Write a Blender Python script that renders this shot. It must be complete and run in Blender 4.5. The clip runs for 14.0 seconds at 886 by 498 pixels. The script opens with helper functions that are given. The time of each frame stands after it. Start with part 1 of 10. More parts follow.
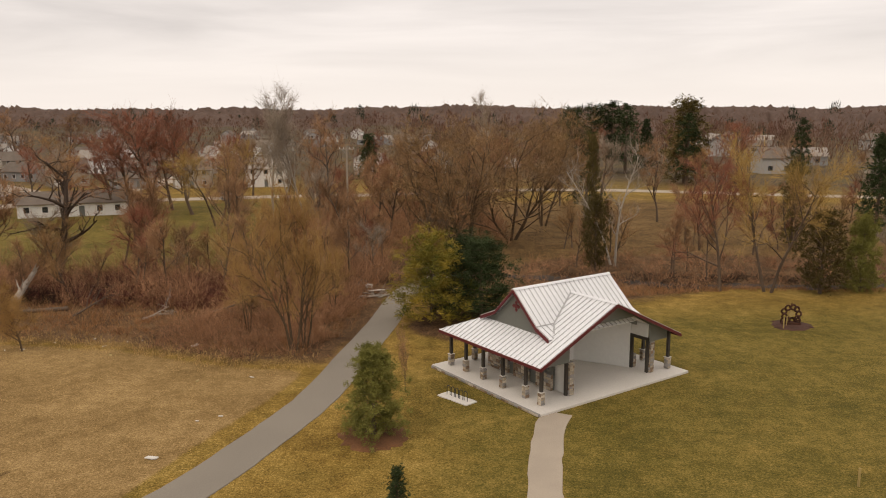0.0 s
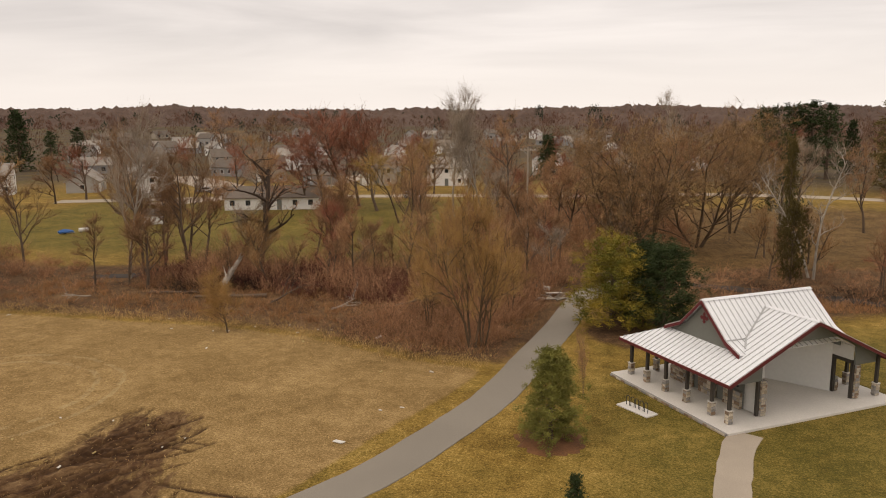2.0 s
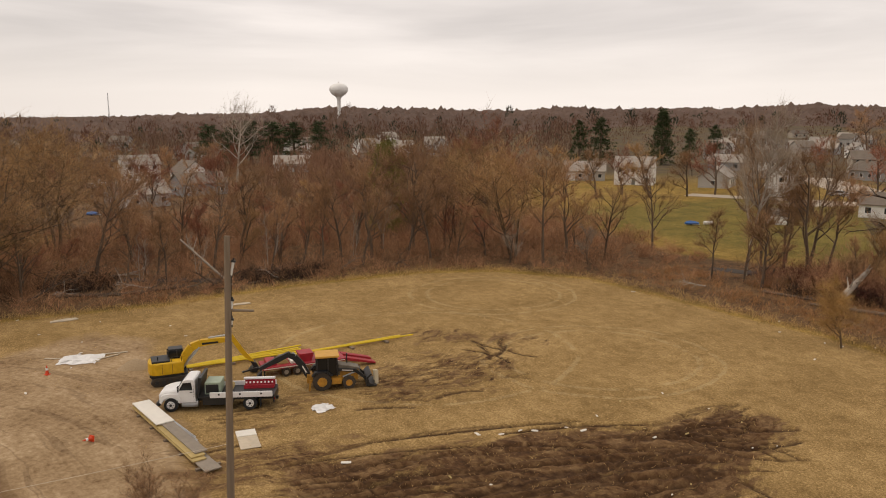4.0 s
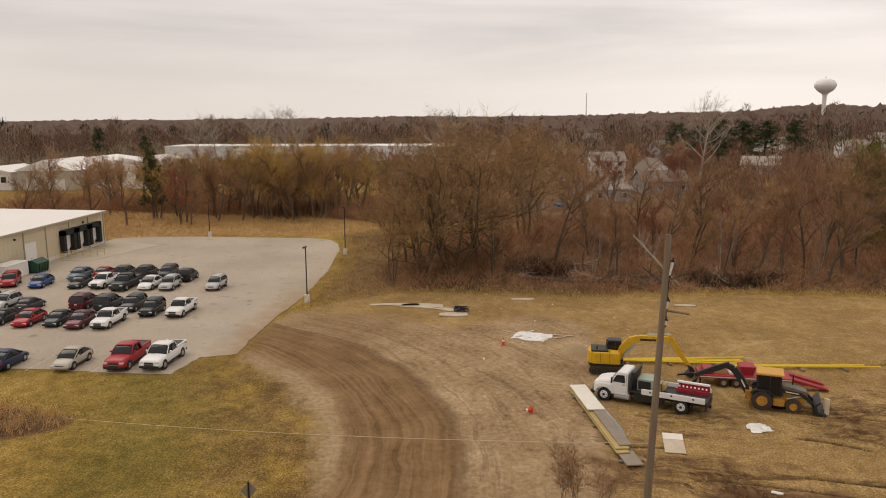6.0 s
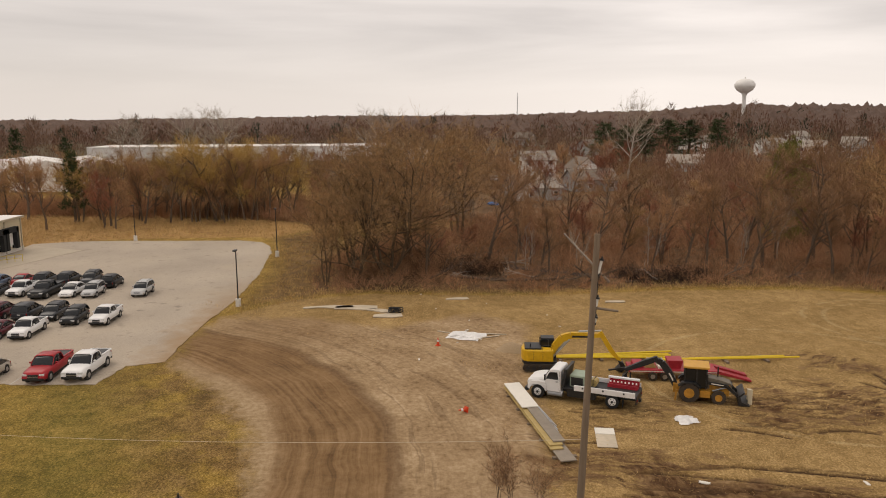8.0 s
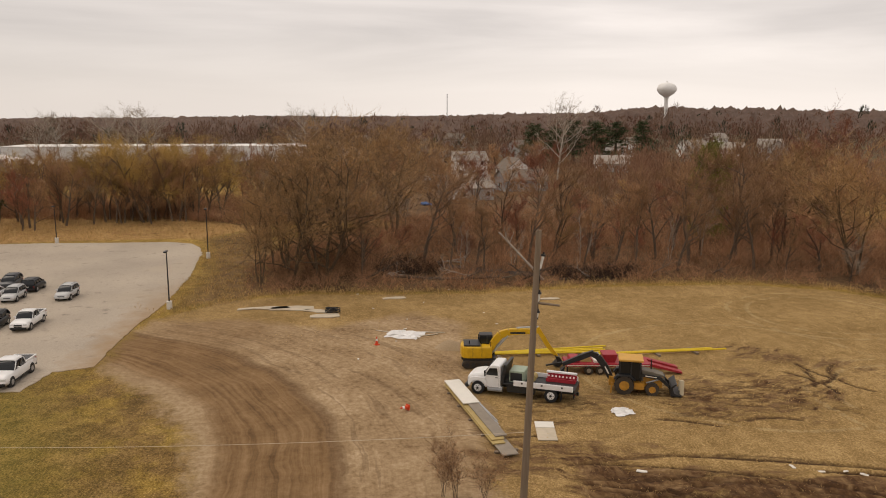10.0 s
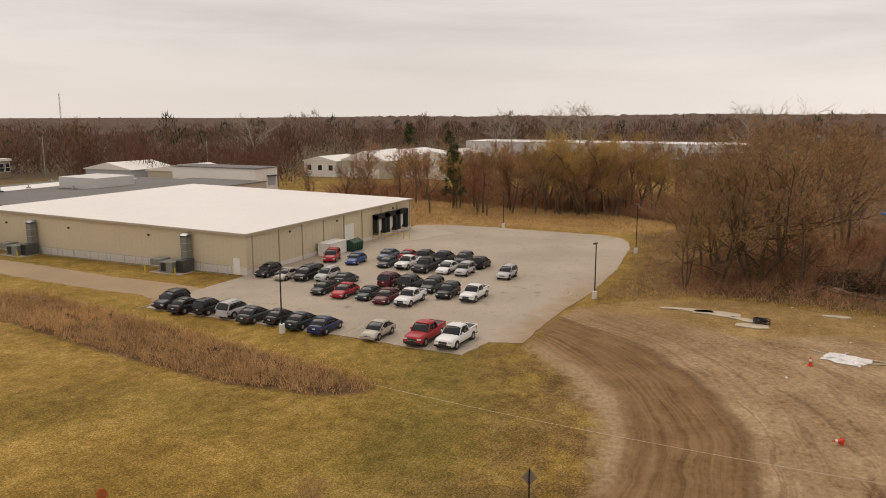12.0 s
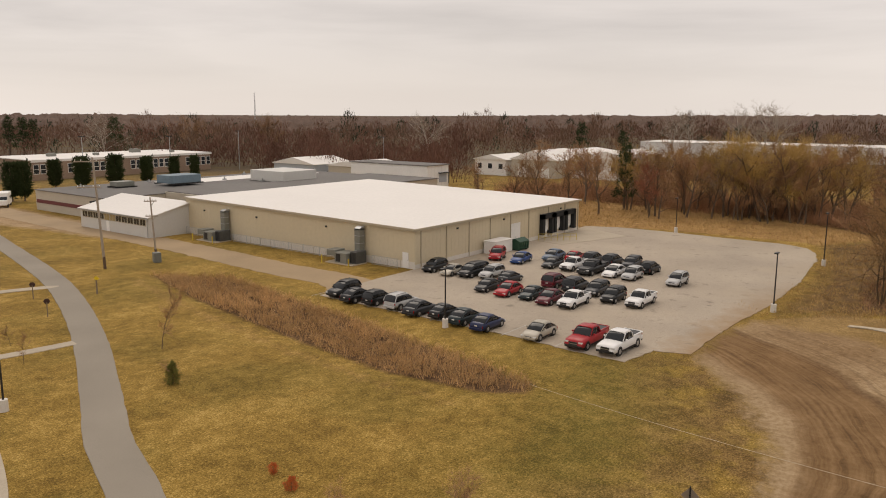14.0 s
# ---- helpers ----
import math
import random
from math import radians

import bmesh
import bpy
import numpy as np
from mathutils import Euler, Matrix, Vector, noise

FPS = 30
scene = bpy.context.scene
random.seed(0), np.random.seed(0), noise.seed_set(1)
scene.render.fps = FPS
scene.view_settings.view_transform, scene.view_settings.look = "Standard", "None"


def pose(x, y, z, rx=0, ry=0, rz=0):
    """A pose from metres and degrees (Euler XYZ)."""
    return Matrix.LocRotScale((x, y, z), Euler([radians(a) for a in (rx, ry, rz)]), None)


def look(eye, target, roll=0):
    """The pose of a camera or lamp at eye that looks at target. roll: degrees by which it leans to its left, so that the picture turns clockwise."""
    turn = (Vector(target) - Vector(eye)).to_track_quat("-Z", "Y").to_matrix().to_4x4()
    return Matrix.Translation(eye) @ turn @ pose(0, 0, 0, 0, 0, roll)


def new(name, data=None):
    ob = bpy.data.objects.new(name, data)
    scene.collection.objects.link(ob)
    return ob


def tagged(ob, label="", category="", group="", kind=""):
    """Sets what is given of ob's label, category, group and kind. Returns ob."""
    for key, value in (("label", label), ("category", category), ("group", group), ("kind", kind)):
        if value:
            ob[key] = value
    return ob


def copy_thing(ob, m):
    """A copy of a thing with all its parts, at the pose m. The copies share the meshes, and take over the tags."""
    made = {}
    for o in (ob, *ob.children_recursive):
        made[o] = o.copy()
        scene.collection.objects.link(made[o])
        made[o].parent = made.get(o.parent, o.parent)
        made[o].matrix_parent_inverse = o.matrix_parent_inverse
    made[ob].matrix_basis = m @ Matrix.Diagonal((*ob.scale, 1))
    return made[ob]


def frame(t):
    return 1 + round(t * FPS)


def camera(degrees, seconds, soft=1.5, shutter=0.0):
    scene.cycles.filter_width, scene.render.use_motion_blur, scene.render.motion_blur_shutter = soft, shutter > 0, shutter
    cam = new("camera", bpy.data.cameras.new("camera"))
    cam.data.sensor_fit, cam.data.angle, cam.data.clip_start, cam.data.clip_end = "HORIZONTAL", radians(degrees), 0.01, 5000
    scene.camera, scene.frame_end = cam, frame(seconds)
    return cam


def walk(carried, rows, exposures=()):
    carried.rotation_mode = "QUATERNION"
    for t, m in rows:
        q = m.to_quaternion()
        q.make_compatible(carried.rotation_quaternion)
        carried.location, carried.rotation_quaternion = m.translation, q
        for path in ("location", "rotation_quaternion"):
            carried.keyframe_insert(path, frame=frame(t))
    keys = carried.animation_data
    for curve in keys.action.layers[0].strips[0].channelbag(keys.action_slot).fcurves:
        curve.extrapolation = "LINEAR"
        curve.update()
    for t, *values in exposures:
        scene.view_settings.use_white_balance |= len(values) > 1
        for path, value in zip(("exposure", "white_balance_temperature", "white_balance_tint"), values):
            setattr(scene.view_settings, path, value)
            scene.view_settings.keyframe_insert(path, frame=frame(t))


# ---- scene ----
cam = camera(59.43, 14.0, soft=1.0)
# seconds, tilt, lean, heading in degrees, then the eye in metres
ROWS = [
    (0.0, 80.03, 0.18, 3.56, 1.26, -0.57, 20.32),
    (0.5, 80.03, 0.20, 3.67, 1.03, -0.53, 20.34),
    (1.0, 80.06, 0.32, 5.99, 0.68, -0.55, 20.37),
    (1.5, 80.05, 0.22, 11.77, 0.66, -0.58, 20.44),
    (2.0, 80.08, 0.20, 16.47, 0.58, -0.63, 20.47),
    (2.5, 80.12, 0.08, 26.31, 0.50, -0.62, 20.44),
    (3.0, 80.11, 0.07, 37.58, 0.55, -0.54, 20.37),
    (3.5, 80.14, 0.19, 49.02, 0.60, -0.47, 20.31),
    (4.0, 80.15, 0.15, 60.64, 0.59, -0.40, 20.24),
    (4.2, 80.13, -0.01, 64.72, 0.58, -0.39, 20.23),
    (4.5, 80.14, 0.00, 70.10, 0.57, -0.34, 20.23),
    (4.8, 80.14, 0.05, 75.90, 0.55, -0.22, 20.22),
    (5.1, 80.15, 0.10, 81.80, 0.52, -0.04, 20.21),
    (5.4, 80.16, 0.17, 87.30, 0.49, 0.14, 20.20),
    (5.7, 80.17, 0.22, 91.70, 0.46, 0.31, 20.19),
    (6.0, 80.18, 0.26, 93.95, 0.43, 0.44, 20.18),
    (6.3, 80.18, 0.28, 93.72, 0.43, 0.49, 20.18),
    (6.5, 80.16, 0.27, 93.03, 0.43, 0.48, 20.18),
    (7.0, 80.15, 0.25, 92.14, 0.39, 0.48, 20.24),
    (7.5, 80.14, 0.26, 90.64, 0.37, 0.52, 20.26),
    (8.0, 80.11, 0.33, 89.05, 0.31, 0.56, 20.28),
    (8.2, 80.10, 0.31, 88.31, 0.30, 0.56, 20.29),
    (8.5, 80.11, 0.28, 87.27, 0.31, 0.52, 20.28),
    (8.8, 80.12, 0.23, 86.33, 0.34, 0.42, 20.25),
    (9.1, 80.13, 0.15, 85.50, 0.37, 0.29, 20.21),
    (9.4, 80.14, 0.07, 84.80, 0.41, 0.14, 20.17),
    (9.7, 80.16, -0.01, 84.25, 0.44, 0.00, 20.14),
    (10.0, 80.17, -0.07, 83.93, 0.47, -0.10, 20.11),
    (10.3, 80.17, -0.09, 83.86, 0.48, -0.14, 20.10),
    (10.4, 80.13, 0.02, 83.94, 0.48, -0.15, 20.10),
    (10.5, 80.08, 0.14, 85.35, 0.48, -0.16, 20.10),
    (10.6, 80.08, 0.13, 87.62, 0.48, -0.17, 20.10),
    (10.7, 80.09, 0.12, 92.60, 0.48, -0.18, 20.09),
    (10.8, 80.10, 0.11, 97.16, 0.48, -0.19, 20.08),
    (11.0, 80.06, 0.09, 103.31, 0.46, -0.20, 20.07),
    (11.5, 80.04, 0.03, 113.79, 0.26, -0.14, 19.96),
    (12.0, 80.04, 0.07, 115.18, 0.15, -0.12, 19.94),
    (12.5, 79.97, -0.14, 124.64, 0.07, -0.12, 19.95),
    (13.0, 79.95, -0.16, 125.97, -0.00, -0.03, 19.95),
    (13.5, 79.95, -0.14, 126.37, 0.00, -0.04, 19.97),
    (14.0, 79.94, -0.20, 127.68, -0.00, 0.00, 20.00),
]
walk(cam, [(t, pose(x, y, z, tilt, lean, head)) for t, tilt, lean, head, x, y, z in ROWS],
     exposures=((0.0, 0.04, 7190, 13), (14.0, 0.04, 7190, 13)))


# ---- world and sun: an even, bright overcast afternoon ----
SUN_ELEV, SUN_TURN = radians(48), radians(215)
world = bpy.data.worlds.new("overcast_sky")
scene.world = world
world.use_nodes = True
wn, wl = world.node_tree.nodes, world.node_tree.links
wn.clear()
w_out = wn.new("ShaderNodeOutputWorld")
w_bg = wn.new("ShaderNodeBackground")
w_sky = wn.new("ShaderNodeTexSky")
w_sky.sky_type = "NISHITA"
w_sky.sun_disc = False
w_sky.sun_elevation, w_sky.sun_rotation = SUN_ELEV, SUN_TURN
w_tc = wn.new("ShaderNodeTexCoord")
w_map = wn.new("ShaderNodeMapping")
w_map.inputs["Scale"].default_value = (1.6, 1.6, 13.0)
w_noise = wn.new("ShaderNodeTexNoise")
w_noise.inputs["Scale"].default_value = 1.3
w_noise.inputs["Detail"].default_value = 7.0
w_noise.inputs["Roughness"].default_value = 0.52
w_noise.inputs["Distortion"].default_value = 0.35
w_ramp = wn.new("ShaderNodeValToRGB")
w_ramp.color_ramp.elements[0].position, w_ramp.color_ramp.elements[0].color = 0.30, (7.7, 7.55, 7.7, 1)
w_ramp.color_ramp.elements[1].position, w_ramp.color_ramp.elements[1].color = 0.66, (10.95, 10.7, 10.8, 1)
w_sep = wn.new("ShaderNodeSeparateXYZ")
w_hor = wn.new("ShaderNodeMapRange")
w_hor.inputs["From Min"].default_value, w_hor.inputs["From Max"].default_value = 0.0, 0.10
w_hor.inputs["To Min"].default_value, w_hor.inputs["To Max"].default_value = 1.0, 0.0
w_pale = wn.new("ShaderNodeMix")
w_pale.data_type = "RGBA"
w_pale.inputs["B"].default_value = (11.1, 10.8, 10.75, 1)
w_dot = wn.new("ShaderNodeVectorMath")
w_dot.operation = "DOT_PRODUCT"
w_dot.inputs[1].default_value = (-0.80, -0.60, 0.0)
w_dim = wn.new("ShaderNodeMapRange")
w_dim.inputs["From Min"].default_value, w_dim.inputs["From Max"].default_value = 0.6, 1.0
w_dim.inputs["To Min"].default_value, w_dim.inputs["To Max"].default_value = 0.0, 0.36
w_grey = wn.new("ShaderNodeMix")
w_grey.data_type = "RGBA"
w_grey.inputs["B"].default_value = (3.6, 3.45, 3.4, 1)
w_mix = wn.new("ShaderNodeMix")
w_mix.data_type = "RGBA"
w_mix.inputs["Factor"].default_value = 0.93
wl.new(w_tc.outputs["Generated"], w_map.inputs["Vector"])
wl.new(w_map.outputs["Vector"], w_noise.inputs["Vector"])
wl.new(w_noise.outputs["Fac"], w_ramp.inputs["Fac"])
wl.new(w_tc.outputs["Generated"], w_sep.inputs["Vector"])
wl.new(w_sep.outputs["Z"], w_hor.inputs["Value"])
wl.new(w_hor.outputs["Result"], w_pale.inputs["Factor"])
wl.new(w_ramp.outputs["Color"], w_pale.inputs["A"])
wl.new(w_sky.outputs["Color"], w_mix.inputs["A"])
wl.new(w_tc.outputs["Generated"], w_dot.inputs[0])
wl.new(w_dot.outputs["Value"], w_dim.inputs["Value"])
wl.new(w_dim.outputs["Result"], w_grey.inputs["Factor"])
wl.new(w_pale.outputs["Result"], w_grey.inputs["A"])
wl.new(w_grey.outputs["Result"], w_mix.inputs["B"])
wl.new(w_mix.outputs["Result"], w_bg.inputs["Color"])
w_bg.inputs["Strength"].default_value = 0.085
wl.new(w_bg.outputs["Background"], w_out.inputs["Surface"])

sun_data = bpy.data.lights.new("sun", "SUN")
sun_data.energy, sun_data.angle, sun_data.color = 0.9, radians(42), (1.0, 0.94, 0.86)
sun = new("sun", sun_data)
sun.matrix_basis = look((-60, -40, 120), (0, 30, 0))


# ---- materials ----
def mat(name, base, rough=0.8, metal=0.0, vary=0.25, grain=6.0, patch=0.35, bump=0.15, per_object=0.0,
        per_island=0.0, stretch=(1, 1, 1), tint=None, spec=0.4):
    """A surface with fine grain, larger patches of wear, and a shallow relief."""
    m = bpy.data.materials.new(name)
    m.use_nodes = True
    n, l = m.node_tree.nodes, m.node_tree.links
    b = n["Principled BSDF"]
    b.inputs["Roughness"].default_value, b.inputs["Metallic"].default_value = rough, metal
    b.inputs["Specular IOR Level"].default_value = spec
    tc = n.new("ShaderNodeTexCoord")
    mp = n.new("ShaderNodeMapping")
    mp.inputs["Scale"].default_value = stretch
    l.new(tc.outputs["Object"], mp.inputs["Vector"])
    fine, wide = n.new("ShaderNodeTexNoise"), n.new("ShaderNodeTexNoise")
    for node, s, d in ((fine, grain, 6.0), (wide, patch, 4.0)):
        node.inputs["Scale"].default_value, node.inputs["Detail"].default_value = s, d
        l.new(mp.outputs["Vector"], node.inputs["Vector"])
    add = n.new("ShaderNodeMath")
    add.operation = "ADD"
    l.new(fine.outputs["Fac"], add.inputs[0])
    l.new(wide.outputs["Fac"], add.inputs[1])
    value = add.outputs[0]
    if per_object or per_island:
        if per_island:
            src = n.new("ShaderNodeNewGeometry").outputs["Random Per Island"]
        else:
            src = n.new("ShaderNodeObjectInfo").outputs["Random"]
        k = n.new("ShaderNodeMath")
        k.operation = "MULTIPLY_ADD"
        k.inputs[1].default_value, k.inputs[2].default_value = per_object + per_island, -(per_object + per_island) / 2
        l.new(src, k.inputs[0])
        a2 = n.new("ShaderNodeMath")
        a2.operation = "ADD"
        l.new(value, a2.inputs[0])
        l.new(k.outputs[0], a2.inputs[1])
        value = a2.outputs[0]
    ramp = n.new("ShaderNodeValToRGB")
    lo = [max(0.0, c * (1 - vary)) for c in base]
    hi = [min(1.0, c * (1 + vary)) for c in (tint or base)]
    ramp.color_ramp.elements[0].position, ramp.color_ramp.elements[0].color = 0.33, (*lo, 1)
    ramp.color_ramp.elements[1].position, ramp.color_ramp.elements[1].color = 0.67, (*hi, 1)
    half = n.new("ShaderNodeMath")
    half.operation = "MULTIPLY"
    half.inputs[1].default_value = 0.5
    l.new(value, half.inputs[0])
    l.new(half.outputs[0], ramp.inputs["Fac"])
    l.new(ramp.outputs["Color"], b.inputs["Base Color"])
    if bump:
        bp = n.new("ShaderNodeBump")
        bp.inputs["Strength"].default_value, bp.inputs["Distance"].default_value = bump, 0.05
        l.new(fine.outputs["Fac"], bp.inputs["Height"])
        l.new(bp.outputs["Normal"], b.inputs["Normal"])
    return m


M = {
    "asphalt": mat("old_asphalt", (0.262, 0.228, 0.182), 0.92, vary=0.16, grain=14, patch=0.12, bump=0.3),
    "lot": mat("pale_asphalt", (0.385, 0.322, 0.250), 0.92, vary=0.2, grain=8, patch=0.10, bump=0.3),
    "gravel": mat("gravel", (0.34, 0.245, 0.145), 0.95, vary=0.2, grain=10, patch=0.12, bump=0.5),
    "finegravel": mat("limestone_gravel", (0.42, 0.35, 0.27), 0.95, vary=0.14, grain=16, patch=0.3, bump=0.4),
    "walk": mat("worn_concrete", (0.42, 0.355, 0.27), 0.9, vary=0.14, grain=9, patch=0.25, bump=0.2),
    "concrete": mat("concrete", (0.66, 0.62, 0.56), 0.85, vary=0.1, grain=9, patch=0.25, bump=0.12),
    "metalroof": mat("white_metal_roof", (0.83, 0.835, 0.84), 0.4, 0.1, vary=0.08, grain=3, patch=0.2, bump=0.02),
    # ribs greyer than the roof: their shading is put into the colour
    "seam": mat("shade_grey_seam", (0.46, 0.46, 0.45), 0.5, vary=0.1, grain=3, patch=0.2, bump=0.02),
    "membrane": mat("white_roof_membrane", (0.74, 0.71, 0.67), 0.7, vary=0.05, grain=2, patch=0.06, bump=0.02),
    "cream": mat("cream_steel_siding", (0.60, 0.515, 0.36), 0.5, vary=0.05, grain=2, patch=0.1, bump=0.02),
    "creamtrim": mat("tan_trim", (0.42, 0.36, 0.26), 0.5, vary=0.06, grain=3, patch=0.2, bump=0.02),
    "whitewall": mat("white_siding", (0.80, 0.78, 0.74), 0.55, vary=0.06, grain=3, patch=0.2, bump=0.04),
    "greywall": mat("grey_siding", (0.16, 0.165, 0.145), 0.6, vary=0.06, grain=4, patch=0.2, bump=0.05),
    "palewall": mat("pale_grey_painted_wall", (0.72, 0.71, 0.67), 0.6, vary=0.05, grain=4, patch=0.2, bump=0.04),
    "bluegrey": mat("blue_grey_steel", (0.40, 0.43, 0.47), 0.5, vary=0.06, grain=4, patch=0.2, bump=0.03),
    "fascia": mat("dark_red_fascia", (0.13, 0.022, 0.025), 0.45, vary=0.1, grain=5, bump=0.03),
    "darkpost": mat("dark_stained_post", (0.055, 0.046, 0.037), 0.6, vary=0.2, grain=8, bump=0.1, stretch=(1, 1, 0.2)),
    "stone": mat("field_stone", (0.42, 0.37, 0.30), 0.85, vary=0.35, grain=9, patch=2.0, bump=0.4, per_island=0.9),
    "mortar": mat("mortar", (0.30, 0.28, 0.25), 0.95, vary=0.1, grain=14, bump=0.3),
    "black": mat("black_steel", (0.02, 0.02, 0.02), 0.45, vary=0.2, grain=6, bump=0.03),
    "rubber": mat("black_rubber", (0.018, 0.018, 0.018), 0.8, vary=0.2, grain=8, bump=0.1),
    "steel": mat("galvanised_steel", (0.42, 0.43, 0.43), 0.42, 0.7, vary=0.12, grain=5, patch=1.0, bump=0.04),
    "rooflow": mat("dark_roof_membrane", (0.15, 0.14, 0.13), 0.85, vary=0.18, grain=2, patch=0.08, bump=0.05),
    "shingle": mat("asphalt_shingles", (0.16, 0.128, 0.10), 0.9, vary=0.22, grain=5, patch=0.6, bump=0.2, per_object=0.5),
    "shinglepale": mat("pale_shingles", (0.31, 0.27, 0.225), 0.9, vary=0.22, grain=5, patch=0.6, bump=0.2, per_object=0.4),
    "glassdark": mat("window_glass", (0.03, 0.035, 0.04), 0.12, vary=0.1, grain=1, bump=0.0, spec=0.6),
    "bark": mat("grey_brown_bark", (0.125, 0.086, 0.058), 0.9, vary=0.3, grain=5, patch=0.8, bump=0.4, stretch=(1, 1, 0.25), per_object=0.5),
    "barkwillow": mat("willow_bark", (0.105, 0.068, 0.038), 0.9, vary=0.3, grain=5, patch=0.8, bump=0.3, stretch=(1, 1, 0.25), per_object=0.4),
    "barkdark": mat("dark_split_bark", (0.075, 0.05, 0.034), 0.9, vary=0.3, grain=5, patch=0.8, bump=0.4, stretch=(1, 1, 0.25)),
    "barkpale": mat("white_birch_bark", (0.40, 0.35, 0.29), 0.85, vary=0.22, grain=4, patch=1.0, bump=0.2),
    "wood": mat("weathered_wood", (0.20, 0.15, 0.105), 0.85, vary=0.25, grain=6, patch=0.6, bump=0.25, stretch=(1, 1, 0.08)),
    "twig": mat("brown_twigs", (0.345, 0.202, 0.108), 0.9, vary=0.36, grain=0.6, patch=0.15, bump=0.0, per_object=0.6, spec=0.1),
    "twigred": mat("red_budded_twigs", (0.29, 0.12, 0.073), 0.9, vary=0.28, grain=0.6, patch=0.15, bump=0.0, per_object=0.5, spec=0.1),
    "twigwillow": mat("willow_twigs", (0.375, 0.228, 0.106), 0.9, vary=0.3, grain=0.6, patch=0.15, bump=0.0, per_object=0.5, spec=0.1),
    "twigbush": mat("orange_willow_shoots", (0.44, 0.27, 0.105), 0.9, vary=0.26, grain=0.6, patch=0.15, bump=0.0, per_object=0.3, spec=0.1),
    "twigyellow": mat("yellow_willow_twigs", (0.45, 0.295, 0.10), 0.9, vary=0.26, grain=0.6, patch=0.15, bump=0.0, per_object=0.5, spec=0.1),
    "twigpale": mat("pale_grey_twigs", (0.36, 0.29, 0.22), 0.9, vary=0.25, grain=0.6, patch=0.15, bump=0.0, per_object=0.4, spec=0.1),
    "needle": mat("pine_needles", (0.178, 0.17, 0.044), 0.8, vary=0.5, grain=1.2, patch=0.5, bump=0.0, per_object=0.3, spec=0.1),
    "needledark": mat("dark_spruce_needles", (0.046, 0.062, 0.024), 0.8, vary=0.4, grain=1.2, patch=0.5, bump=0.0, per_object=0.3, spec=0.1),
    "needleyellow": mat("yellowing_needles", (0.165, 0.175, 0.034), 0.8, vary=0.4, grain=0.5, patch=0.25, bump=0.0, per_object=0.2, tint=(0.36, 0.25, 0.04), spec=0.1),
    "needleolive": mat("olive_cedar_scales", (0.115, 0.088, 0.03), 0.85, vary=0.4, grain=1.2, patch=0.5, bump=0.0, per_object=0.3, spec=0.1),
}


# ---- small mesh kit ----
def link(name, bm, material, parent=None, label="", smooth=False):
    me = bpy.data.meshes.new(name)
    bmesh.ops.recalc_face_normals(bm, faces=bm.faces)
    bm.to_mesh(me)
    bm.free()
    me.materials.append(material)
    if smooth:
        for p in me.polygons:
            p.use_smooth = True
    ob = new(name, me)
    if parent is not None:
        ob.parent = parent
    if label:
        ob["label"] = label
    return ob


def part(name, bm, material, parent, label="", smooth=False):
    return link(name, bm, material, parent, label, smooth)


def thing(name, label, category, m=None, group="", kind=""):
    ob = new(name)
    ob.empty_display_size = 0.3
    if m is not None:
        ob.matrix_basis = m
    return tagged(ob, label, category, group, kind)


def box(bm, x0, y0, z0, x1, y1, z1, m=None):
    vs = [bm.verts.new(v) for v in ((x0, y0, z0), (x1, y0, z0), (x1, y1, z0), (x0, y1, z0),
                                    (x0, y0, z1), (x1, y0, z1), (x1, y1, z1), (x0, y1, z1))]
    if m is not None:
        for v in vs:
            v.co = m @ v.co
    for f in ((3, 2, 1, 0), (4, 5, 6, 7), (0, 1, 5, 4), (1, 2, 6, 5), (2, 3, 7, 6), (3, 0, 4, 7)):
        bm.faces.new([vs[i] for i in f])
    return bm


def boxes(*dims):
    bm = bmesh.new()
    for d in dims:
        box(bm, *d)
    return bm


def soft_box(bm_dims, r=0.02, seg=1):
    bm = boxes(bm_dims)
    bmesh.ops.bevel(bm, geom=bm.edges[:], offset=r, segments=seg, affect="EDGES", profile=0.6)
    return bm


def tube(bm, p, q, r0, r1=None, n=8, cap=True):
    p, q = Vector(p), Vector(q)
    r1 = r0 if r1 is None else r1
    z = (q - p).normalized()
    x = z.cross(Vector((0, 0, 1)) if abs(z.z) < 0.9 else Vector((1, 0, 0))).normalized()
    y = z.cross(x)
    rings = []
    for c, r in ((p, r0), (q, r1)):
        rings.append([bm.verts.new(c + (x * math.cos(2 * math.pi * i / n) + y * math.sin(2 * math.pi * i / n)) * r) for i in range(n)])
    for i in range(n):
        bm.faces.new((rings[0][i], rings[0][(i + 1) % n], rings[1][(i + 1) % n], rings[1][i]))
    if cap:
        bm.faces.new(rings[0][::-1])
        bm.faces.new(rings[1])
    return bm


def tubes(*items):
    bm = bmesh.new()
    for it in items:
        tube(bm, *it)
    return bm


def prism(bm, outline, axis, a, b, m=None):
    """A solid of an outline in the two other axes, from a to b along axis (0, 1 or 2)."""
    def at(u, v, w):
        p = {0: (w, u, v), 1: (u, w, v), 2: (u, v, w)}[axis]
        return m @ Vector(p) if m is not None else p
    lo = [bm.verts.new(at(u, v, a)) for u, v in outline]
    hi = [bm.verts.new(at(u, v, b)) for u, v in outline]
    n = len(outline)
    bm.faces.new(lo[::-1])
    bm.faces.new(hi)
    for i in range(n):
        bm.faces.new((lo[i], lo[(i + 1) % n], hi[(i + 1) % n], hi[i]))
    return bm


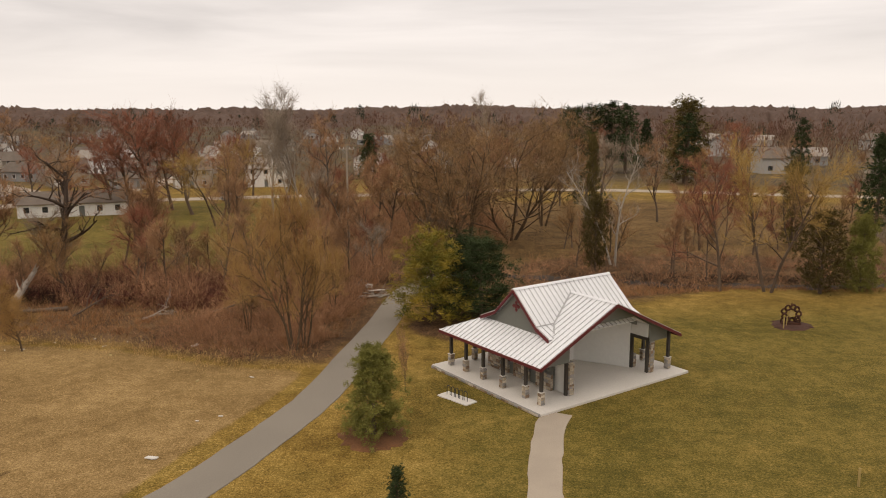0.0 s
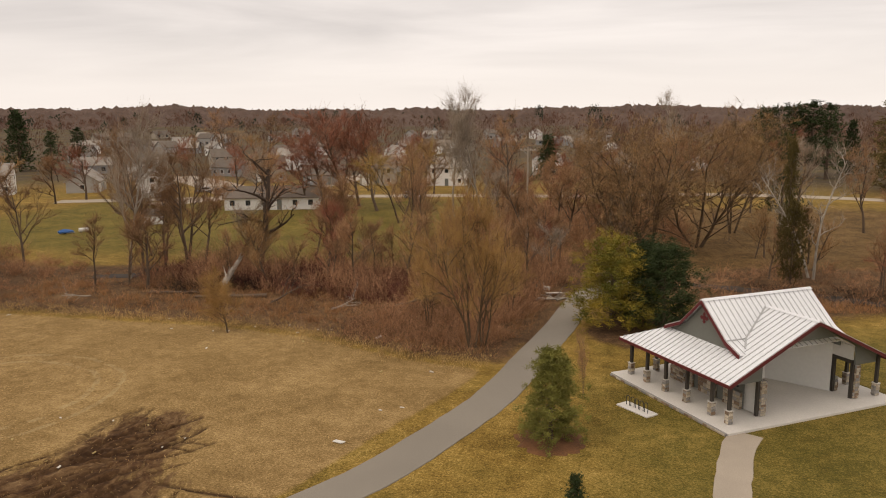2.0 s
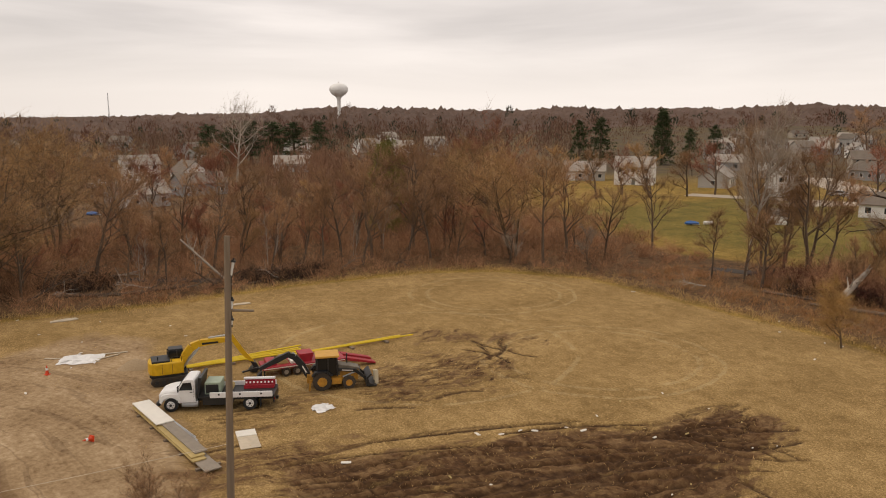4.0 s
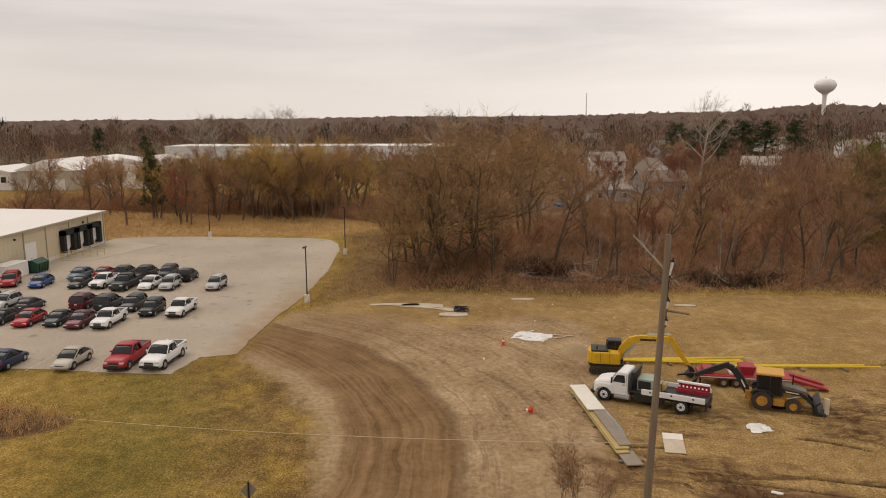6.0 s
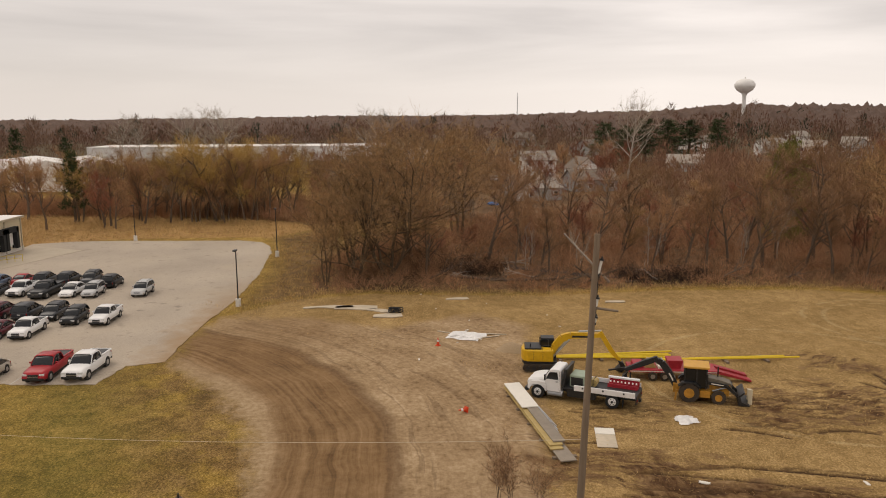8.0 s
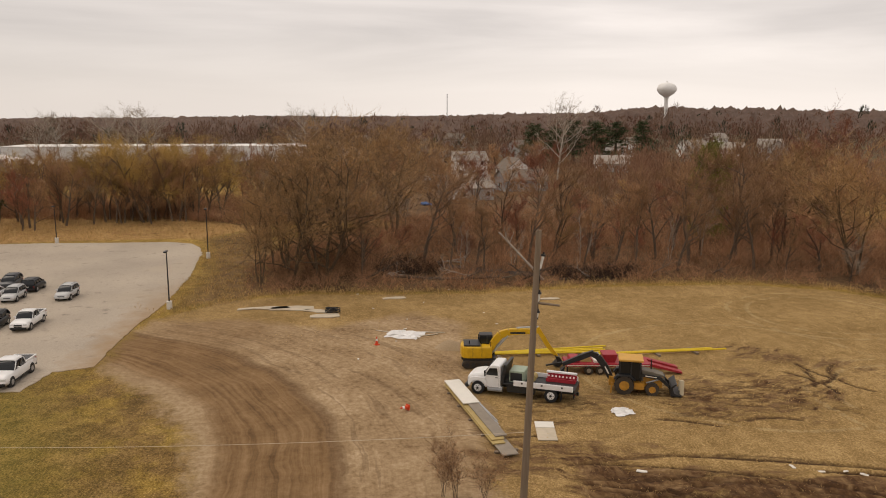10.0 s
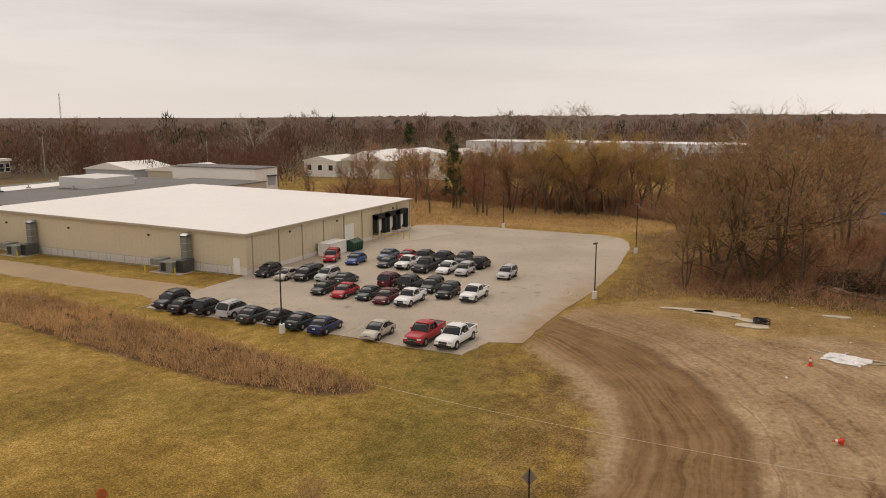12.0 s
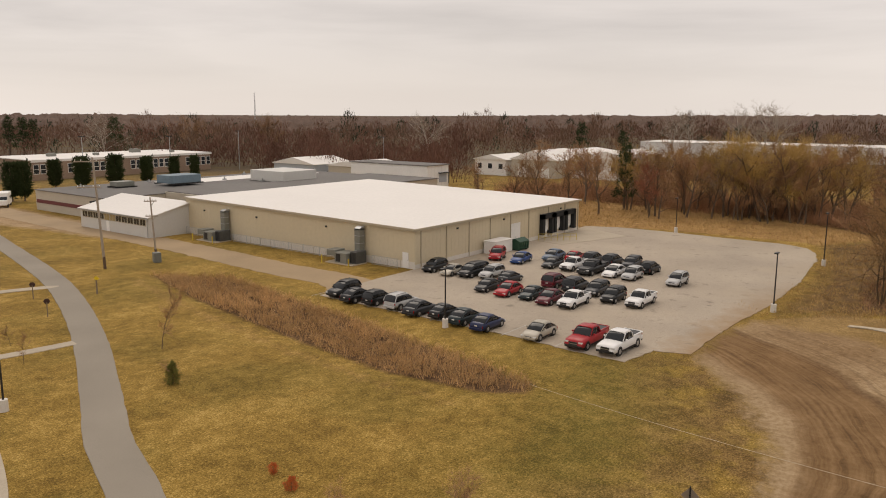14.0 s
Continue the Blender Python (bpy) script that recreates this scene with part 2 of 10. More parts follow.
def slab(bm, corners, thick):
    """A sheet over three or four corners, thickened downwards along z."""
    top = [bm.verts.new(c) for c in corners]
    low = [bm.verts.new((c[0], c[1], c[2] - thick)) for c in corners]
    n = len(corners)
    bm.faces.new(top)
    bm.faces.new(low[::-1])
    for i in range(n):
        bm.faces.new((top[i], low[i], low[(i + 1) % n], top[(i + 1) % n]))
    return bm


def soup(name, verts, faces, material, parent=None):
    """A mesh of many triangles from arrays."""
    me = bpy.data.meshes.new(name)
    verts, faces = np.asarray(verts, np.float32), np.asarray(faces, np.int32)
    k = faces.shape[1]
    me.vertices.add(len(verts))
    me.vertices.foreach_set("co", verts.ravel())
    me.loops.add(faces.size)
    me.loops.foreach_set("vertex_index", faces.ravel())
    me.polygons.add(len(faces))
    me.polygons.foreach_set("loop_start", np.arange(0, faces.size, k, dtype=np.int32))
    me.update(calc_edges=True)
    me.materials.append(material)
    ob = new(name, me)
    if parent is not None:
        ob.parent = parent
    return ob


def slivers(p, d, width, rng):
    """Thin tapering triangles: roots p, ways d (with length), widths at the root."""
    p, d = np.asarray(p, float), np.asarray(d, float)
    side = np.cross(d, rng.normal(size=d.shape))
    side /= np.linalg.norm(side, axis=1, keepdims=True) + 1e-9
    w = np.broadcast_to(np.asarray(width, float), (len(p),))[:, None]
    v = np.stack([p - side * w / 2, p + side * w / 2, p + d], 1).reshape(-1, 3)
    return v, np.arange(len(v)).reshape(-1, 3)


# ---- the plan of the ground ----
FIELD = [(-17.5, 34), (-15.4, 43.5), (-12.9, 52), (-12.4, 58), (-20, 58.7), (-31.5, 62.7), (-42, 63.7), (-56, 62.5), (-73, 61.5),
         (-82.5, 54), (-86.5, 45), (-87, 28), (-85, 13), (-85.5, 4), (-86.5, -6), (-84, -15), (-77, -20.5), (-60, 2), (-46, 5), (-36, 8), (-20, 18)]
DIRT = [(-20, -8), (-38, -9.2), (-47.5, -11.3), (-55, -15.5), (-61, -20.7), (-68.3, -21.8), (-76.4, -20.8), (-76, -12), (-72, -4), (-77, 5),
        (-72, 10), (-64.7, 8.4), (-53.7, 8.2), (-46, 7.8), (-38, 7.0), (-20, 6.0)]
MUD = [(-42.2, 11), (-40.0, 17.6), (-39.4, 20.5), (-38.9, 24.2), (-38.1, 27.3), (-37.1, 31.4), (-34.4, 35.3), (-35.2, 42.1), (-32, 43.6), (-29.4, 42.8), (-28.0, 39.1), (-26.8, 35.6), (-25.3, 34.2), (-25.0, 32.1), (-24.5, 29), (-23.8, 20), (-24.3, 11)]
MUD_B = [(-55.5, 22), (-57, 31), (-53, 38), (-48, 34), (-45, 29), (-44.5, 24), (-45.5, 20.5), (-50, 19)]
MUD_C = [(-62, 28), (-64, 33), (-58, 41), (-53, 41), (-56, 33)]
MUD_E = [(-48.5, 8.5), (-51.5, 11.5), (-53.3, 16.5), (-55.5, 22), (-53, 24), (-48, 17.5), (-46.8, 11.5)]
MUD_D = [(-45.5, 6.2), (-46.8, 10), (-44.8, 14), (-42.5, 20), (-40, 18), (-38, 8), (-37.5, 5.2), (-41, 5.6)]
BRUSH = [(-11.5, 60), (-20, 60), (-31.5, 64), (-42, 65), (-56, 64), (-73, 63), (-84, 56), (-88.5, 46), (-89, 28), (-86.5, 13), (-87, 4), (-88, -6), (-86, -14),
         (-98, -15), (-112, -12), (-150, 10), (-150, 90), (-110, 92), (-80, 84), (-60, 92), (-30, 96), (-14, 110), (-3, 118), (-4, 96), (-8, 84)]
BRUSH_B = [(6, 80), (16, 82.5), (29, 90), (60, 92), (60, 108), (30, 112), (10, 108), (-4, 96)]
BRUSH_C = [(-157, -110), (-157, -84), (-155, -45), (-152, -33), (-143, -20), (-150, -6), (-185, -6), (-185, -110)]
REEDS = [(-52.5, -86), (-57.3, -77.7), (-54.4, -58.7), (-51.6, -45.3), (-49.7, -34.5), (-48.1, -28.5), (-46.2, -28), (-44.4, -30.8), (-43.4, -39.3), (-45.2, -53.4), (-48.6, -72.1)]
LOTBANK = [(-120, -24), (-100, -21), (-80, -20.5), (-84, -12), (-96, -8), (-112, -10), (-142, -18), (-128, -27)]
WOODS = [(-146, -8), (-146, 92), (-200, 130), (-330, 150), (-330, -20)]
LAWN = [(-4, 36), (-6, 58), (14, 80), (60, 86), (90, 60), (70, 20), (10, 25)]
LAWN_B = [(-132, 92), (-60, 95), (-30, 100), (-18, 118), (-20, 186), (-60, 178), (-128, 165)]
LAWN_D = [(-32, -13), (-46, -15), (-56, -20), (-64, -26), (-73, -27.5), (-76, -31), (-62, -33), (-52, -31), (-40, -27), (-30, -24)]
LAWN_C = [(5, 115), (45, 118), (50, 180), (10, 190)]
MEADOW = [(-122, -64), (-128, -53), (-129, -30), (-128, -26), (-142, -18), (-153, -33), (-156, -45), (-158, -84), (-158, -112), (-122, -112)]
STRAW_BAND = [(-42.5, -29), (-43, -39), (-44.8, -53.4), (-48.2, -72.1), (-52, -86), (-47.5, -86), (-43.5, -70), (-40.5, -52), (-39, -38), (-39.5, -30)]
YARD = [(-61.5, -134), (-63, -118), (-67, -112), (-70, -120), (-71, -140), (-72, -176), (-56, -176), (-58, -150)]
BARE = [(-62, -21), (-72, -20), (-78, -14), (-74, -8), (-66, -10), (-58, -14)]
FARBANK = [(2, 92), (20, 94), (40, 92), (70, 94), (95, 120), (85, 180), (36, 186), (10, 178), (-34, 172), (-26, 116), (0, 112)]
NEEDLES = [(-7.2, 71.5), (-5.8, 69.2), (-2.5, 67.0), (1.5, 67.5), (4, 72), (3, 80), (-4, 80)]
VERGE = [(-19.5, 33), (-17, 43.5), (-14.5, 52), (-13, 60), (-11, 63), (-11.8, 52), (-14.6, 43.5), (-17.3, 33)]


def outline_distance(px, py, poly):
    """Signed distance to an outline, positive inside."""
    best, inside = np.full(px.shape, 1e9), np.zeros(px.shape, bool)
    for (x0, y0), (x1, y1) in zip(poly, poly[1:] + poly[:1]):
        ex, ey = x1 - x0, y1 - y0
        k = np.clip(((px - x0) * ex + (py - y0) * ey) / (ex * ex + ey * ey), 0, 1)
        best = np.minimum(best, (px - x0 - k * ex) ** 2 + (py - y0 - k * ey) ** 2)
        cross = (y0 > py) != (y1 > py)
        with np.errstate(divide="ignore", invalid="ignore"):
            inside ^= cross & (px < (x1 - x0) * (py - y0) / (y1 - y0) + x0)
    return np.where(inside, 1, -1) * np.sqrt(best)


def zone(px, py, polys, soft):
    d = np.max([outline_distance(px, py, p) for p in polys], axis=0)
    return np.clip(0.5 + d / (2 * soft), 0, 1)


def hill(px, py):
    """The land: level near by, rising to low wooded hills far off, and a creek bed."""
    r = np.hypot(px, py)
    az = np.arctan2(-px, py)
    rise = np.clip((r - 380) / 900, 0, 1)
    crest = 14 + 6 * np.sin(az * 2.1 + 0.8) + 5 * np.sin(az * 5.3 + 2) + 3 * np.sin(az * 11 + 1) + 1.6 * np.sin(az * 23) + 1.2 * np.sin(az * 41 + 2)
    side = np.interp(az, np.radians((48, 60, 70, 93, 108)), (1.0, 0.84, 0.84, 0.46, -0.6)) * np.interp(az, np.radians((-14, -6, 10, 20)), (1.0, 0.7, 0.7, 1.0))
    return rise * rise * (3 - 2 * rise) * crest * side


xs = np.concatenate([-np.geomspace(4200, 152, 34), np.arange(-150, -60, 1.0), np.arange(-60, -22, 0.22), np.arange(-22, 62, 1.0), np.geomspace(63.5, 4200, 36)])
ys = np.concatenate([-np.geomspace(4200, 142, 34), np.arange(-140, 8, 1.0), np.arange(8, 46, 0.22), np.arange(46, 120, 1.0), np.geomspace(121.5, 4200, 34)])
gx, gy = np.meshgrid(xs, ys)
gz = hill(gx, gy)
grng = np.random.default_rng(5)
near = (np.abs(gx + 45) < 105) & (np.abs(gy + 10) < 130)


def bend(a, b, sway, n=9):
    """A curved line from a to b that bows sideways by sway."""
    a, b = np.array(a, float), np.array(b, float)
    k = np.linspace(0, 1, n)[:, None]
    d = b - a
    return a + d * k + np.array([-d[1], d[0]]) / (np.linalg.norm(d) + 1e-6) * sway * 4 * k * (1 - k)


def wheel_ruts():
    """Lines left by wheels and tracks in the soft ground, each with its width and depth."""
    rng = np.random.default_rng(77)
    lines = []
    hub = np.array([-33.2, 35.2])
    # long sweeps down the churned strip
    for k in range(22):
        f = (k + rng.uniform(0, 1)) / 22
        start = np.array([-41.6 + 16.5 * f, 11.5 + rng.uniform(-1, 2)])
        end = np.array([-33.5 + 8.0 * f, 35.0 - 2.0 * f]) + rng.normal(size=2) * 0.9
        lines.append((bend(start, end, rng.normal() * 1.3 + 1.2 * (1 - f), 12), rng.uniform(0.13, 0.24), rng.uniform(0.55, 1.0)))
    # tracks that fan out at the turning place
    for k in range(17):
        a = np.radians(20 + 92 * (k + rng.uniform(0, 1)) / 17)
        reach = rng.uniform(5.5, 8.8)
        way = np.array([math.cos(a), math.sin(a)])
        lines.append((bend(hub + rng.normal(size=2) * 0.7, hub + way * reach * (0.95, 1.0), rng.normal() * 0.9), rng.uniform(0.13, 0.26), rng.uniform(0.6, 1.0)))
    # short crossing skids
    for k in range(46):
        c = np.array([rng.uniform(-39, -25), rng.uniform(13, 41)])
        if outline_distance(c[:1], c[1:], MUD)[0] < 0.4:
            continue
        a = rng.uniform(0, math.pi)
        way = np.array([math.cos(a), math.sin(a)]) * rng.uniform(1.2, 3.4)
        lines.append((bend(c - way, c + way, rng.normal() * 0.8), rng.uniform(0.10, 0.2), rng.uniform(0.4, 0.95)))
    # lone tracks over the dry grass
    for a, b, sway in (((-26.2, 33.9), (-19.0, 34.0), -0.25), ((-25.0, 32.1), (-18.6, 32.2), -0.25), ((-35.2, 35.0), (-38.6, 26.0), -0.4), ((-37.8, 31.5), (-41.6, 18.0), -0.3),
                       ((-56.6, 37.9), (-50.6, 37.4), -1.4), ((-55.8, 34.9), (-52.0, 33.6), 0.3), ((-55.4, 33.2), (-50.4, 34.6), 0.5), ((-54.6, 37.0), (-52.4, 34.4), 0.2),
                       ((-57.4, 35.2), (-53.0, 36.2), -0.3)):
        lines.append((bend(a, b, sway), 0.22, 0.95))
    for k in range(26):
        c = np.array([rng.uniform(-55.5, -46.0), rng.uniform(21, 32)])
        way = np.array([0.30 + 0.2 * rng.normal(), 0.92]) * rng.uniform(0.8, 3.6)
        lines.append((bend(c - way, c + way, rng.normal() * 0.5), rng.uniform(0.13, 0.3), rng.uniform(0.35, 0.9)))
    for k in range(12):
        c = np.array([rng.uniform(-51.5, -44.5), rng.uniform(9.5, 16)])
        way = np.array([0.15 * rng.normal(), 0.95]) * rng.uniform(0.4, 1.6)
        lines.append((bend(c - way, c + way, rng.normal() * 0.3), rng.uniform(0.12, 0.25), rng.uniform(0.4, 0.85)))
    return lines


rut_w, rut_h = np.zeros(gx.shape), np.zeros(gx.shape)
for line, wide_, deep_ in wheel_ruts():
    lo, hi = line.min(0) - 1.2, line.max(0) + 1.2
    i0, i1 = np.searchsorted(xs, (lo[0], hi[0]))
    j0, j1 = np.searchsorted(ys, (lo[1], hi[1]))
    px_, py_ = gx[j0:j1, i0:i1], gy[j0:j1, i0:i1]
    best = np.full(px_.shape, 1e9)
    for (x0, y0), (x1, y1) in zip(line, line[1:]):
        ex, ey = x1 - x0, y1 - y0
        k = np.clip(((px_ - x0) * ex + (py_ - y0) * ey) / (ex * ex + ey * ey + 1e-9), 0, 1)
        best = np.minimum(best, np.hypot(px_ - x0 - k * ex, py_ - y0 - k * ey))
    cut = deep_ * np.exp(-(best / wide_) ** 2)
    rut_w[j0:j1, i0:i1] = np.maximum(rut_w[j0:j1, i0:i1], cut)
    rut_h[j0:j1, i0:i1] += 0.06 * deep_ * np.exp(-((best - 2.0 * wide_) / (0.9 * wide_)) ** 2) - 0.11 * cut
mud_w = np.maximum(0.80 * zone(gx, gy, [MUD], 1.6), np.maximum(0.50 * zone(gx, gy, [MUD_B, MUD_C, MUD_E], 2.4), 0.56 * zone(gx, gy, [MUD_D], 2.2)))
reed_w = zone(gx, gy, [REEDS], 1.5)
rough_h = grng.normal(size=gx.shape) * 0.014 * near
rough_h += (mud_w * grng.normal(size=gx.shape) * 0.035 + np.clip(rut_h, -0.22, 0.14)) * near
flat = zone(gx, gy, [[(-130, -112), (-130, -24), (-112, -20), (-56, -22), (-55, -112)], [(-4.5, 60), (4.8, 48), (18, 59.6), (8, 71)]], 1.0)
gz = gz + rough_h * (1 - flat) - reed_w * 0.35
nx, ny = len(xs), len(ys)
idx = np.arange(nx * ny).reshape(ny, nx)
quads = np.stack([idx[:-1, :-1], idx[:-1, 1:], idx[1:, 1:], idx[1:, :-1]], -1).reshape(-1, 4)


def ground_material():
    m = bpy.data.materials.new("park_ground")
    m.use_nodes = True
    n, l = m.node_tree.nodes, m.node_tree.links
    b = n["Principled BSDF"]
    b.inputs["Roughness"].default_value, b.inputs["Specular IOR Level"].default_value = 0.95, 0.15
    pos = n.new("ShaderNodeTexCoord").outputs["Object"]

    def noise_at(scale, detail=5.0, vec=None, rough=0.6, distort=0.0):
        k = n.new("ShaderNodeTexNoise")
        k.inputs["Scale"].default_value, k.inputs["Detail"].default_value = scale, detail
        k.inputs["Roughness"].default_value, k.inputs["Distortion"].default_value = rough, distort
        l.new(vec or pos, k.inputs["Vector"])
        return k.outputs["Fac"]

    def math_node(op, a, b2=None, c=None):
        k = n.new("ShaderNodeMath")
        k.operation = op
        for i, v in enumerate((a, b2, c)):
            if v is None:
                continue
            if isinstance(v, (int, float)):
                k.inputs[i].default_value = v
            else:
                l.new(v, k.inputs[i])
        return k.outputs[0]

    def ramp(fac, stops):
        k = n.new("ShaderNodeValToRGB")
        els = k.color_ramp.elements
        while len(els) < len(stops):
            els.new(0.5)
        for e, (p, c) in zip(els, stops):
            e.position, e.color = p, (*c, 1)
        l.new(fac, k.inputs["Fac"])
        return k.outputs["Color"]

    def mix(fac, a, b2):
        k = n.new("ShaderNodeMix")
        k.data_type = "RGBA"
        l.new(fac, k.inputs["Factor"])
        l.new(a, k.inputs["A"])
        l.new(b2, k.inputs["B"])
        return k.outputs["Result"]

    def attr(name):
        a = n.new("ShaderNodeAttribute")
        a.attribute_name = name
        s = n.new("ShaderNodeSeparateColor")
        l.new(a.outputs["Color"], s.inputs["Color"])
        return s.outputs["Red"], s.outputs["Green"], s.outputs["Blue"], a.outputs["Alpha"]

    fine = noise_at(9.0, 6, rough=0.75)
    clump = noise_at(0.9, 6, rough=0.68)
    wide = noise_at(0.07, 5)
    edge = noise_at(0.55, 7, rough=0.7)
    blade = math_node("MULTIPLY_ADD", clump, 0.55, math_node("MULTIPLY", fine, 0.45))
    flecks = math_node("MULTIPLY_ADD", noise_at(5.0, 5, rough=0.8), 0.55, math_node("MULTIPLY", fine, 0.45))
    tone = math_node("MULTIPLY_ADD", noise_at(0.16, 6, rough=0.6), 0.17, math_node("MULTIPLY_ADD", blade, 0.36, math_node("MULTIPLY", flecks, 0.57)))
    tone = math_node("MULTIPLY_ADD", math_node("SUBTRACT", tone, 0.555), 1.14, 0.555)
    straw_w, dirt_w, mud_f, brush_w = attr("zone_a")
    lawn_w, reed_f, meadow_w, wood_w = attr("zone_b")
    rut_f, bare_w, bank_w, _ = attr("zone_c")

    def ragged(w, amount=0.7, sharp=5.0):
        k = math_node("MULTIPLY_ADD", math_node("SUBTRACT", edge, 0.5), amount, w)
        k = math_node("MULTIPLY_ADD", math_node("SUBTRACT", k, 0.5), sharp, 0.5)
        k2 = n.new("ShaderNodeClamp")
        l.new(k, k2.inputs["Value"])
        return k2.outputs[0]

    turf = ramp(tone, [(0.46, (0.112, 0.066, 0.013)), (0.53, (0.212, 0.130, 0.026)), (0.585, (0.328, 0.206, 0.048)), (0.65, (0.52, 0.35, 0.115))])
    lawn = ramp(tone, [(0.46, (0.062, 0.054, 0.010)), (0.53, (0.127, 0.099, 0.018)), (0.59, (0.208, 0.150, 0.034)), (0.67, (0.36, 0.24, 0.07))])
    straw = ramp(tone, [(0.46, (0.160, 0.096, 0.032)), (0.53, (0.255, 0.160, 0.060)), (0.59, (0.360, 0.232, 0.095)), (0.67, (0.54, 0.37, 0.165))])
    # wheel ruts run round the bend towards the car park
    off = n.new("ShaderNodeVectorMath")
    off.operation = "SUBTRACT"
    off.inputs[1].default_value = (-40, -37, 0)
    l.new(pos, off.inputs[0])
    ln = n.new("ShaderNodeVectorMath")
    ln.operation = "LENGTH"
    l.new(off.outputs[0], ln.inputs[0])
    ways = n.new("ShaderNodeSeparateXYZ")
    l.new(off.outputs[0], ways.inputs[0])
    turn = math_node("ARCTAN2", ways.outputs["Y"], ways.outputs["X"])

    def rings(radius, angle, across, along, detail=5.0, rough=0.62):
        """Streaks that follow a bend: fine across it, long along it."""
        c2 = n.new("ShaderNodeCombineXYZ")
        l.new(math_node("MULTIPLY", radius, across), c2.inputs["X"])
        l.new(math_node("MULTIPLY", angle, along), c2.inputs["Y"])
        return noise_at(1.0, detail, vec=c2.outputs[0], rough=rough)

    def band(value, a, b2, c, d):
        """One between b2 and c, falling to nought at a and d."""
        k1, k2 = n.new("ShaderNodeMapRange"), n.new("ShaderNodeMapRange")
        for k, lo, hi in ((k1, a, b2), (k2, d, c)):
            k.interpolation_type = "SMOOTHSTEP"
            k.inputs["From Min"].default_value, k.inputs["From Max"].default_value = lo, hi
            l.new(value, k.inputs["Value"])
        return math_node("MULTIPLY", k1.outputs["Result"], k2.outputs["Result"])

    wob = math_node("ADD", math_node("MULTIPLY_ADD", noise_at(0.16, 3), 1.8, -0.9), ln.outputs["Value"])
    rut = rings(wob, turn, 2.7, 1.5, 6, 0.66)
    rut_lone = rings(wob, turn, 0.9, 2.6, 3, 0.5)
    grit = noise_at(2.2, 7, rough=0.72)
    dust_v = math_node("MULTIPLY_ADD", rut, 0.18, math_node("MULTIPLY_ADD", grit, 0.46, math_node("MULTIPLY", noise_at(0.22, 5), 0.36)))
    dirt = ramp(dust_v, [(0.39, (0.163, 0.098, 0.048)), (0.46, (0.270, 0.176, 0.092)), (0.54, (0.356, 0.245, 0.137)), (0.63, (0.49, 0.356, 0.218))])
    # lone wheel tracks on the dusty part
    track = math_node("MULTIPLY", band(rut_lone, 0.56, 0.60, 0.63, 0.67), band(wob, 34.0, 35.2, 46.0, 52.0))
    dark = ramp(grit, [(0.35, (0.085, 0.048, 0.024)), (0.62, (0.17, 0.105, 0.056))])
    dirt = mix(math_node("MULTIPLY", track, 0.38), dirt, dark)
    # the travelled lane is browner and damper than the dusty verges
    lane = math_node("MULTIPLY", band(wob, 27.4, 29.3, 35.0, 36.4), 0.9)
    lane_v = math_node("MULTIPLY_ADD", rut, 0.50, math_node("MULTIPLY_ADD", grit, 0.16, math_node("MULTIPLY", noise_at(0.3, 4), 0.34)))
    damp = ramp(lane_v, [(0.36, (0.080, 0.041, 0.016)), (0.45, (0.153, 0.084, 0.034)), (0.53, (0.211, 0.122, 0.054)), (0.66, (0.305, 0.190, 0.096))])
    dirt = mix(lane, dirt, damp)
    rim_dark = math_node("MULTIPLY", band(wob, 34.7, 35.2, 35.6, 36.2), 0.45)
    dirt = mix(rim_dark, dirt, dark)
    pale_dirt = ramp(grit, [(0.35, (0.27, 0.178, 0.092)), (0.65, (0.40, 0.29, 0.172))])
    dirt = mix(math_node("MULTIPLY", band(wob, 25.6, 26.6, 27.4, 28.6), 0.75), dirt, pale_dirt)
    # churned mud: wheel furrows along two crossing bends
    churn = []
    for cx, cy in ((-76, 22), (-47, 47)):
        o3 = n.new("ShaderNodeVectorMath")
        o3.operation = "SUBTRACT"
        o3.inputs[1].default_value = (cx, cy, 0)
        l.new(pos, o3.inputs[0])
        l3 = n.new("ShaderNodeVectorMath")
        l3.operation = "LENGTH"
        l.new(o3.outputs[0], l3.inputs[0])
        s3 = n.new("ShaderNodeSeparateXYZ")
        l.new(o3.outputs[0], s3.inputs[0])
        r3 = math_node("MULTIPLY_ADD", noise_at(0.22, 2), 4.0, l3.outputs["Value"])
        churn.append(rings(r3, math_node("ARCTAN2", s3.outputs["Y"], s3.outputs["X"]), 1.35, 5.0, 7, 0.68))
    pickc = n.new("ShaderNodeMapRange")
    pickc.inputs["From Min"].default_value, pickc.inputs["From Max"].default_value = 0.44, 0.56
    l.new(noise_at(0.13, 3), pickc.inputs["Value"])
    k = n.new("ShaderNodeMix")
    l.new(pickc.outputs["Result"], k.inputs["Factor"])
    l.new(churn[0], k.inputs["A"])
    l.new(churn[1], k.inputs["B"])
    clod = noise_at(1.5, 7, rough=0.75)
    furrow = math_node("MULTIPLY_ADD", k.outputs["Result"], 0.60, math_node("MULTIPLY", clod, 0.40))
    mudc = ramp(furrow, [(0.41, (0.040, 0.019, 0.008)), (0.48, (0.092, 0.046, 0.019)), (0.54, (0.155, 0.088, 0.039)), (0.63, (0.27, 0.170, 0.083))])
    # leaf litter, its colours darkened further for the shade beneath the brush
    litter = ramp(tone, [(0.46, (0.036, 0.019, 0.009)), (0.53, (0.092, 0.049, 0.023)), (0.57, (0.160, 0.090, 0.042)), (0.65, (0.27, 0.165, 0.080))])
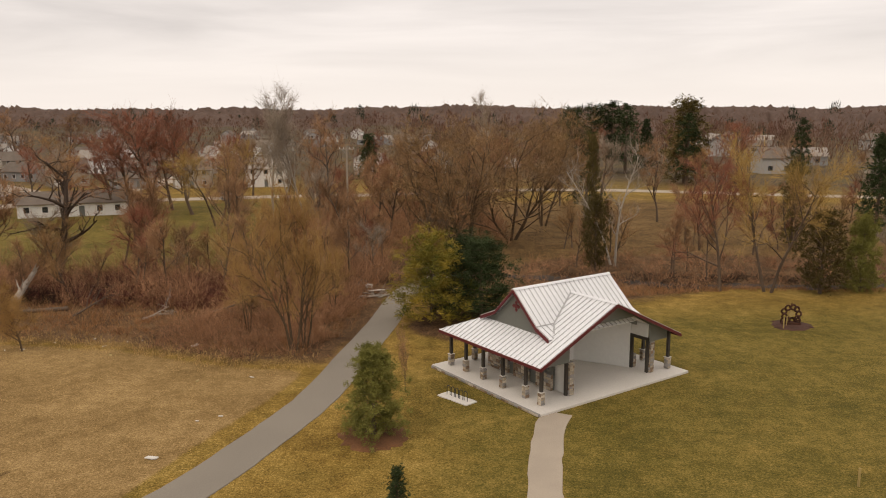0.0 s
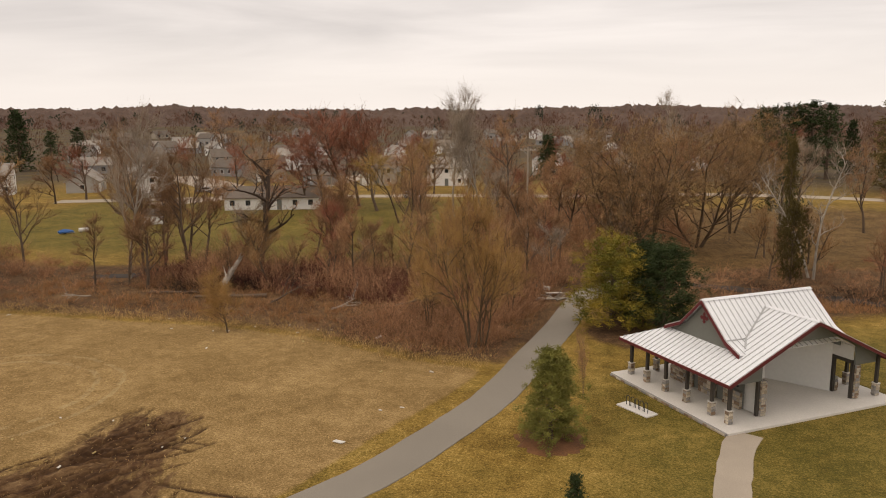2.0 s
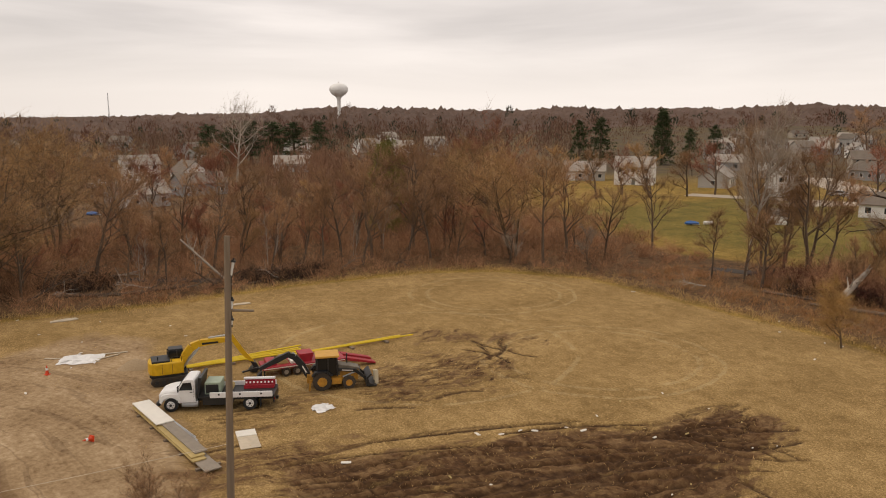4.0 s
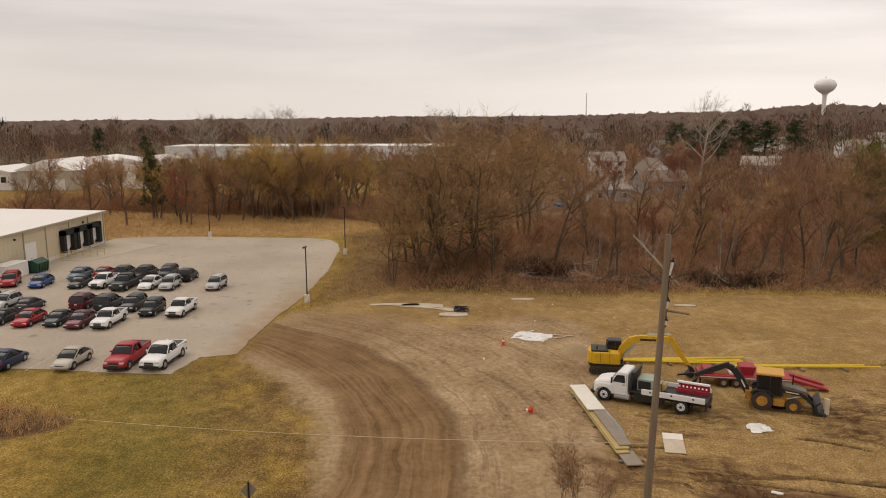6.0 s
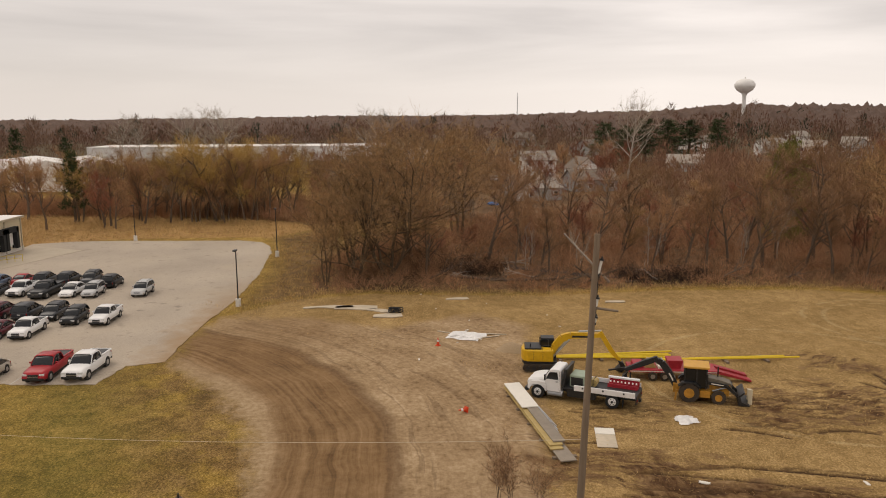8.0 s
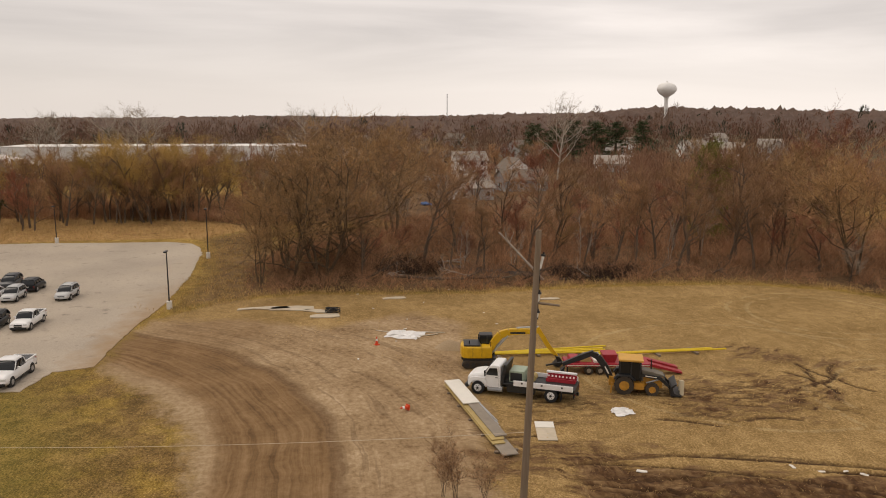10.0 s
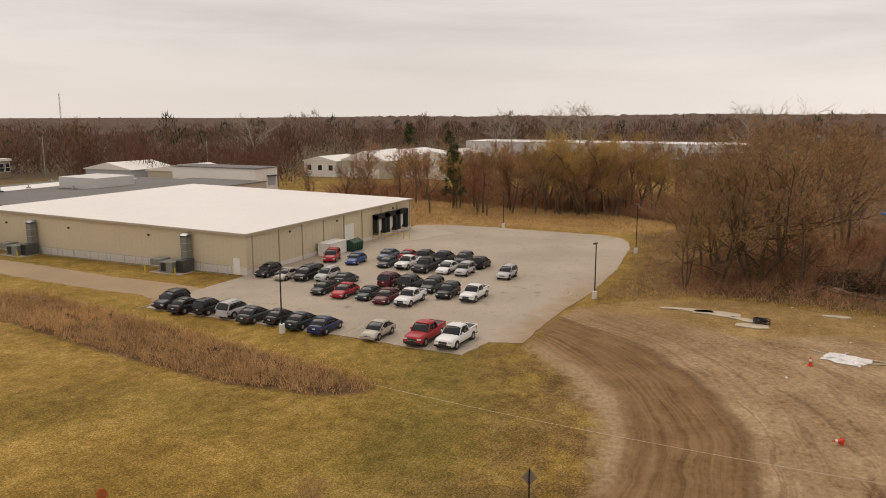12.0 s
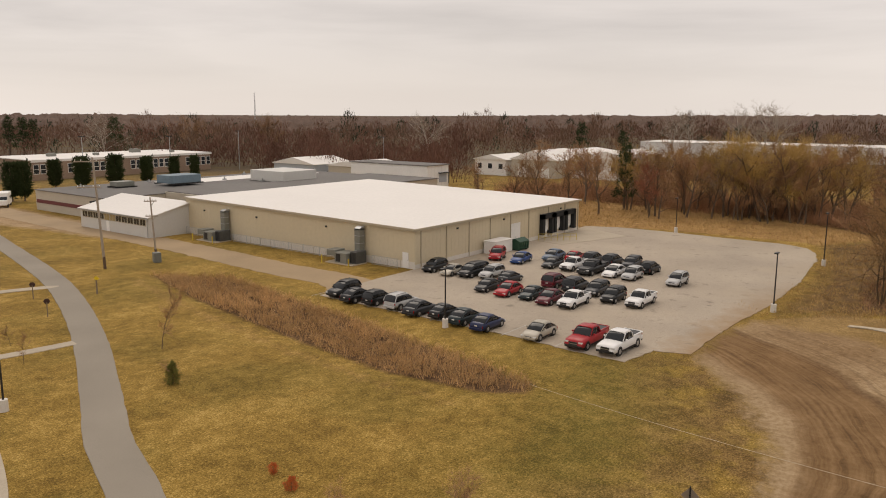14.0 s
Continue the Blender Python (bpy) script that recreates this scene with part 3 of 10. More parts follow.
    meadow = ramp(tone, [(0.46, (0.16, 0.084, 0.028)), (0.55, (0.34, 0.196, 0.072)), (0.62, (0.52, 0.33, 0.135))])
    wood = ramp(tone, [(0.36, (0.048, 0.032, 0.020)), (0.52, (0.085, 0.060, 0.036)), (0.68, (0.14, 0.105, 0.062))])
    col = mix(ragged(wood_w, 0.5, 2.0), turf, wood)
    green = n.new("ShaderNodeMapRange")
    green.inputs["From Min"].default_value, green.inputs["From Max"].default_value = 0.50, 0.60
    green.inputs["To Max"].default_value = 0.36
    l.new(wide, green.inputs["Value"])
    col = mix(math_node("MAXIMUM", green.outputs["Result"], ragged(lawn_w, 0.8, 1.6)), col, lawn)
    col = mix(ragged(straw_w, 0.5, 4.0), col, straw)
    # pale arcs where wheels have turned on the field
    arcs = None
    for cx, cy, r in ((-72, 47, 7.5), (-72, 47, 9.3), (-48, 42, 8.0), (-48, 42, 9.8), (-57, 30, 13.0)):
        o2 = n.new("ShaderNodeVectorMath")
        o2.operation = "DISTANCE"
        o2.inputs[1].default_value = (cx, cy, 0)
        l.new(pos, o2.inputs[0])
        ring = math_node("ABSOLUTE", math_node("SUBTRACT", math_node("MULTIPLY_ADD", wide, 3.0, o2.outputs["Value"]), r + 1.5))
        ring = math_node("MULTIPLY", math_node("LESS_THAN", ring, 0.22), math_node("GREATER_THAN", edge, 0.47))
        arcs = ring if arcs is None else math_node("MAXIMUM", arcs, ring)
    pale = ramp(tone, [(0.46, (0.25, 0.17, 0.075)), (0.66, (0.54, 0.40, 0.20))])
    col = mix(math_node("MULTIPLY", math_node("MULTIPLY", arcs, straw_w), 0.6), col, pale)
    col = mix(ragged(meadow_w, 0.6, 3.0), col, meadow)
    col = mix(math_node("MULTIPLY", ragged(bank_w, 1.6, 2.2), 0.75), col, litter)
    col = mix(ragged(brush_w, 0.8, 2.5), col, litter)
    col = mix(ragged(reed_f, 0.5, 3.0), col, litter)
    # trampled brown turf inside the bend
    inside = math_node("MULTIPLY", band(math_node("DIVIDE", ways.outputs["Y"], ln.outputs["Value"]), 0.35, 0.75, 2.0, 3.0), band(wob, 15.0, 25.0, 29.0, 30.0))
    stain = n.new("ShaderNodeMapRange")
    stain.inputs["From Min"].default_value, stain.inputs["From Max"].default_value = 0.38, 0.54
    l.new(noise_at(0.3, 5, rough=0.65), stain.inputs["Value"])
    col = mix(math_node("MULTIPLY", math_node("MULTIPLY", inside, stain.outputs["Result"]), 0.6), col, litter)
    dirt = mix(math_node("MULTIPLY", ragged(bare_w, 1.4, 2.0), 0.45), dirt, damp)
    col = mix(ragged(dirt_w, 0.9, 2.6), col, dirt)
    mud_e = math_node("MULTIPLY_ADD", math_node("SUBTRACT", churn[0], 0.5), 1.9, math_node("MULTIPLY_ADD", math_node("SUBTRACT", edge, 0.5), 1.0, mud_f))
    mud_k = n.new("ShaderNodeClamp")
    l.new(math_node("MULTIPLY_ADD", math_node("SUBTRACT", mud_e, 0.5), 3.2, 0.5), mud_k.inputs["Value"])
    col = mix(mud_k.outputs[0], col, mudc)
    # wet earth in the wheel ruts, broken by crumbs of straw
    wet = ramp(clod, [(0.38, (0.022, 0.010, 0.004)), (0.52, (0.050, 0.024, 0.010)), (0.66, (0.115, 0.064, 0.028))])
    rut_k = n.new("ShaderNodeClamp")
    l.new(math_node("MULTIPLY_ADD", math_node("SUBTRACT", clod, 0.5), 1.3, math_node("MULTIPLY_ADD", rut_f, 1.5, -0.30)), rut_k.inputs["Value"])
    col = mix(rut_k.outputs[0], col, wet)
    l.new(col, b.inputs["Base Color"])
    bp = n.new("ShaderNodeBump")
    bp.inputs["Strength"].default_value, bp.inputs["Distance"].default_value = 0.6, 0.12
    l.new(math_node("ADD", blade, math_node("MULTIPLY", furrow, mud_f)), bp.inputs["Height"])
    l.new(bp.outputs["Normal"], b.inputs["Normal"])
    return m


M["ground"] = ground_material()
ground = soup("ground", np.stack([gx, gy, gz], -1).reshape(-1, 3), quads, M["ground"])
tagged(ground, "rolling park ground with dry straw field, lawn, mud and leaf litter", "ground", kind="structure")
ground.data.polygons.foreach_set("use_smooth", np.ones(len(quads), bool))
r_all = np.hypot(gx + 30, gy)
zone_a = np.stack([zone(gx, gy, [FIELD], 1.5) * (1 - zone(gx, gy, [VERGE], 0.8)), zone(gx, gy, [DIRT, YARD], 2.2), mud_w, np.maximum(zone(gx, gy, [BRUSH, BRUSH_B, BRUSH_C, WOODS], 3.0), np.maximum(zone(gx, gy, [NEEDLES], 1.2), zone(gx, gy, [LOTBANK], 3.0) * 0.6))], -1)
zone_b = np.stack([np.maximum(np.maximum(zone(gx, gy, [LAWN], 7.0) * 0.8, zone(gx, gy, [LAWN_B], 7.0)), np.maximum(zone(gx, gy, [LAWN_C], 7.0) * 0.35, zone(gx, gy, [LAWN_D], 6.0) * 0.72)), reed_w, np.maximum(zone(gx, gy, [MEADOW], 2.5), zone(gx, gy, [STRAW_BAND], 3.0) * 0.5), np.clip((r_all - 190) / 90, 0, 1)], -1)
zone_c = np.stack([rut_w, zone(gx, gy, [BARE], 4.0), zone(gx, gy, [FARBANK], 4.0), np.zeros(gx.shape)], -1)
for zname, arr in (("zone_a", zone_a), ("zone_b", zone_b), ("zone_c", zone_c)):
    at = ground.data.attributes.new(zname, "FLOAT_COLOR", "POINT")
    at.data.foreach_set("color", np.ascontiguousarray(arr.reshape(-1, 4), np.float32).ravel())


# ---- roads and paths ----
def smooth_line(pts, step=1.0):
    """A Catmull-Rom line through points."""
    p = np.array([pts[0], *pts, pts[-1]], float)
    out = []
    for i in range(1, len(p) - 2):
        k = max(2, int(np.linalg.norm(p[i + 1] - p[i]) / step))
        for s in np.linspace(0, 1, k, endpoint=False):
            out.append(0.5 * (2 * p[i] + (p[i + 1] - p[i - 1]) * s + (2 * p[i - 1] - 5 * p[i] + 4 * p[i + 1] - p[i + 2]) * s * s
                              + (-p[i - 1] + 3 * p[i] - 3 * p[i + 1] + p[i + 2]) * s ** 3))
    return np.array([*out, p[-1]])


def ribbon(name, centre, width, material, top=0.05, label="", category="path", wobble=0.025, raw=False):
    """A strip of paving along a line, with worn edges and real thickness."""
    rng = np.random.default_rng(len(name) + int(width * 10))
    line = centre if raw else smooth_line(centre)
    tang = np.gradient(line, axis=0)
    tang /= np.linalg.norm(tang, axis=1, keepdims=True)
    nor = np.stack([-tang[:, 1], tang[:, 0]], 1)
    bm = bmesh.new()
    rows = []
    for c, nn in zip(line, nor):
        a, b = width / 2 + rng.normal() * wobble, width / 2 + rng.normal() * wobble
        z0 = float(hill(np.array(c[0]), np.array(c[1])))
        pts = [(c - nn * (a + 0.06), z0 - 0.15), (c - nn * a, z0 + top), (c, z0 + top + 0.02), (c + nn * b, z0 + top), (c + nn * (b + 0.06), z0 - 0.15)]
        rows.append([bm.verts.new((q[0], q[1], z)) for q, z in pts])
    for r0, r1 in zip(rows, rows[1:]):
        for i in range(4):
            bm.faces.new((r0[i], r0[i + 1], r1[i + 1], r1[i]))
    return tagged(link(name, bm, material), label, category, kind="structure")


ribbon("path", [(-25, 20), (-20.4, 28), (-15.5, 37.3), (-13.3, 43.9), (-11.2, 52.4), (-10.2, 62.6), (-9.3, 72), (-8.9, 80), (-8.2, 87), (-5.8, 93), (-2, 97)], 3.05, M["asphalt"],
       label="grey asphalt footpath curving past the pavilion into the brush")
ribbon("path", [(-17, -30), (-20.1, -35.8), (-23, -43.6), (-26.8, -51.4), (-33.4, -65.3), (-39.7, -81.1), (-44.5, -96.5), (-51.5, -126), (-56, -145)], 2.78, M["asphalt"],
       label="grey asphalt footpath winding through the lawn")
ribbon("pavement", [(-20, -68.5), (-25.7, -66.2), (-32, -65.2)], 1.3, M["walk"], 0.055, "pale concrete walk joining the footpath", "walk", 0.0)
ribbon("pavement", [(-28, -92), (-36.2, -90.5), (-42, -88.2)], 1.5, M["walk"], 0.055, "pale concrete walk joining the footpath", "walk", 0.0)
ribbon("pavement", [(3.6, 26), (4.0, 33), (4.3, 38), (4.7, 44), (5.3, 48.3), (5.9, 50.2)], 1.95, M["finegravel"], 0.04, "crushed limestone walk to the pavilion", "walk", 0.05)
ribbon("road", [(-62, -60.6), (-64.4, -65), (-64.7, -78), (-66, -95), (-66.6, -112), (-66.4, -130), (-67, -150), (-69, -185)], 5.9, M["gravel"], 0.03, "tan gravel service road along the warehouse", "road", 0.12)
ribbon("road", [(-140, 150), (-95, 172), (-50.2, 187.9), (-22.7, 193.5), (5.9, 205.2), (32.6, 206), (60, 199), (120, 185), (220, 170)], 6.5, M["finegravel"], 0.04,
       "pale residential street behind the trees", "road", 0.1)
ribbon("road", [(-114, 150), (-104, 172), (-97, 200), (-100, 260), (-112, 330)], 8.0, M["finegravel"], 0.045, "pale residential street behind the trees", "road", 0.1)
# wet mud with the shade of the banks darkened into its colour
M["creek"] = mat("shaded_creek_mud", (0.032, 0.021, 0.013), 0.75, vary=0.4, grain=3, patch=0.4, bump=0.4)
ribbon("creek_bed", [(-70, 80), (-60, 84), (-49, 81), (-44, 81.5), (-38.6, 84), (-28, 88), (-13, 91)], 2.2, M["creek"], 0.03, "muddy creek bed through the brush, darkened for bank shade", "creek", 0.3)
ribbon("creek_bed", [(-5, 98), (6, 95), (18.6, 92.6), (23.3, 90.3), (30, 91.2), (37, 90.9), (46.5, 91.4), (75, 94)], 2.3, M["creek"], 0.03, "muddy creek bed below the far bank, darkened for bank shade", "creek", 0.45)
ribbon("creek_bed", [(-104, -2), (-99.3, 2.8), (-103, 6), (-101, 12), (-95.5, 21), (-96, 26), (-101, 34)], 1.6, M["creek"], 0.03, "dark wet ditch at the edge of the woods", "creek", 0.3)
ribbon("road", [(-158, 222), (-132, 202), (-112, 183), (-100, 172)], 13.0, M["finegravel"], 0.055, "pale street corner between the houses", "road", 0.1)

LOT = [(-57.6, -61.5), (-57.4, -36), (-56.9, -30.5), (-56.8, -25.2), (-61.2, -24.6), (-62.2, -21.7), (-66, -21.9), (-74, -21.8), (-84, -21.2), (-98.4, -21.6), (-108, -22.7), (-114, -23.2), (-119.5, -24.6),
       (-123.6, -26.7), (-125.4, -30.5), (-125.6, -40), (-126.2, -50), (-125.6, -58), (-123.5, -63.2), (-75.0, -62.4), (-68, -62.4)]
lot_rng = random.Random(12)
rough_lot = []
for (x0, y0), (x1, y1) in zip(LOT, LOT[1:] + LOT[:1]):
    k = max(1, int(math.hypot(x1 - x0, y1 - y0) / 0.6))
    amp = 0.0 if min(y0, y1) < -59 else 0.13
    for q in range(k):
        j = amp if q else amp * 0.3
        rough_lot.append((x0 + (x1 - x0) * q / k + lot_rng.uniform(-j, j), y0 + (y1 - y0) * q / k + lot_rng.uniform(-j, j)))
bm = bmesh.new()
bm.faces.new([bm.verts.new((x, y, 0.05)) for x, y in rough_lot])
ext = bmesh.ops.extrude_face_region(bm, geom=bm.faces[:])
for v in ext["geom"]:
    if isinstance(v, bmesh.types.BMVert):
        v.co.z = -0.2
lot_nodes, lot_links = M["lot"].node_tree.nodes, M["lot"].node_tree.links
lot_tc = lot_nodes.new("ShaderNodeTexCoord")
lot_col = lot_nodes["Principled BSDF"].inputs["Base Color"].links[0].from_socket
for lot_scale, lot_lo, lot_hi, lot_max, lot_tint in ((0.55, 0.62, 0.72, 0.45, (0.10, 0.085, 0.068, 1)), (0.11, 0.52, 0.68, 0.5, (0.44, 0.36, 0.265, 1)), (1.7, 0.64, 0.70, 0.4, (0.12, 0.10, 0.08, 1))):
    lot_n, lot_r, lot_m = lot_nodes.new("ShaderNodeTexNoise"), lot_nodes.new("ShaderNodeMapRange"), lot_nodes.new("ShaderNodeMix")
    lot_n.inputs["Scale"].default_value, lot_n.inputs["Detail"].default_value = lot_scale, 4.0
    lot_r.inputs["From Min"].default_value, lot_r.inputs["From Max"].default_value, lot_r.inputs["To Max"].default_value = lot_lo, lot_hi, lot_max
    lot_m.data_type = "RGBA"
    lot_m.inputs["B"].default_value = lot_tint
    lot_links.new(lot_tc.outputs["Object"], lot_n.inputs["Vector"])
    lot_links.new(lot_n.outputs["Fac"], lot_r.inputs["Value"])
    lot_links.new(lot_r.outputs["Result"], lot_m.inputs["Factor"])
    lot_links.new(lot_col, lot_m.inputs["A"])
    lot_col = lot_m.outputs["Result"]
# earth carried in from the lane by the wheels
lot_xyz = lot_nodes.new("ShaderNodeSeparateXYZ")
lot_links.new(lot_tc.outputs["Object"], lot_xyz.inputs[0])
lot_n = lot_nodes.new("ShaderNodeTexNoise")
lot_n.inputs["Scale"].default_value, lot_n.inputs["Detail"].default_value, lot_n.inputs["Roughness"].default_value = 0.5, 7.0, 0.68
lot_links.new(lot_tc.outputs["Object"], lot_n.inputs["Vector"])
lot_sum = lot_nodes.new("ShaderNodeMath")
lot_sum.operation = "MULTIPLY_ADD"
lot_sum.inputs[1].default_value = 7.0
lot_links.new(lot_n.outputs["Fac"], lot_sum.inputs[0])
lot_links.new(lot_xyz.outputs["Y"], lot_sum.inputs[2])
lot_r, lot_x, lot_k, lot_m = lot_nodes.new("ShaderNodeMapRange"), lot_nodes.new("ShaderNodeMapRange"), lot_nodes.new("ShaderNodeMath"), lot_nodes.new("ShaderNodeMix")
lot_r.inputs["From Min"].default_value, lot_r.inputs["From Max"].default_value, lot_r.inputs["To Max"].default_value = -21.6, -18.2, 0.9
lot_x.inputs["From Min"].default_value, lot_x.inputs["From Max"].default_value = -100.0, -76.0
lot_k.operation = "MULTIPLY"
lot_links.new(lot_sum.outputs[0], lot_r.inputs["Value"])
lot_links.new(lot_xyz.outputs["X"], lot_x.inputs["Value"])
lot_links.new(lot_r.outputs["Result"], lot_k.inputs[0])
lot_links.new(lot_x.outputs["Result"], lot_k.inputs[1])
lot_m.data_type = "RGBA"
lot_m.inputs["B"].default_value = (0.31, 0.205, 0.112, 1)
lot_links.new(lot_k.outputs[0], lot_m.inputs["Factor"])
lot_links.new(lot_col, lot_m.inputs["A"])
lot_links.new(lot_m.outputs["Result"], lot_nodes["Principled BSDF"].inputs["Base Color"])
tagged(link("road", bm, M["lot"]), "pale worn asphalt car park beside the warehouse", "car park", kind="structure")


# ---- the park pavilion: an open band shell under a cross-gabled metal roof ----
PAV = pose(4.8, 49.4, 0, 0, 0, 38.62)
pavilion = thing("pavilion", "open park pavilion with white standing-seam roof, red fascia and stone piers", "pavilion", PAV)
EAVE, SLOPE, RIDGE_U, HIP_V = 3.2, 0.47, 7.7, 5.35
bm = soft_box((0.0, 0.1, 0.0, 15.55, 13.2, 0.2), 0.02)
part("floor_slab", bm, M["concrete"], pavilion, "pale concrete slab")


def clip(poly, axis, lo, hi):
    """The piece of a plan outline between two lines."""
    for sign, lim in ((1, lo), (-1, -hi)):
        out = []
        for a, b in zip(poly, poly[1:] + poly[:1]):
            da, db = sign * a[axis] - lim, sign * b[axis] - lim
            if da >= 0:
                out.append(a)
            if da * db < 0:
                k = da / (da - db)
                out.append((a[0] + (b[0] - a[0]) * k, a[1] + (b[1] - a[1]) * k))
        poly = out
        if len(poly) < 3:
            return []
    return poly


def metal_roof(parent, outline, height, axis, pitch, material, name="roof_panel"):
    """Standing-seam panels over a plan outline; each panel has its raised seam."""
    lo, hi = min(p[axis] for p in outline), max(p[axis] for p in outline)
    k = max(1, round((hi - lo) / pitch))
    step = (hi - lo) / k
    for i in range(k):
        a, b = lo + i * step, lo + (i + 1) * step
        for s, e, up, nm, mt in ((a, b, 0.0, name, material), (a, a + 0.05, 0.05, "seam", M["seam"])):
            piece = clip(outline, axis, s, e)
            if len(piece) >= 3:
                part(nm, slab(bmesh.new(), [(u, v, height(u, v) + up) for u, v in piece], 0.05), mt, parent)


left = lambda u, v: EAVE + SLOPE * (u - 0.35)
right = lambda u, v: EAVE + SLOPE * (15.05 - u)
back = lambda u, v: EAVE + SLOPE * (12.7 - v)
bfront = lambda u, v: 7.4 - 0.90 * (6.2 - v) + max(0, 3.6 - v) * 0.45
bback = lambda u, v: 7.4 - 0.98 * (v - 6.2) + max(0, v - 8.3) * 0.55
roof = part("roof", prism(bmesh.new(), [(7.5, 6.62), (7.9, 6.62), (7.7, 6.74)], 1, 0.55, 5.4), M["metalroof"], pavilion, "white standing-seam metal roof")
metal_roof(roof, [(0.35, 0.6), (7.7, 0.6), (7.7, HIP_V), (0.35, 12.7)], left, 1, 0.46, M["metalroof"])
metal_roof(roof, [(15.05, 0.6), (7.7, 0.6), (7.7, HIP_V), (15.05, 12.7)], right, 1, 0.46, M["metalroof"])
metal_roof(roof, [(0.35, 12.7), (7.7, HIP_V), (15.05, 12.7)], back, 0, 0.46, M["metalroof"])
for v0, v1 in ((2.25, 3.6), (3.6, 6.2)):
    metal_roof(roof, [(2.55, v0), (12.75, v0), (12.75, v1), (2.55, v1)], bfront, 0, 0.46, M["metalroof"])
for v0, v1 in ((6.2, 8.3), (8.3, 10.1)):
    metal_roof(roof, [(2.55, v0), (12.75, v0), (12.75, v1), (2.55, v1)], bback, 0, 0.46, M["metalroof"])
# pressed valleys where the gables meet, and the crease where the slope eases
for sgn in (-1, 1):
    pts_ = []
    for v_ in (5.33, 3.6, 2.7):
        dip = (bfront(0, v_) - EAVE) / SLOPE
        pts_.append(Vector((0.35 + dip if sgn < 0 else 15.05 - dip, v_, bfront(0, v_) + 0.045)))
    part("valley_flashing", tubes((pts_[0], pts_[1], 0.06, None, 5), (pts_[1], pts_[2], 0.06, None, 5)), M["seam"], roof, "grey valley flashing")
part("valley_flashing", tubes(((2.6, 3.6, bfront(0, 3.6) + 0.03), (4.3, 3.6, bfront(0, 3.6) + 0.03), 0.05, None, 5)), M["seam"], roof)
part("ridge_cap", prism(bmesh.new(), [(6.0, 7.33), (6.4, 7.33), (6.2, 7.48)], 0, 2.52, 12.78), M["metalroof"], roof)
# fascia boards along eaves and rakes
for dims in ((0.30, 0.6, EAVE - 0.24, 0.36, 12.7, EAVE - 0.02), (15.04, 0.6, EAVE - 0.24, 15.10, 12.7, EAVE - 0.02), (0.37, 12.68, EAVE - 0.24, 15.03, 12.74, EAVE - 0.02)):
    part("fascia", boxes(dims), M["fascia"], pavilion, "dark red fascia board")
for a, b, v in (((0.35, EAVE), (7.7, 6.64), 0.54), ((7.7, 6.64), (15.05, EAVE), 0.54)):
    part("fascia", prism(bmesh.new(), [(a[0], a[1] - 0.24), (b[0], b[1] - 0.24), (b[0], b[1]), (a[0], a[1])], 1, v, v + 0.06), M["fascia"], pavilion, "dark red fascia board")
rake = [(v_, (bfront if v_ < 6.2 else bback)(0, v_) - 0.02) for v_ in (2.25, 2.9, 3.6, 6.2, 8.3, 9.2, 10.1)]
for a, b in zip(rake, rake[1:]):
    for u in (2.48, 12.75):
        part("fascia", prism(bmesh.new(), [(a[0], a[1] - 0.26), (b[0], b[1] - 0.26), (b[0], b[1] + 0.0), (a[0], a[1] + 0.0)], 0, u, u + 0.07), M["fascia"], pavilion, "dark red fascia board")
for u in (2.9, 12.2):
    part("gable_wall", prism(bmesh.new(), [(2.7, 3.9), (9.9, 3.9), (9.9, 4.4), (8.3, 5.1), (6.2, 7.15), (3.6, 4.85), (2.7, 4.35)], 0, u, u + 0.12), M["greywall"], pavilion, "grey gable siding")
bm = bmesh.new()
prism(bm, [(5.95, 6.05), (6.2, 5.8), (6.45, 6.05), (6.2, 6.3)], 0, 2.84, 2.9)
for dy, dz in ((0.28, 0), (-0.28, 0), (0, 0.28), (0, -0.28)):
    prism(bm, [(6.05 + dy, 6.05 + dz), (6.2 + dy, 5.9 + dz), (6.35 + dy, 6.05 + dz), (6.2 + dy, 6.2 + dz)], 0, 2.85, 2.9)
part("ornament", bm, M["fascia"], pavilion, "dark red gable ornament")
# front screen wall with its broad opening
top = lambda u: left(u, 0) - 0.07 if u < RIDGE_U else right(u, 0) - 0.07
for poly in ([(1.0, 2.75), (3.9, 2.75), (3.9, top(3.9)), (1.0, top(1.0))], [(12.5, 2.75), (14.5, 2.75), (14.5, top(14.5)), (12.5, top(12.5))],
             [(3.9, 4.1), (5.4, 5.1), (7.7, 5.1), (7.7, top(7.7)), (3.9, top(3.9))], [(12.5, 4.1), (11.0, 5.1), (7.7, 5.1), (7.7, top(7.7)), (12.5, top(12.5))]):
    part("front_wall", prism(bmesh.new(), poly, 1, 1.5, 1.66), M["greywall"], pavilion, "grey front screen wall")
# band shell: splayed pale walls, back wall, ceiling
for a, b, ha, hb in (((12.4, 3.4), (10.2, 7.5), 4.1, 4.86), ((10.2, 7.5), (5.8, 7.5), 4.86, 4.86), ((5.8, 7.5), (4.0, 3.4), 4.86, 4.3), ((4.0, 3.4), (4.0, 1.7), 4.3, 4.3)):
    d = Vector((b[0] - a[0], b[1] - a[1], 0))
    m = Matrix.Translation((a[0], a[1], 0.222)) @ Matrix.Rotation(math.atan2(d.y, d.x), 4, "Z")
    part("shell_wall", prism(bmesh.new(), [(0, 0), (d.length, 0), (d.length, hb), (0, ha)], 1, 0.0, 0.12, m), M["palewall"], pavilion, "pale grey painted shell wall")
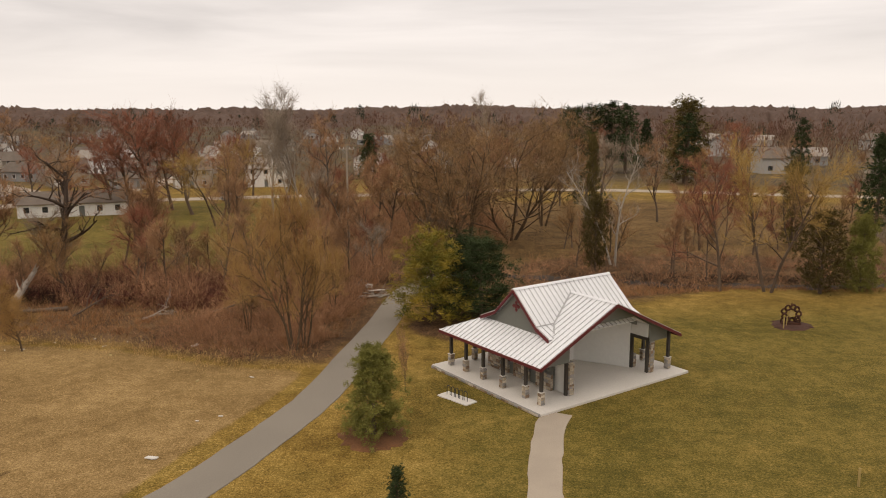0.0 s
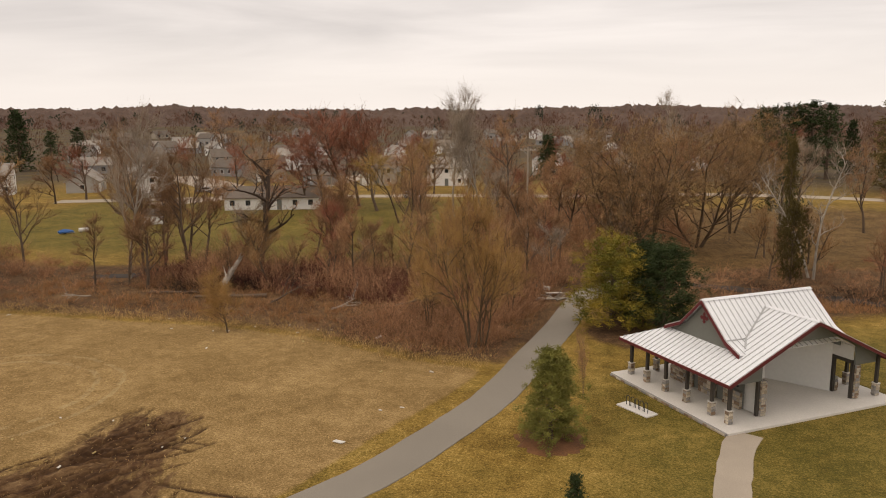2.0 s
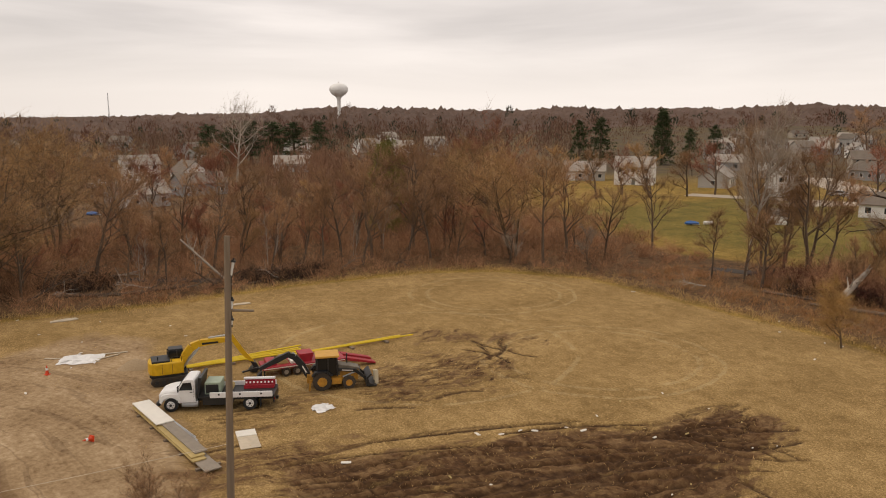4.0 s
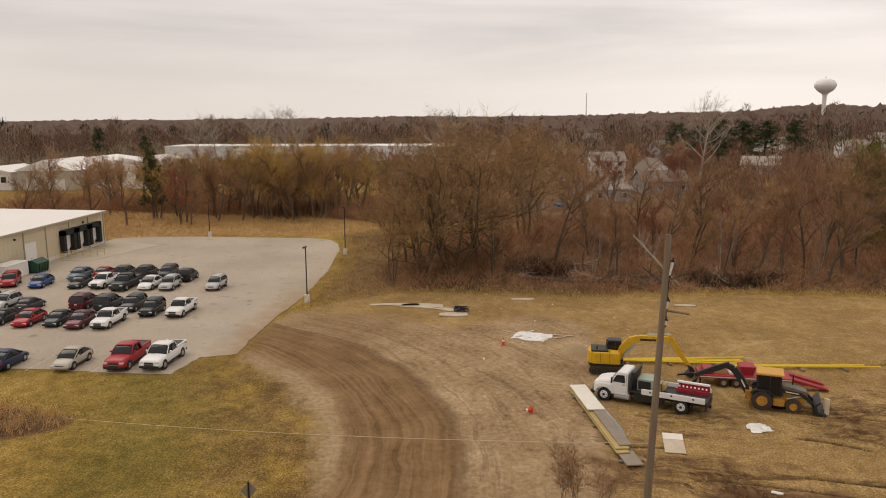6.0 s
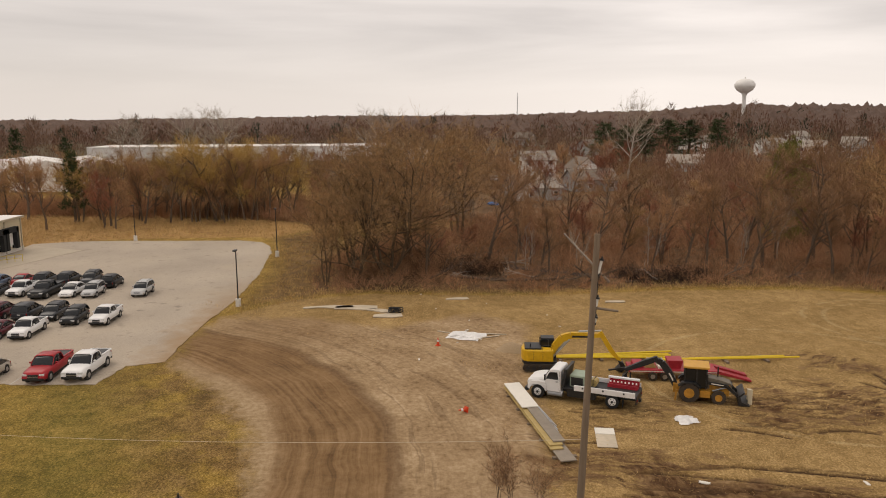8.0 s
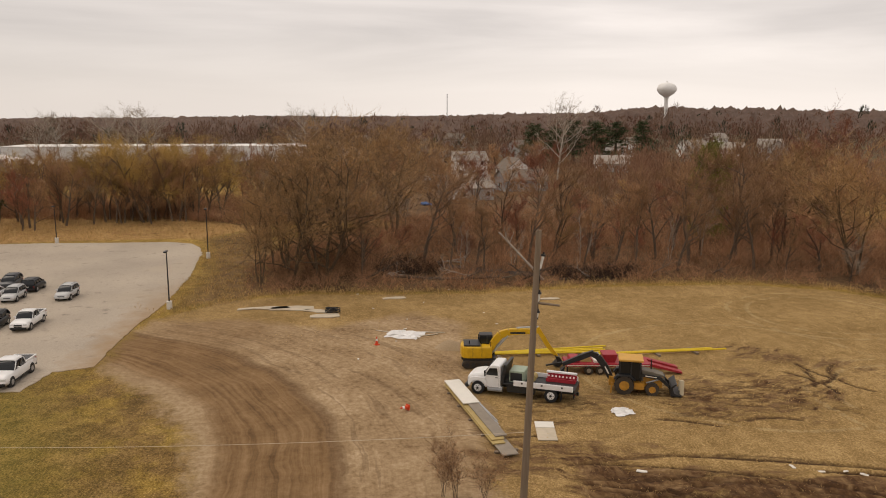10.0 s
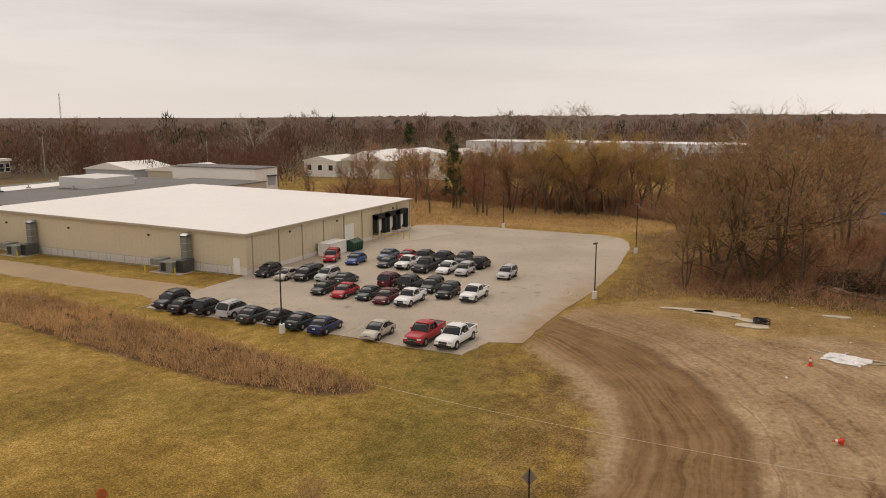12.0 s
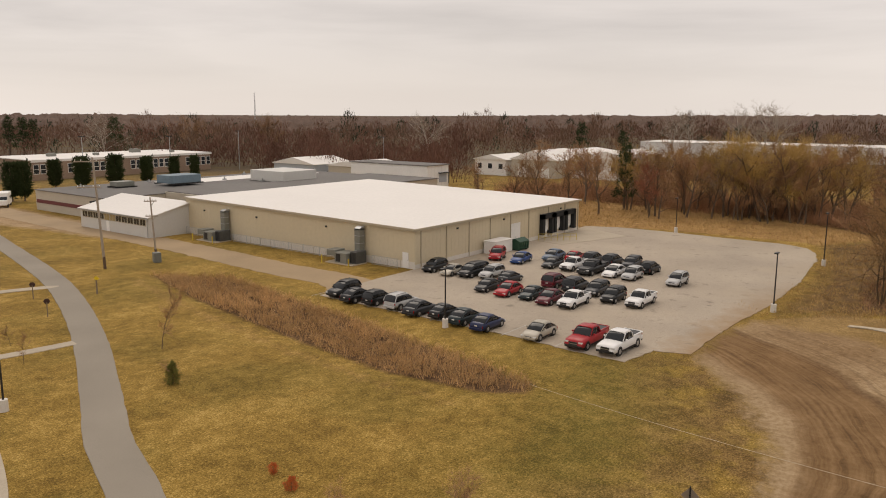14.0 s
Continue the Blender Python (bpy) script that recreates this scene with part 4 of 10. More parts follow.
for prof in ([(5.0, 5.10), (10.4, 5.10), (10.4, 5.18), (5.0, 5.18)], [(3.9, 4.58), (4.998, 5.10), (4.998, 5.18), (3.9, 4.66)], [(10.402, 5.10), (12.5, 4.12), (12.5, 4.20), (10.402, 5.18)]):
    part("shell_ceiling", prism(bmesh.new(), prof, 1, 1.7, 7.62), M["palewall"], pavilion)
part("shell_wall", boxes((12.40, 1.7, 3.06, 12.52, 3.4, 4.08)), M["palewall"], pavilion, "pale grey painted shell wall")
for x_, z_ in ((7.2, 0.75), (9.2, 0.75)):
    part("outlet_box", boxes((x_ - 0.09, 7.44, z_, x_ + 0.09, 7.5, z_ + 0.22)), M["black"], pavilion, "dark outlet box")
d = Vector((-2.2, 4.1, 0))
m = Matrix.Translation((12.4, 3.4, 0.222)) @ Matrix.Rotation(math.atan2(d.y, d.x), 4, "Z")
bm = bmesh.new()
box(bm, 0.9, -0.03, 0, 1.85, 0.03, 2.1, m)
door = part("door", bm, M["whitewall"], pavilion, "white steel door")
bm = bmesh.new()
tube(bm, m @ Vector((1.72, 0.03, 1.0)), m @ Vector((1.72, 0.09, 1.0)), 0.04)
part("door_handle", bm, M["steel"], door)
# dark timber portal beside the shell
for dims in ((12.4, 1.62, 0.22, 12.62, 1.84, 3.0), (12.4, 3.2, 0.22, 12.62, 3.42, 3.0), (12.38, 1.62, 2.8, 12.64, 3.42, 3.05), (3.72, 1.62, 0.22, 3.94, 1.84, 3.0)):
    part("portal_post", boxes(dims), M["darkpost"], pavilion, "dark stained timber post")


def stone_block(parent, u0, v0, z0, u1, v1, z1, seed, name="stone", s=0.30):
    """A mortar core faced with uneven field stones; each stone is its own piece."""
    core = part("stone_pier" if name == "stone" else name, boxes((u0, v0, z0, u1, v1, z1)), M["mortar"], parent, "field-stone masonry")
    rng = random.Random(seed)
    faces = []
    for axis, fixed, out in ((1, v0, -1), (1, v1, 1), (0, u0, -1), (0, u1, 1)):
        lo, hi = (u0, u1) if axis == 1 else (v0, v1)
        faces.append((axis, fixed, out, lo, hi))
    for axis, fixed, out, lo, hi in faces:
        z = z0 + 0.01
        while z < z1 - 0.06:
            h = min(rng.uniform(0.13, 0.26) * s / 0.3, z1 - z)
            a = lo
            while a < hi - 0.04:
                w = min(rng.uniform(0.2, 0.46) * s / 0.3, hi - a)
                t = rng.uniform(0.025, 0.06)
                bm = bmesh.new()
                i = 0.012
                q = [(a + i, z + i), (a + w - i, z + i + rng.uniform(0, 0.02)), (a + w - i, z + h - i), (a + i, z + h - i - rng.uniform(0, 0.02))]
                lo_t, hi_t = sorted((fixed, fixed + out * t))
                prism(bm, q, axis, lo_t, hi_t)
                for v in bm.verts:
                    if abs(v.co[axis] - (fixed + out * t)) < 1e-5:
                        c = Vector(((a + w / 2), 0, z + h / 2)) if axis == 1 else Vector((0, a + w / 2, z + h / 2))
                        j = 0 if axis == 1 else 1
                        v.co[j] += (c[j] - v.co[j]) * 0.14
                        v.co.z += (c.z - v.co.z) * 0.14
                part("stone", bm, STONES[rng.randrange(len(STONES))], core)
                a += w
            z += h
    return core


STONES = [mat("stone_" + n, c, 0.85, vary=0.25, grain=10, patch=2.0, bump=0.4, per_object=0.6) for n, c in
          (("tan", (0.40, 0.33, 0.24)), ("buff", (0.50, 0.43, 0.33)), ("rust", (0.25, 0.17, 0.11)), ("grey", (0.30, 0.28, 0.26)))]
seed = 1
for u, v in ((1.15, 1.4), (1.2, 3.1), (1.2, 5.65), (1.2, 8.0), (1.2, 10.2), (1.2, 12.2), (3.6, 12.2), (14.7, 1.5), (14.7, 4.0), (14.7, 8.0), (14.7, 12.2), (8.0, 12.2)):
    part("post", soft_box((u - 0.11, v - 0.11, 1.0, u + 0.11, v + 0.11, min(left(u, v), right(u, v), back(u, v)) - 0.1), 0.01), M["darkpost"], pavilion, "dark stained timber post")
    stone_block(pavilion, u - 0.18, v - 0.18, 0.22, u + 0.18, v + 0.18, 1.12, seed)
    part("pier_cap", soft_box((u - 0.23, v - 0.23, 1.12, u + 0.23, v + 0.23, 1.16), 0.012), M["concrete"], pavilion)
    seed += 1
stone_block(pavilion, 3.96, 1.5, 0.22, 4.4, 1.95, 2.7, 40)
stone_block(pavilion, 12.64, 1.5, 0.22, 13.05, 1.95, 2.7, 41)
stone_block(pavilion, 12.64, 3.2, 0.22, 12.95, 3.6, 1.3, 42)
# enclosed rooms behind: stone wainscot with dark siding and openings above
part("room_wall", boxes((3.75, 3.0, 0.22, 3.9, 10.4, 3.9)), M["greywall"], pavilion, "dark grey siding wall")
part("room_wall", boxes((3.9, 10.28, 0.22, 12.4, 10.4, 3.9)), M["greywall"], pavilion, "dark grey siding wall")
part("room_wall", boxes((12.4, 3.62, 0.22, 12.52, 10.4, 3.9)), M["greywall"], pavilion, "dark grey siding wall")
for i, (v0, v1) in enumerate(((3.0, 4.6), (5.5, 7.2), (7.9, 10.35))):
    stone_block(pavilion, 3.52, v0, 0.22, 3.74, v1, 1.45, 60 + i, s=0.36)
for v0, v1 in ((4.7, 5.4), (7.25, 7.85)):
    part("door", boxes((3.70, v0, 0.24, 3.74, v1, 2.3)), M["greywall"], pavilion, "dark grey door")
for v0, v1 in ((3.4, 4.3), (5.8, 7.0), (8.4, 9.6)):
    part("window", boxes((3.71, v0, 1.7, 3.74, v1, 2.6)), M["glassdark"], pavilion, "dark shuttered serving window")
# low stone kerb along the porch side
stone_block(pavilion, -0.2, 0.2, 0.0, -0.01, 13.0, 0.18, 80, name="stone_kerb", s=0.42)

# bicycle rack on its pad
rack = thing("bicycle_rack", "black tubular bicycle rack on a concrete pad", "bicycle rack", pose(-1.1, 52.6, 0, 0, 0, -42) @ Matrix.Scale(0.86, 4))
part("pad", soft_box((-1.7, -0.65, -0.05, 1.7, 0.65, 0.09), 0.015), M["concrete"], rack, "pale concrete pad")
for i in range(5):
    x = -1.0 + i * 0.5
    bm = bmesh.new()
    prev = None
    for k in range(9):
        a = math.pi * k / 8
        p = (x - 0.18 * math.cos(a), 0, 0.75 + 0.18 * math.sin(a))
        if prev:
            tube(bm, prev, p, 0.03, None, 6)
        prev = p
    for s in (-0.18, 0.18):
        tube(bm, (x + s, 0, 0.085), (x + s, 0, 0.76), 0.03, None, 6)
    part("hoop", bm, M["black"], rack)


# ---- trees and brush ----
def grow(seed, height, trunks=1, spread=0.35, limbs=9, start=0.25, twigs=2600, twig_len=0.09, droop=0.0, lean=0.0, trunk_r=0.018, rise=0.75, kids=3, twig_w=0.023, deep=3, crook=1.5, fork=0.22):
    """A leafless tree: tapered trunk and limbs as tubes, fine twigs as slivers. Returns both meshes' arrays."""
    rng = np.random.default_rng(seed)
    tv, tf = [], []

    def limb(p, q, r0, r1, n):
        z = (q - p) / (np.linalg.norm(q - p) + 1e-9)
        x = np.cross(z, (0.3, 0.9, 0.1))
        x /= np.linalg.norm(x) + 1e-9
        y = np.cross(z, x)
        base = len(tv)
        for c, r in ((p, r0), (q, r1)):
            for i in range(n):
                a = 2 * math.pi * i / n
                tv.append(c + (x * math.cos(a) + y * math.sin(a)) * r)
        for i in range(n):
            j = (i + 1) % n
            tf.append((base + i, base + j, base + n + j))
            tf.append((base + i, base + n + j, base + n + i))

    tips = []

    def branch(p, way, length, r, depth):
        steps = (4, 3, 3, 2)[depth]
        pts = [p]
        w = way.copy()
        for s in range(steps):
            w = w + rng.normal(size=3) * (0.08 + 0.045 * depth) * crook
            w[2] += (0.10 if depth else 0.0) - droop * depth * 0.18
            w /= np.linalg.norm(w)
            pts.append(pts[-1] + w * length / steps)
        for s in range(steps):
            r0 = r * (1 - 0.75 * s / steps)
            r1 = r * (1 - 0.75 * (s + 1) / steps)
            limb(pts[s], pts[s + 1], r0, r1, (7, 5, 3, 3)[min(depth, 3)])
            if depth >= 1:
                tips.append((pts[s], pts[s + 1], depth))
        if depth < deep:
            count = limbs if depth == 0 else kids
            for k in range(count):
                f = start + (1 - start) * (k + rng.uniform(0, 1)) / count if depth == 0 else 0.25 + 0.75 * (k + rng.uniform(0, 1)) / count
                i = min(int(f * steps), steps - 1)
                c = pts[i] + (pts[i + 1] - pts[i]) * (f * steps - i)
                az = rng.uniform(0, 2 * math.pi)
                out = np.array([math.cos(az), math.sin(az), 0.0])
                nw = w * rise + out * (0.55 + 0.4 * rng.uniform()) * (1 if depth == 0 else 0.8)
                nw /= np.linalg.norm(nw)
                ln = (height * spread * (1.15 - 0.55 * f) if depth == 0 else length * 0.55) * rng.uniform(0.75, 1.2)
                branch(c, nw, ln, max(0.013, r * (0.5 if depth == 0 else 0.55) * (1.1 - 0.5 * f)), depth + 1)

    for k in range(trunks):
        az = 2 * math.pi * k / trunks + rng.uniform(0, 1)
        tilt = lean if trunks == 1 else fork + lean
        way = np.array([math.cos(az) * tilt, math.sin(az) * tilt, 1.0])
        off = np.array([math.cos(az), math.sin(az), 0]) * (0.25 if trunks > 1 else 0)
        branch(off + (0, 0, -0.15), way / np.linalg.norm(way), height * rng.uniform(0.72, 0.85), height * trunk_r * (1 if trunks == 1 else 0.75), 0)
    a = np.array([t[0] for t in tips])
    b = np.array([t[1] for t in tips])
    dep = np.array([t[2] for t in tips], float)
    pick = rng.choice(len(a), twigs, p=dep / dep.sum())
    f = rng.uniform(0, 1, (twigs, 1))
    root = a[pick] + (b[pick] - a[pick]) * f
    d = (b[pick] - a[pick])
    d /= np.linalg.norm(d, axis=1, keepdims=True) + 1e-9
    d = d * 0.8 + rng.normal(size=d.shape) * 0.40 + (0, 0, 0.30 - droop)
    d /= np.linalg.norm(d, axis=1, keepdims=True)
    d *= height * twig_len * rng.uniform(0.5, 1.3, (twigs, 1))
    sv, sf = slivers(root, d, twig_w * rng.uniform(0.7, 1.4, twigs), rng)
    # side shoots on the twigs
    r2 = root + d * rng.uniform(0.3, 0.8, (twigs, 1))
    d2 = d * 0.5 + rng.normal(size=d.shape) * np.linalg.norm(d, axis=1, keepdims=True) * 0.38
    sv2, sf2 = slivers(r2, d2, twig_w * 0.7, rng)
    return (np.array(tv), np.array(tf)), (np.concatenate([sv, sv2]), np.concatenate([sf, sf2 + len(sv)]))


def conifer(seed, height, width, whorls=16, arms=9, shape="cone", start=0.08, clumps=7, needle=0.4, blade=0.1, tuft=6, puff=0.0):
    """An evergreen: straight trunk, whorls of boughs, needle sprays as clusters of slivers."""
    rng = np.random.default_rng(seed)
    tv, tf = [], []

    def limb(p, q, r0, r1, n):
        z = (q - p) / (np.linalg.norm(q - p) + 1e-9)
        x = np.cross(z, (0.3, 0.9, 0.1))
        x /= np.linalg.norm(x)
        y = np.cross(z, x)
        base = len(tv)
        for c, r in ((p, r0), (q, r1)):
            for i in range(n):
                a = 2 * math.pi * i / n
                tv.append(c + (x * math.cos(a) + y * math.sin(a)) * r)
        for i in range(n):
            j = (i + 1) % n
            tf.append((base + i, base + j, base + n + j))
            tf.append((base + i, base + n + j, base + n + i))
    limb(np.array([0, 0, -0.15]), np.array([0, 0, height * 0.97]), height * 0.02 + 0.03, 0.02, 7)
    roots, ways = [], []
    for w in range(whorls):
        f = start + (1 - start) * (w + rng.uniform(0, 0.7)) / whorls
        if shape == "cone":
            reach = (1 - f) ** 0.85 + 0.04
        elif shape == "oval":
            reach = max(0.12, math.sin(math.pi * min(1, 0.15 + 0.85 * f)) ** 0.6)
        elif shape == "column":
            reach = 0.9 if f < 0.8 else 0.9 * (1.02 - f) / 0.22 + 0.1
        else:
            reach = max(0.1, min(1.0, 0.55 + f / 0.22) * (1.02 - f) ** 0.62) * rng.uniform(0.62, 1.15)
        for k in range(arms):
            az = 2 * math.pi * (k + rng.uniform(0, 1)) / arms
            ln = width / 2 * reach * rng.uniform(0.7, 1.12)
            up = {"cone": 0.05, "oval": 0.5, "column": 1.1}.get(shape, 0.2) + rng.normal() * 0.12
            way = np.array([math.cos(az), math.sin(az), up])
            p = np.array([0, 0, f * height * (0.97 if shape != "column" else 0.9)])
            q = p + way * ln
            if ln > 0.5 and shape != "column":
                limb(p, q, 0.012 * height * 0.25 + 0.01, 0.008, 3)
            for c in range(clumps):
                g = rng.uniform(0.25, 1.0) ** 0.7
                roots.append(p + (q - p) * g + rng.normal(size=3) * 0.06 * width * (0.5 if shape == "column" else 1))
                ways.append(way)
    roots, ways = np.array(roots), np.array(ways)
    k = tuft
    roots = np.repeat(roots, k, axis=0)
    ways = np.repeat(ways, k, axis=0)
    if puff:
        lump = rng.normal(size=roots.shape)
        roots = roots + lump / np.linalg.norm(lump, axis=1, keepdims=True) * puff * rng.uniform(0.2, 1, (len(roots), 1))
    d = ways * 0.5 + rng.normal(size=roots.shape) * 0.7 + (0, 0, 0.15)
    d /= np.linalg.norm(d, axis=1, keepdims=True)
    d *= needle * rng.uniform(0.6, 1.3, (len(d), 1))
    v, f = slivers(roots, d, blade * rng.uniform(0.7, 1.3, len(roots)), rng)
    return (np.array(tv), np.array(tf)), (v, f)


def make_tree(name, arrays, bark, leaf, label, category="tree"):
    t = thing(name, label, category)
    (tv, tf), (cv, cf) = arrays
    k = 10 / np.percentile(cv[:, 2], 99.3)
    soup("trunk", tv * k, tf, bark, t)
    soup("crown", cv * k, cf, leaf, t)
    return t


TREES = {
    "bare": [make_tree("bare_tree", grow(s, 10, 1, 0.40, 10, 0.28, 1800), M["bark"], M["twig"], "leafless grey-brown tree with fine upright twigs") for s in (1, 2, 3)],
    "light": [make_tree("bare_tree", grow(s, 10, 1, 0.36, 9, 0.2, 980, 0.13, twig_w=0.034, deep=2), M["bark"], M[k], "leafless young tree in the creekside woods") for s, k in ((31, "twig"), (32, "twigred"), (33, "twig"), (34, "twigwillow"), (35, "twigpale"))],
    "lightred": [make_tree("maple_tree", grow(s, 10, 1, 0.42, 9, 0.2, 1080, 0.12, twig_w=0.034, deep=2), M["bark"], M["twigred"], "leafless maple with reddish buds among the houses") for s in (36, 37)],
    "slim": [make_tree("bare_tree", grow(s, 10, 1, 0.24, 8, 0.35, 1300, trunk_r=0.014), M["bark"], M["twig"], "slender leafless tree in the brush") for s in (4, 5)],
    "red": [make_tree("maple_tree", grow(s, 10, 1, 0.42, 12, 0.22, 2500, 0.08), M["bark"], M["twigred"], "leafless maple with reddish budding twigs") for s in (6, 7)],
    "willow": [make_tree("willow_tree", grow(s, 10, 3, 0.52, 8, 0.22, 4200, 0.10, droop=0.04, rise=0.5, trunk_r=0.015, kids=4, twig_w=0.021), M["barkwillow"], M["twigwillow"], "spreading leafless willow with orange-brown twigs") for s in (8, 9)],
    "oldwillow": [make_tree("willow_tree", grow(s, 10, 4, 0.46, 10, 0.10, 6400, 0.060, droop=0.03, rise=0.55, trunk_r=0.014, kids=4, twig_w=0.017, crook=2.5, fork=0.36), M["barkwillow"], M["twigwillow"], "gnarled many-trunked leafless willow with tan twigs") for s in (50, 51)],
    "yellow": [make_tree("willow_tree", grow(s, 10, 2, 0.36, 9, 0.3, 2500, 0.11, droop=0.12), M["bark"], M["twigyellow"], "yellow-twigged leafless willow behind the lot") for s in (10, 11)],
    "bush": [make_tree("willow_bush", grow(s, 10, 3, 0.36, 11, 0.22, 5200, 0.085, droop=0.0, trunk_r=0.016, rise=0.75, kids=3, twig_w=0.02), M["barkwillow"], M["twigbush"], "dense many-stemmed orange-brown willow thicket") for s in (12,)],
    "pale": [make_tree("bare_tree", grow(s, 10, 1, 0.26, 11, 0.3, 1900, 0.08, trunk_r=0.012, twig_w=0.017), M["barkpale"], M["twigpale"], "tall pale leafless cottonwood") for s in (13, 14)],
    "broadpale": [make_tree("bare_tree", grow(s, 10, 1, 0.46, 12, 0.25, 1300, 0.09, trunk_r=0.015, rise=0.6, twig_w=0.018), M["barkpale"], M["twigpale"], "large pale leafless tree above the woods") for s in (45, 46)],
    "birch": [make_tree("birch_tree", grow(15, 10, 2, 0.16, 9, 0.25, 380, 0.10, trunk_r=0.013), M["barkpale"], M["twigpale"], "white-barked leafless birch by the creek")],
    "snag": [make_tree("broken_tree", grow(16, 10, 1, 0.34, 10, 0.3, 800, 0.07, lean=0.08, trunk_r=0.036, rise=0.5), M["barkdark"], M["twig"], "storm-broken old tree with bare crooked limbs")],
    "sapling": [make_tree("sapling", grow(17, 10, 1, 0.30, 9, 0.25, 320, 0.12, trunk_r=0.008, twig_w=0.05), M["bark"], M["twig"], "thin leafless young tree on the lawn")],
    "broom": [make_tree("willow_bush", grow(48, 10, 1, 0.30, 18, 0.2, 7000, 0.14, droop=0.30, trunk_r=0.018, twig_w=0.022), M["barkwillow"], M["twigbush"], "small dense orange willow with hanging shoots", "shrub")],
    "shrubby": [make_tree("bare_shrub", grow(47, 10, 4, 0.26, 8, 0.2, 1000, 0.12, trunk_r=0.006, twig_w=0.035, rise=0.9), M["bark"], M["twig"], "many-stemmed leafless shrub of fine brown twigs", "shrub")],
    "pine": [make_tree("pine_tree", conifer(18 + s, 10, 8.0, 14, 8, "pine", 0.02, 5, 0.34, 0.075, 44, 0.46), M["bark"], M["needle"], "bushy green pine tree on the lawn") for s in (0, 1)],
    "goldpine": [make_tree("pine_tree", conifer(21, 10, 10.0, 12, 8, "pine", 0.03, 5, 0.34, 0.07, 38, 0.55), M["bark"], M["needleyellow"], "bushy pine with yellowing needles")],
    "darkpine": [make_tree("pine_tree", conifer(19, 10, 9.5, 12, 8, "pine", 0.03, 5, 0.34, 0.075, 36, 0.52), M["bark"], M["needledark"], "bushy dark green pine behind the pavilion")],
    "tallpine": [make_tree("pine_tree", conifer(22 + s, 10, 5.2, 10, 6, "pine", 0.18, 4, 0.36, 0.09, 14, 0.30), M["bark"], M["needledark"], "tall dark pine with a bare lower trunk") for s in (0, 1)],
    "oldpine": [make_tree("pine_tree", conifer(29, 10, 5.2, 13, 7, "pine", 0.06, 4, 0.36, 0.09, 16, 0.34), M["bark"], M["needleolive"], "olive-green pine with ragged boughs")],
    "spruce": [make_tree("spruce_tree", conifer(24 + s, 10, 4.8, 20, 8, "cone", 0.04, 6, 0.36, 0.09, 8, 0.12), M["bark"], M["needledark"], "dark green conical spruce tree") for s in (0, 1)],
    "cedar": [make_tree("cedar_tree", conifer(26 + s, 10, 6.5, 16, 10, "oval", 0.03, 7, 0.40, 0.085, 10, 0.25), M["bark"], M["needleolive"], "dense olive-brown cedar by the lawn") for s in (0, 1)],
    "column": [make_tree("arborvitae", conifer(28, 10, 4.4, 26, 9, "column", 0.0, 5, 0.75, 0.2), M["bark"], M["needledark"], "clipped dark green columnar arborvitae")],
}
trng = random.Random(11)


def plant(kind, x, y, height, wide=1.0):
    src = trng.choice(TREES[kind])
    z = float(hill(np.array(float(x)), np.array(float(y))))
    s = height / 10
    m = pose(x, y, z, 0, 0, trng.uniform(0, 360)) @ Matrix.Diagonal((s * wide, s * wide, s, 1))
    if not src.get("used"):
        src["used"] = 1
        src.matrix_basis = m
        return src
    return copy_thing(src, m @ Matrix.Diagonal((*(1 / k for k in src.scale), 1)))


# ---- the trees: place, height in metres, relative width ----
for row in [(-53, 91.6, 17, 1)]:
    plant("snag", *row)
for row in [(-64.6, 92.6, 15.4, 0.8), (-67.7, 92, 13.1, 0.7), (-37, 109.1, 16.4, 0.8), (-32.2, 100.8, 13, 0.7), (-25.7, 125.3, 20.8, 1), (-15.4, 125.7, 14.9, 1), (32.3, 145.8, 15.5, 0.8), (83, 218.6, 13.9, 1.2), (-63.3, 81.3, 19.4, 0.6), (-101.8, 52.1, 16.8, 1), (-99.7, 44.3, 14.3, 1), (-86.6, 68.9, 14.3, 1), (-82.1, 72.2, 12.8, 0.9), (-83.7, 82.8, 13.8, 0.9), (-109.8, 46, 16.1, 1), (-99.5, -11.3, 12.5, 0.9), (-95.7, -0.1, 11.5, 0.8), (-162.9, -35.3, 14.8, 1)]:
    plant("bare", *row)
for row in [(-167.8, -32.1, 12.9, 1), (-168.5, -58.9, 12.9, 1), (-168.7, -67.7, 11.7, 1), (-174.4, -81.6, 9.6, 1), (-175.2, -258.9, 18, 1.2), (-196, -234.7, 18.6, 1.2), (-174.7, 278.5, 22.7, 1.3), (-155.4, 278.8, 21.4, 1.3), (-103.1, 8.2, 14.2, 1), (-111.6, 13.8, 14.9, 1), (-116.4, 21.3, 14.2, 1), (-102.9, 22.7, 13.4, 1), (-111.4, 28.6, 14, 1), (-102.8, 31.8, 13.7, 1), (-102.7, 40.9, 13.3, 1), (-95.3, 40.9, 11, 1), (-98.8, 49.6, 11.4, 1), (-95.2, 51.4, 11, 1), (-102.5, 57.8, 12.5, 1), (-130.4, -91, 10.1, 1)]:
    plant("bare", *row)
for row in [(-132.1, -84.6, 11.9, 1), (-133.8, -78.3, 11.5, 1), (-137.4, -73.9, 11, 1), (-139.4, -68.7, 12.8, 1), (-144.1, -59, 12.4, 1), (-146.3, -53.6, 11.9, 1), (-147, -49, 13.1, 1), (-150.9, -35.8, 14.9, 1), (-151.9, -31.2, 14, 1)]:
    plant("bare", *row)
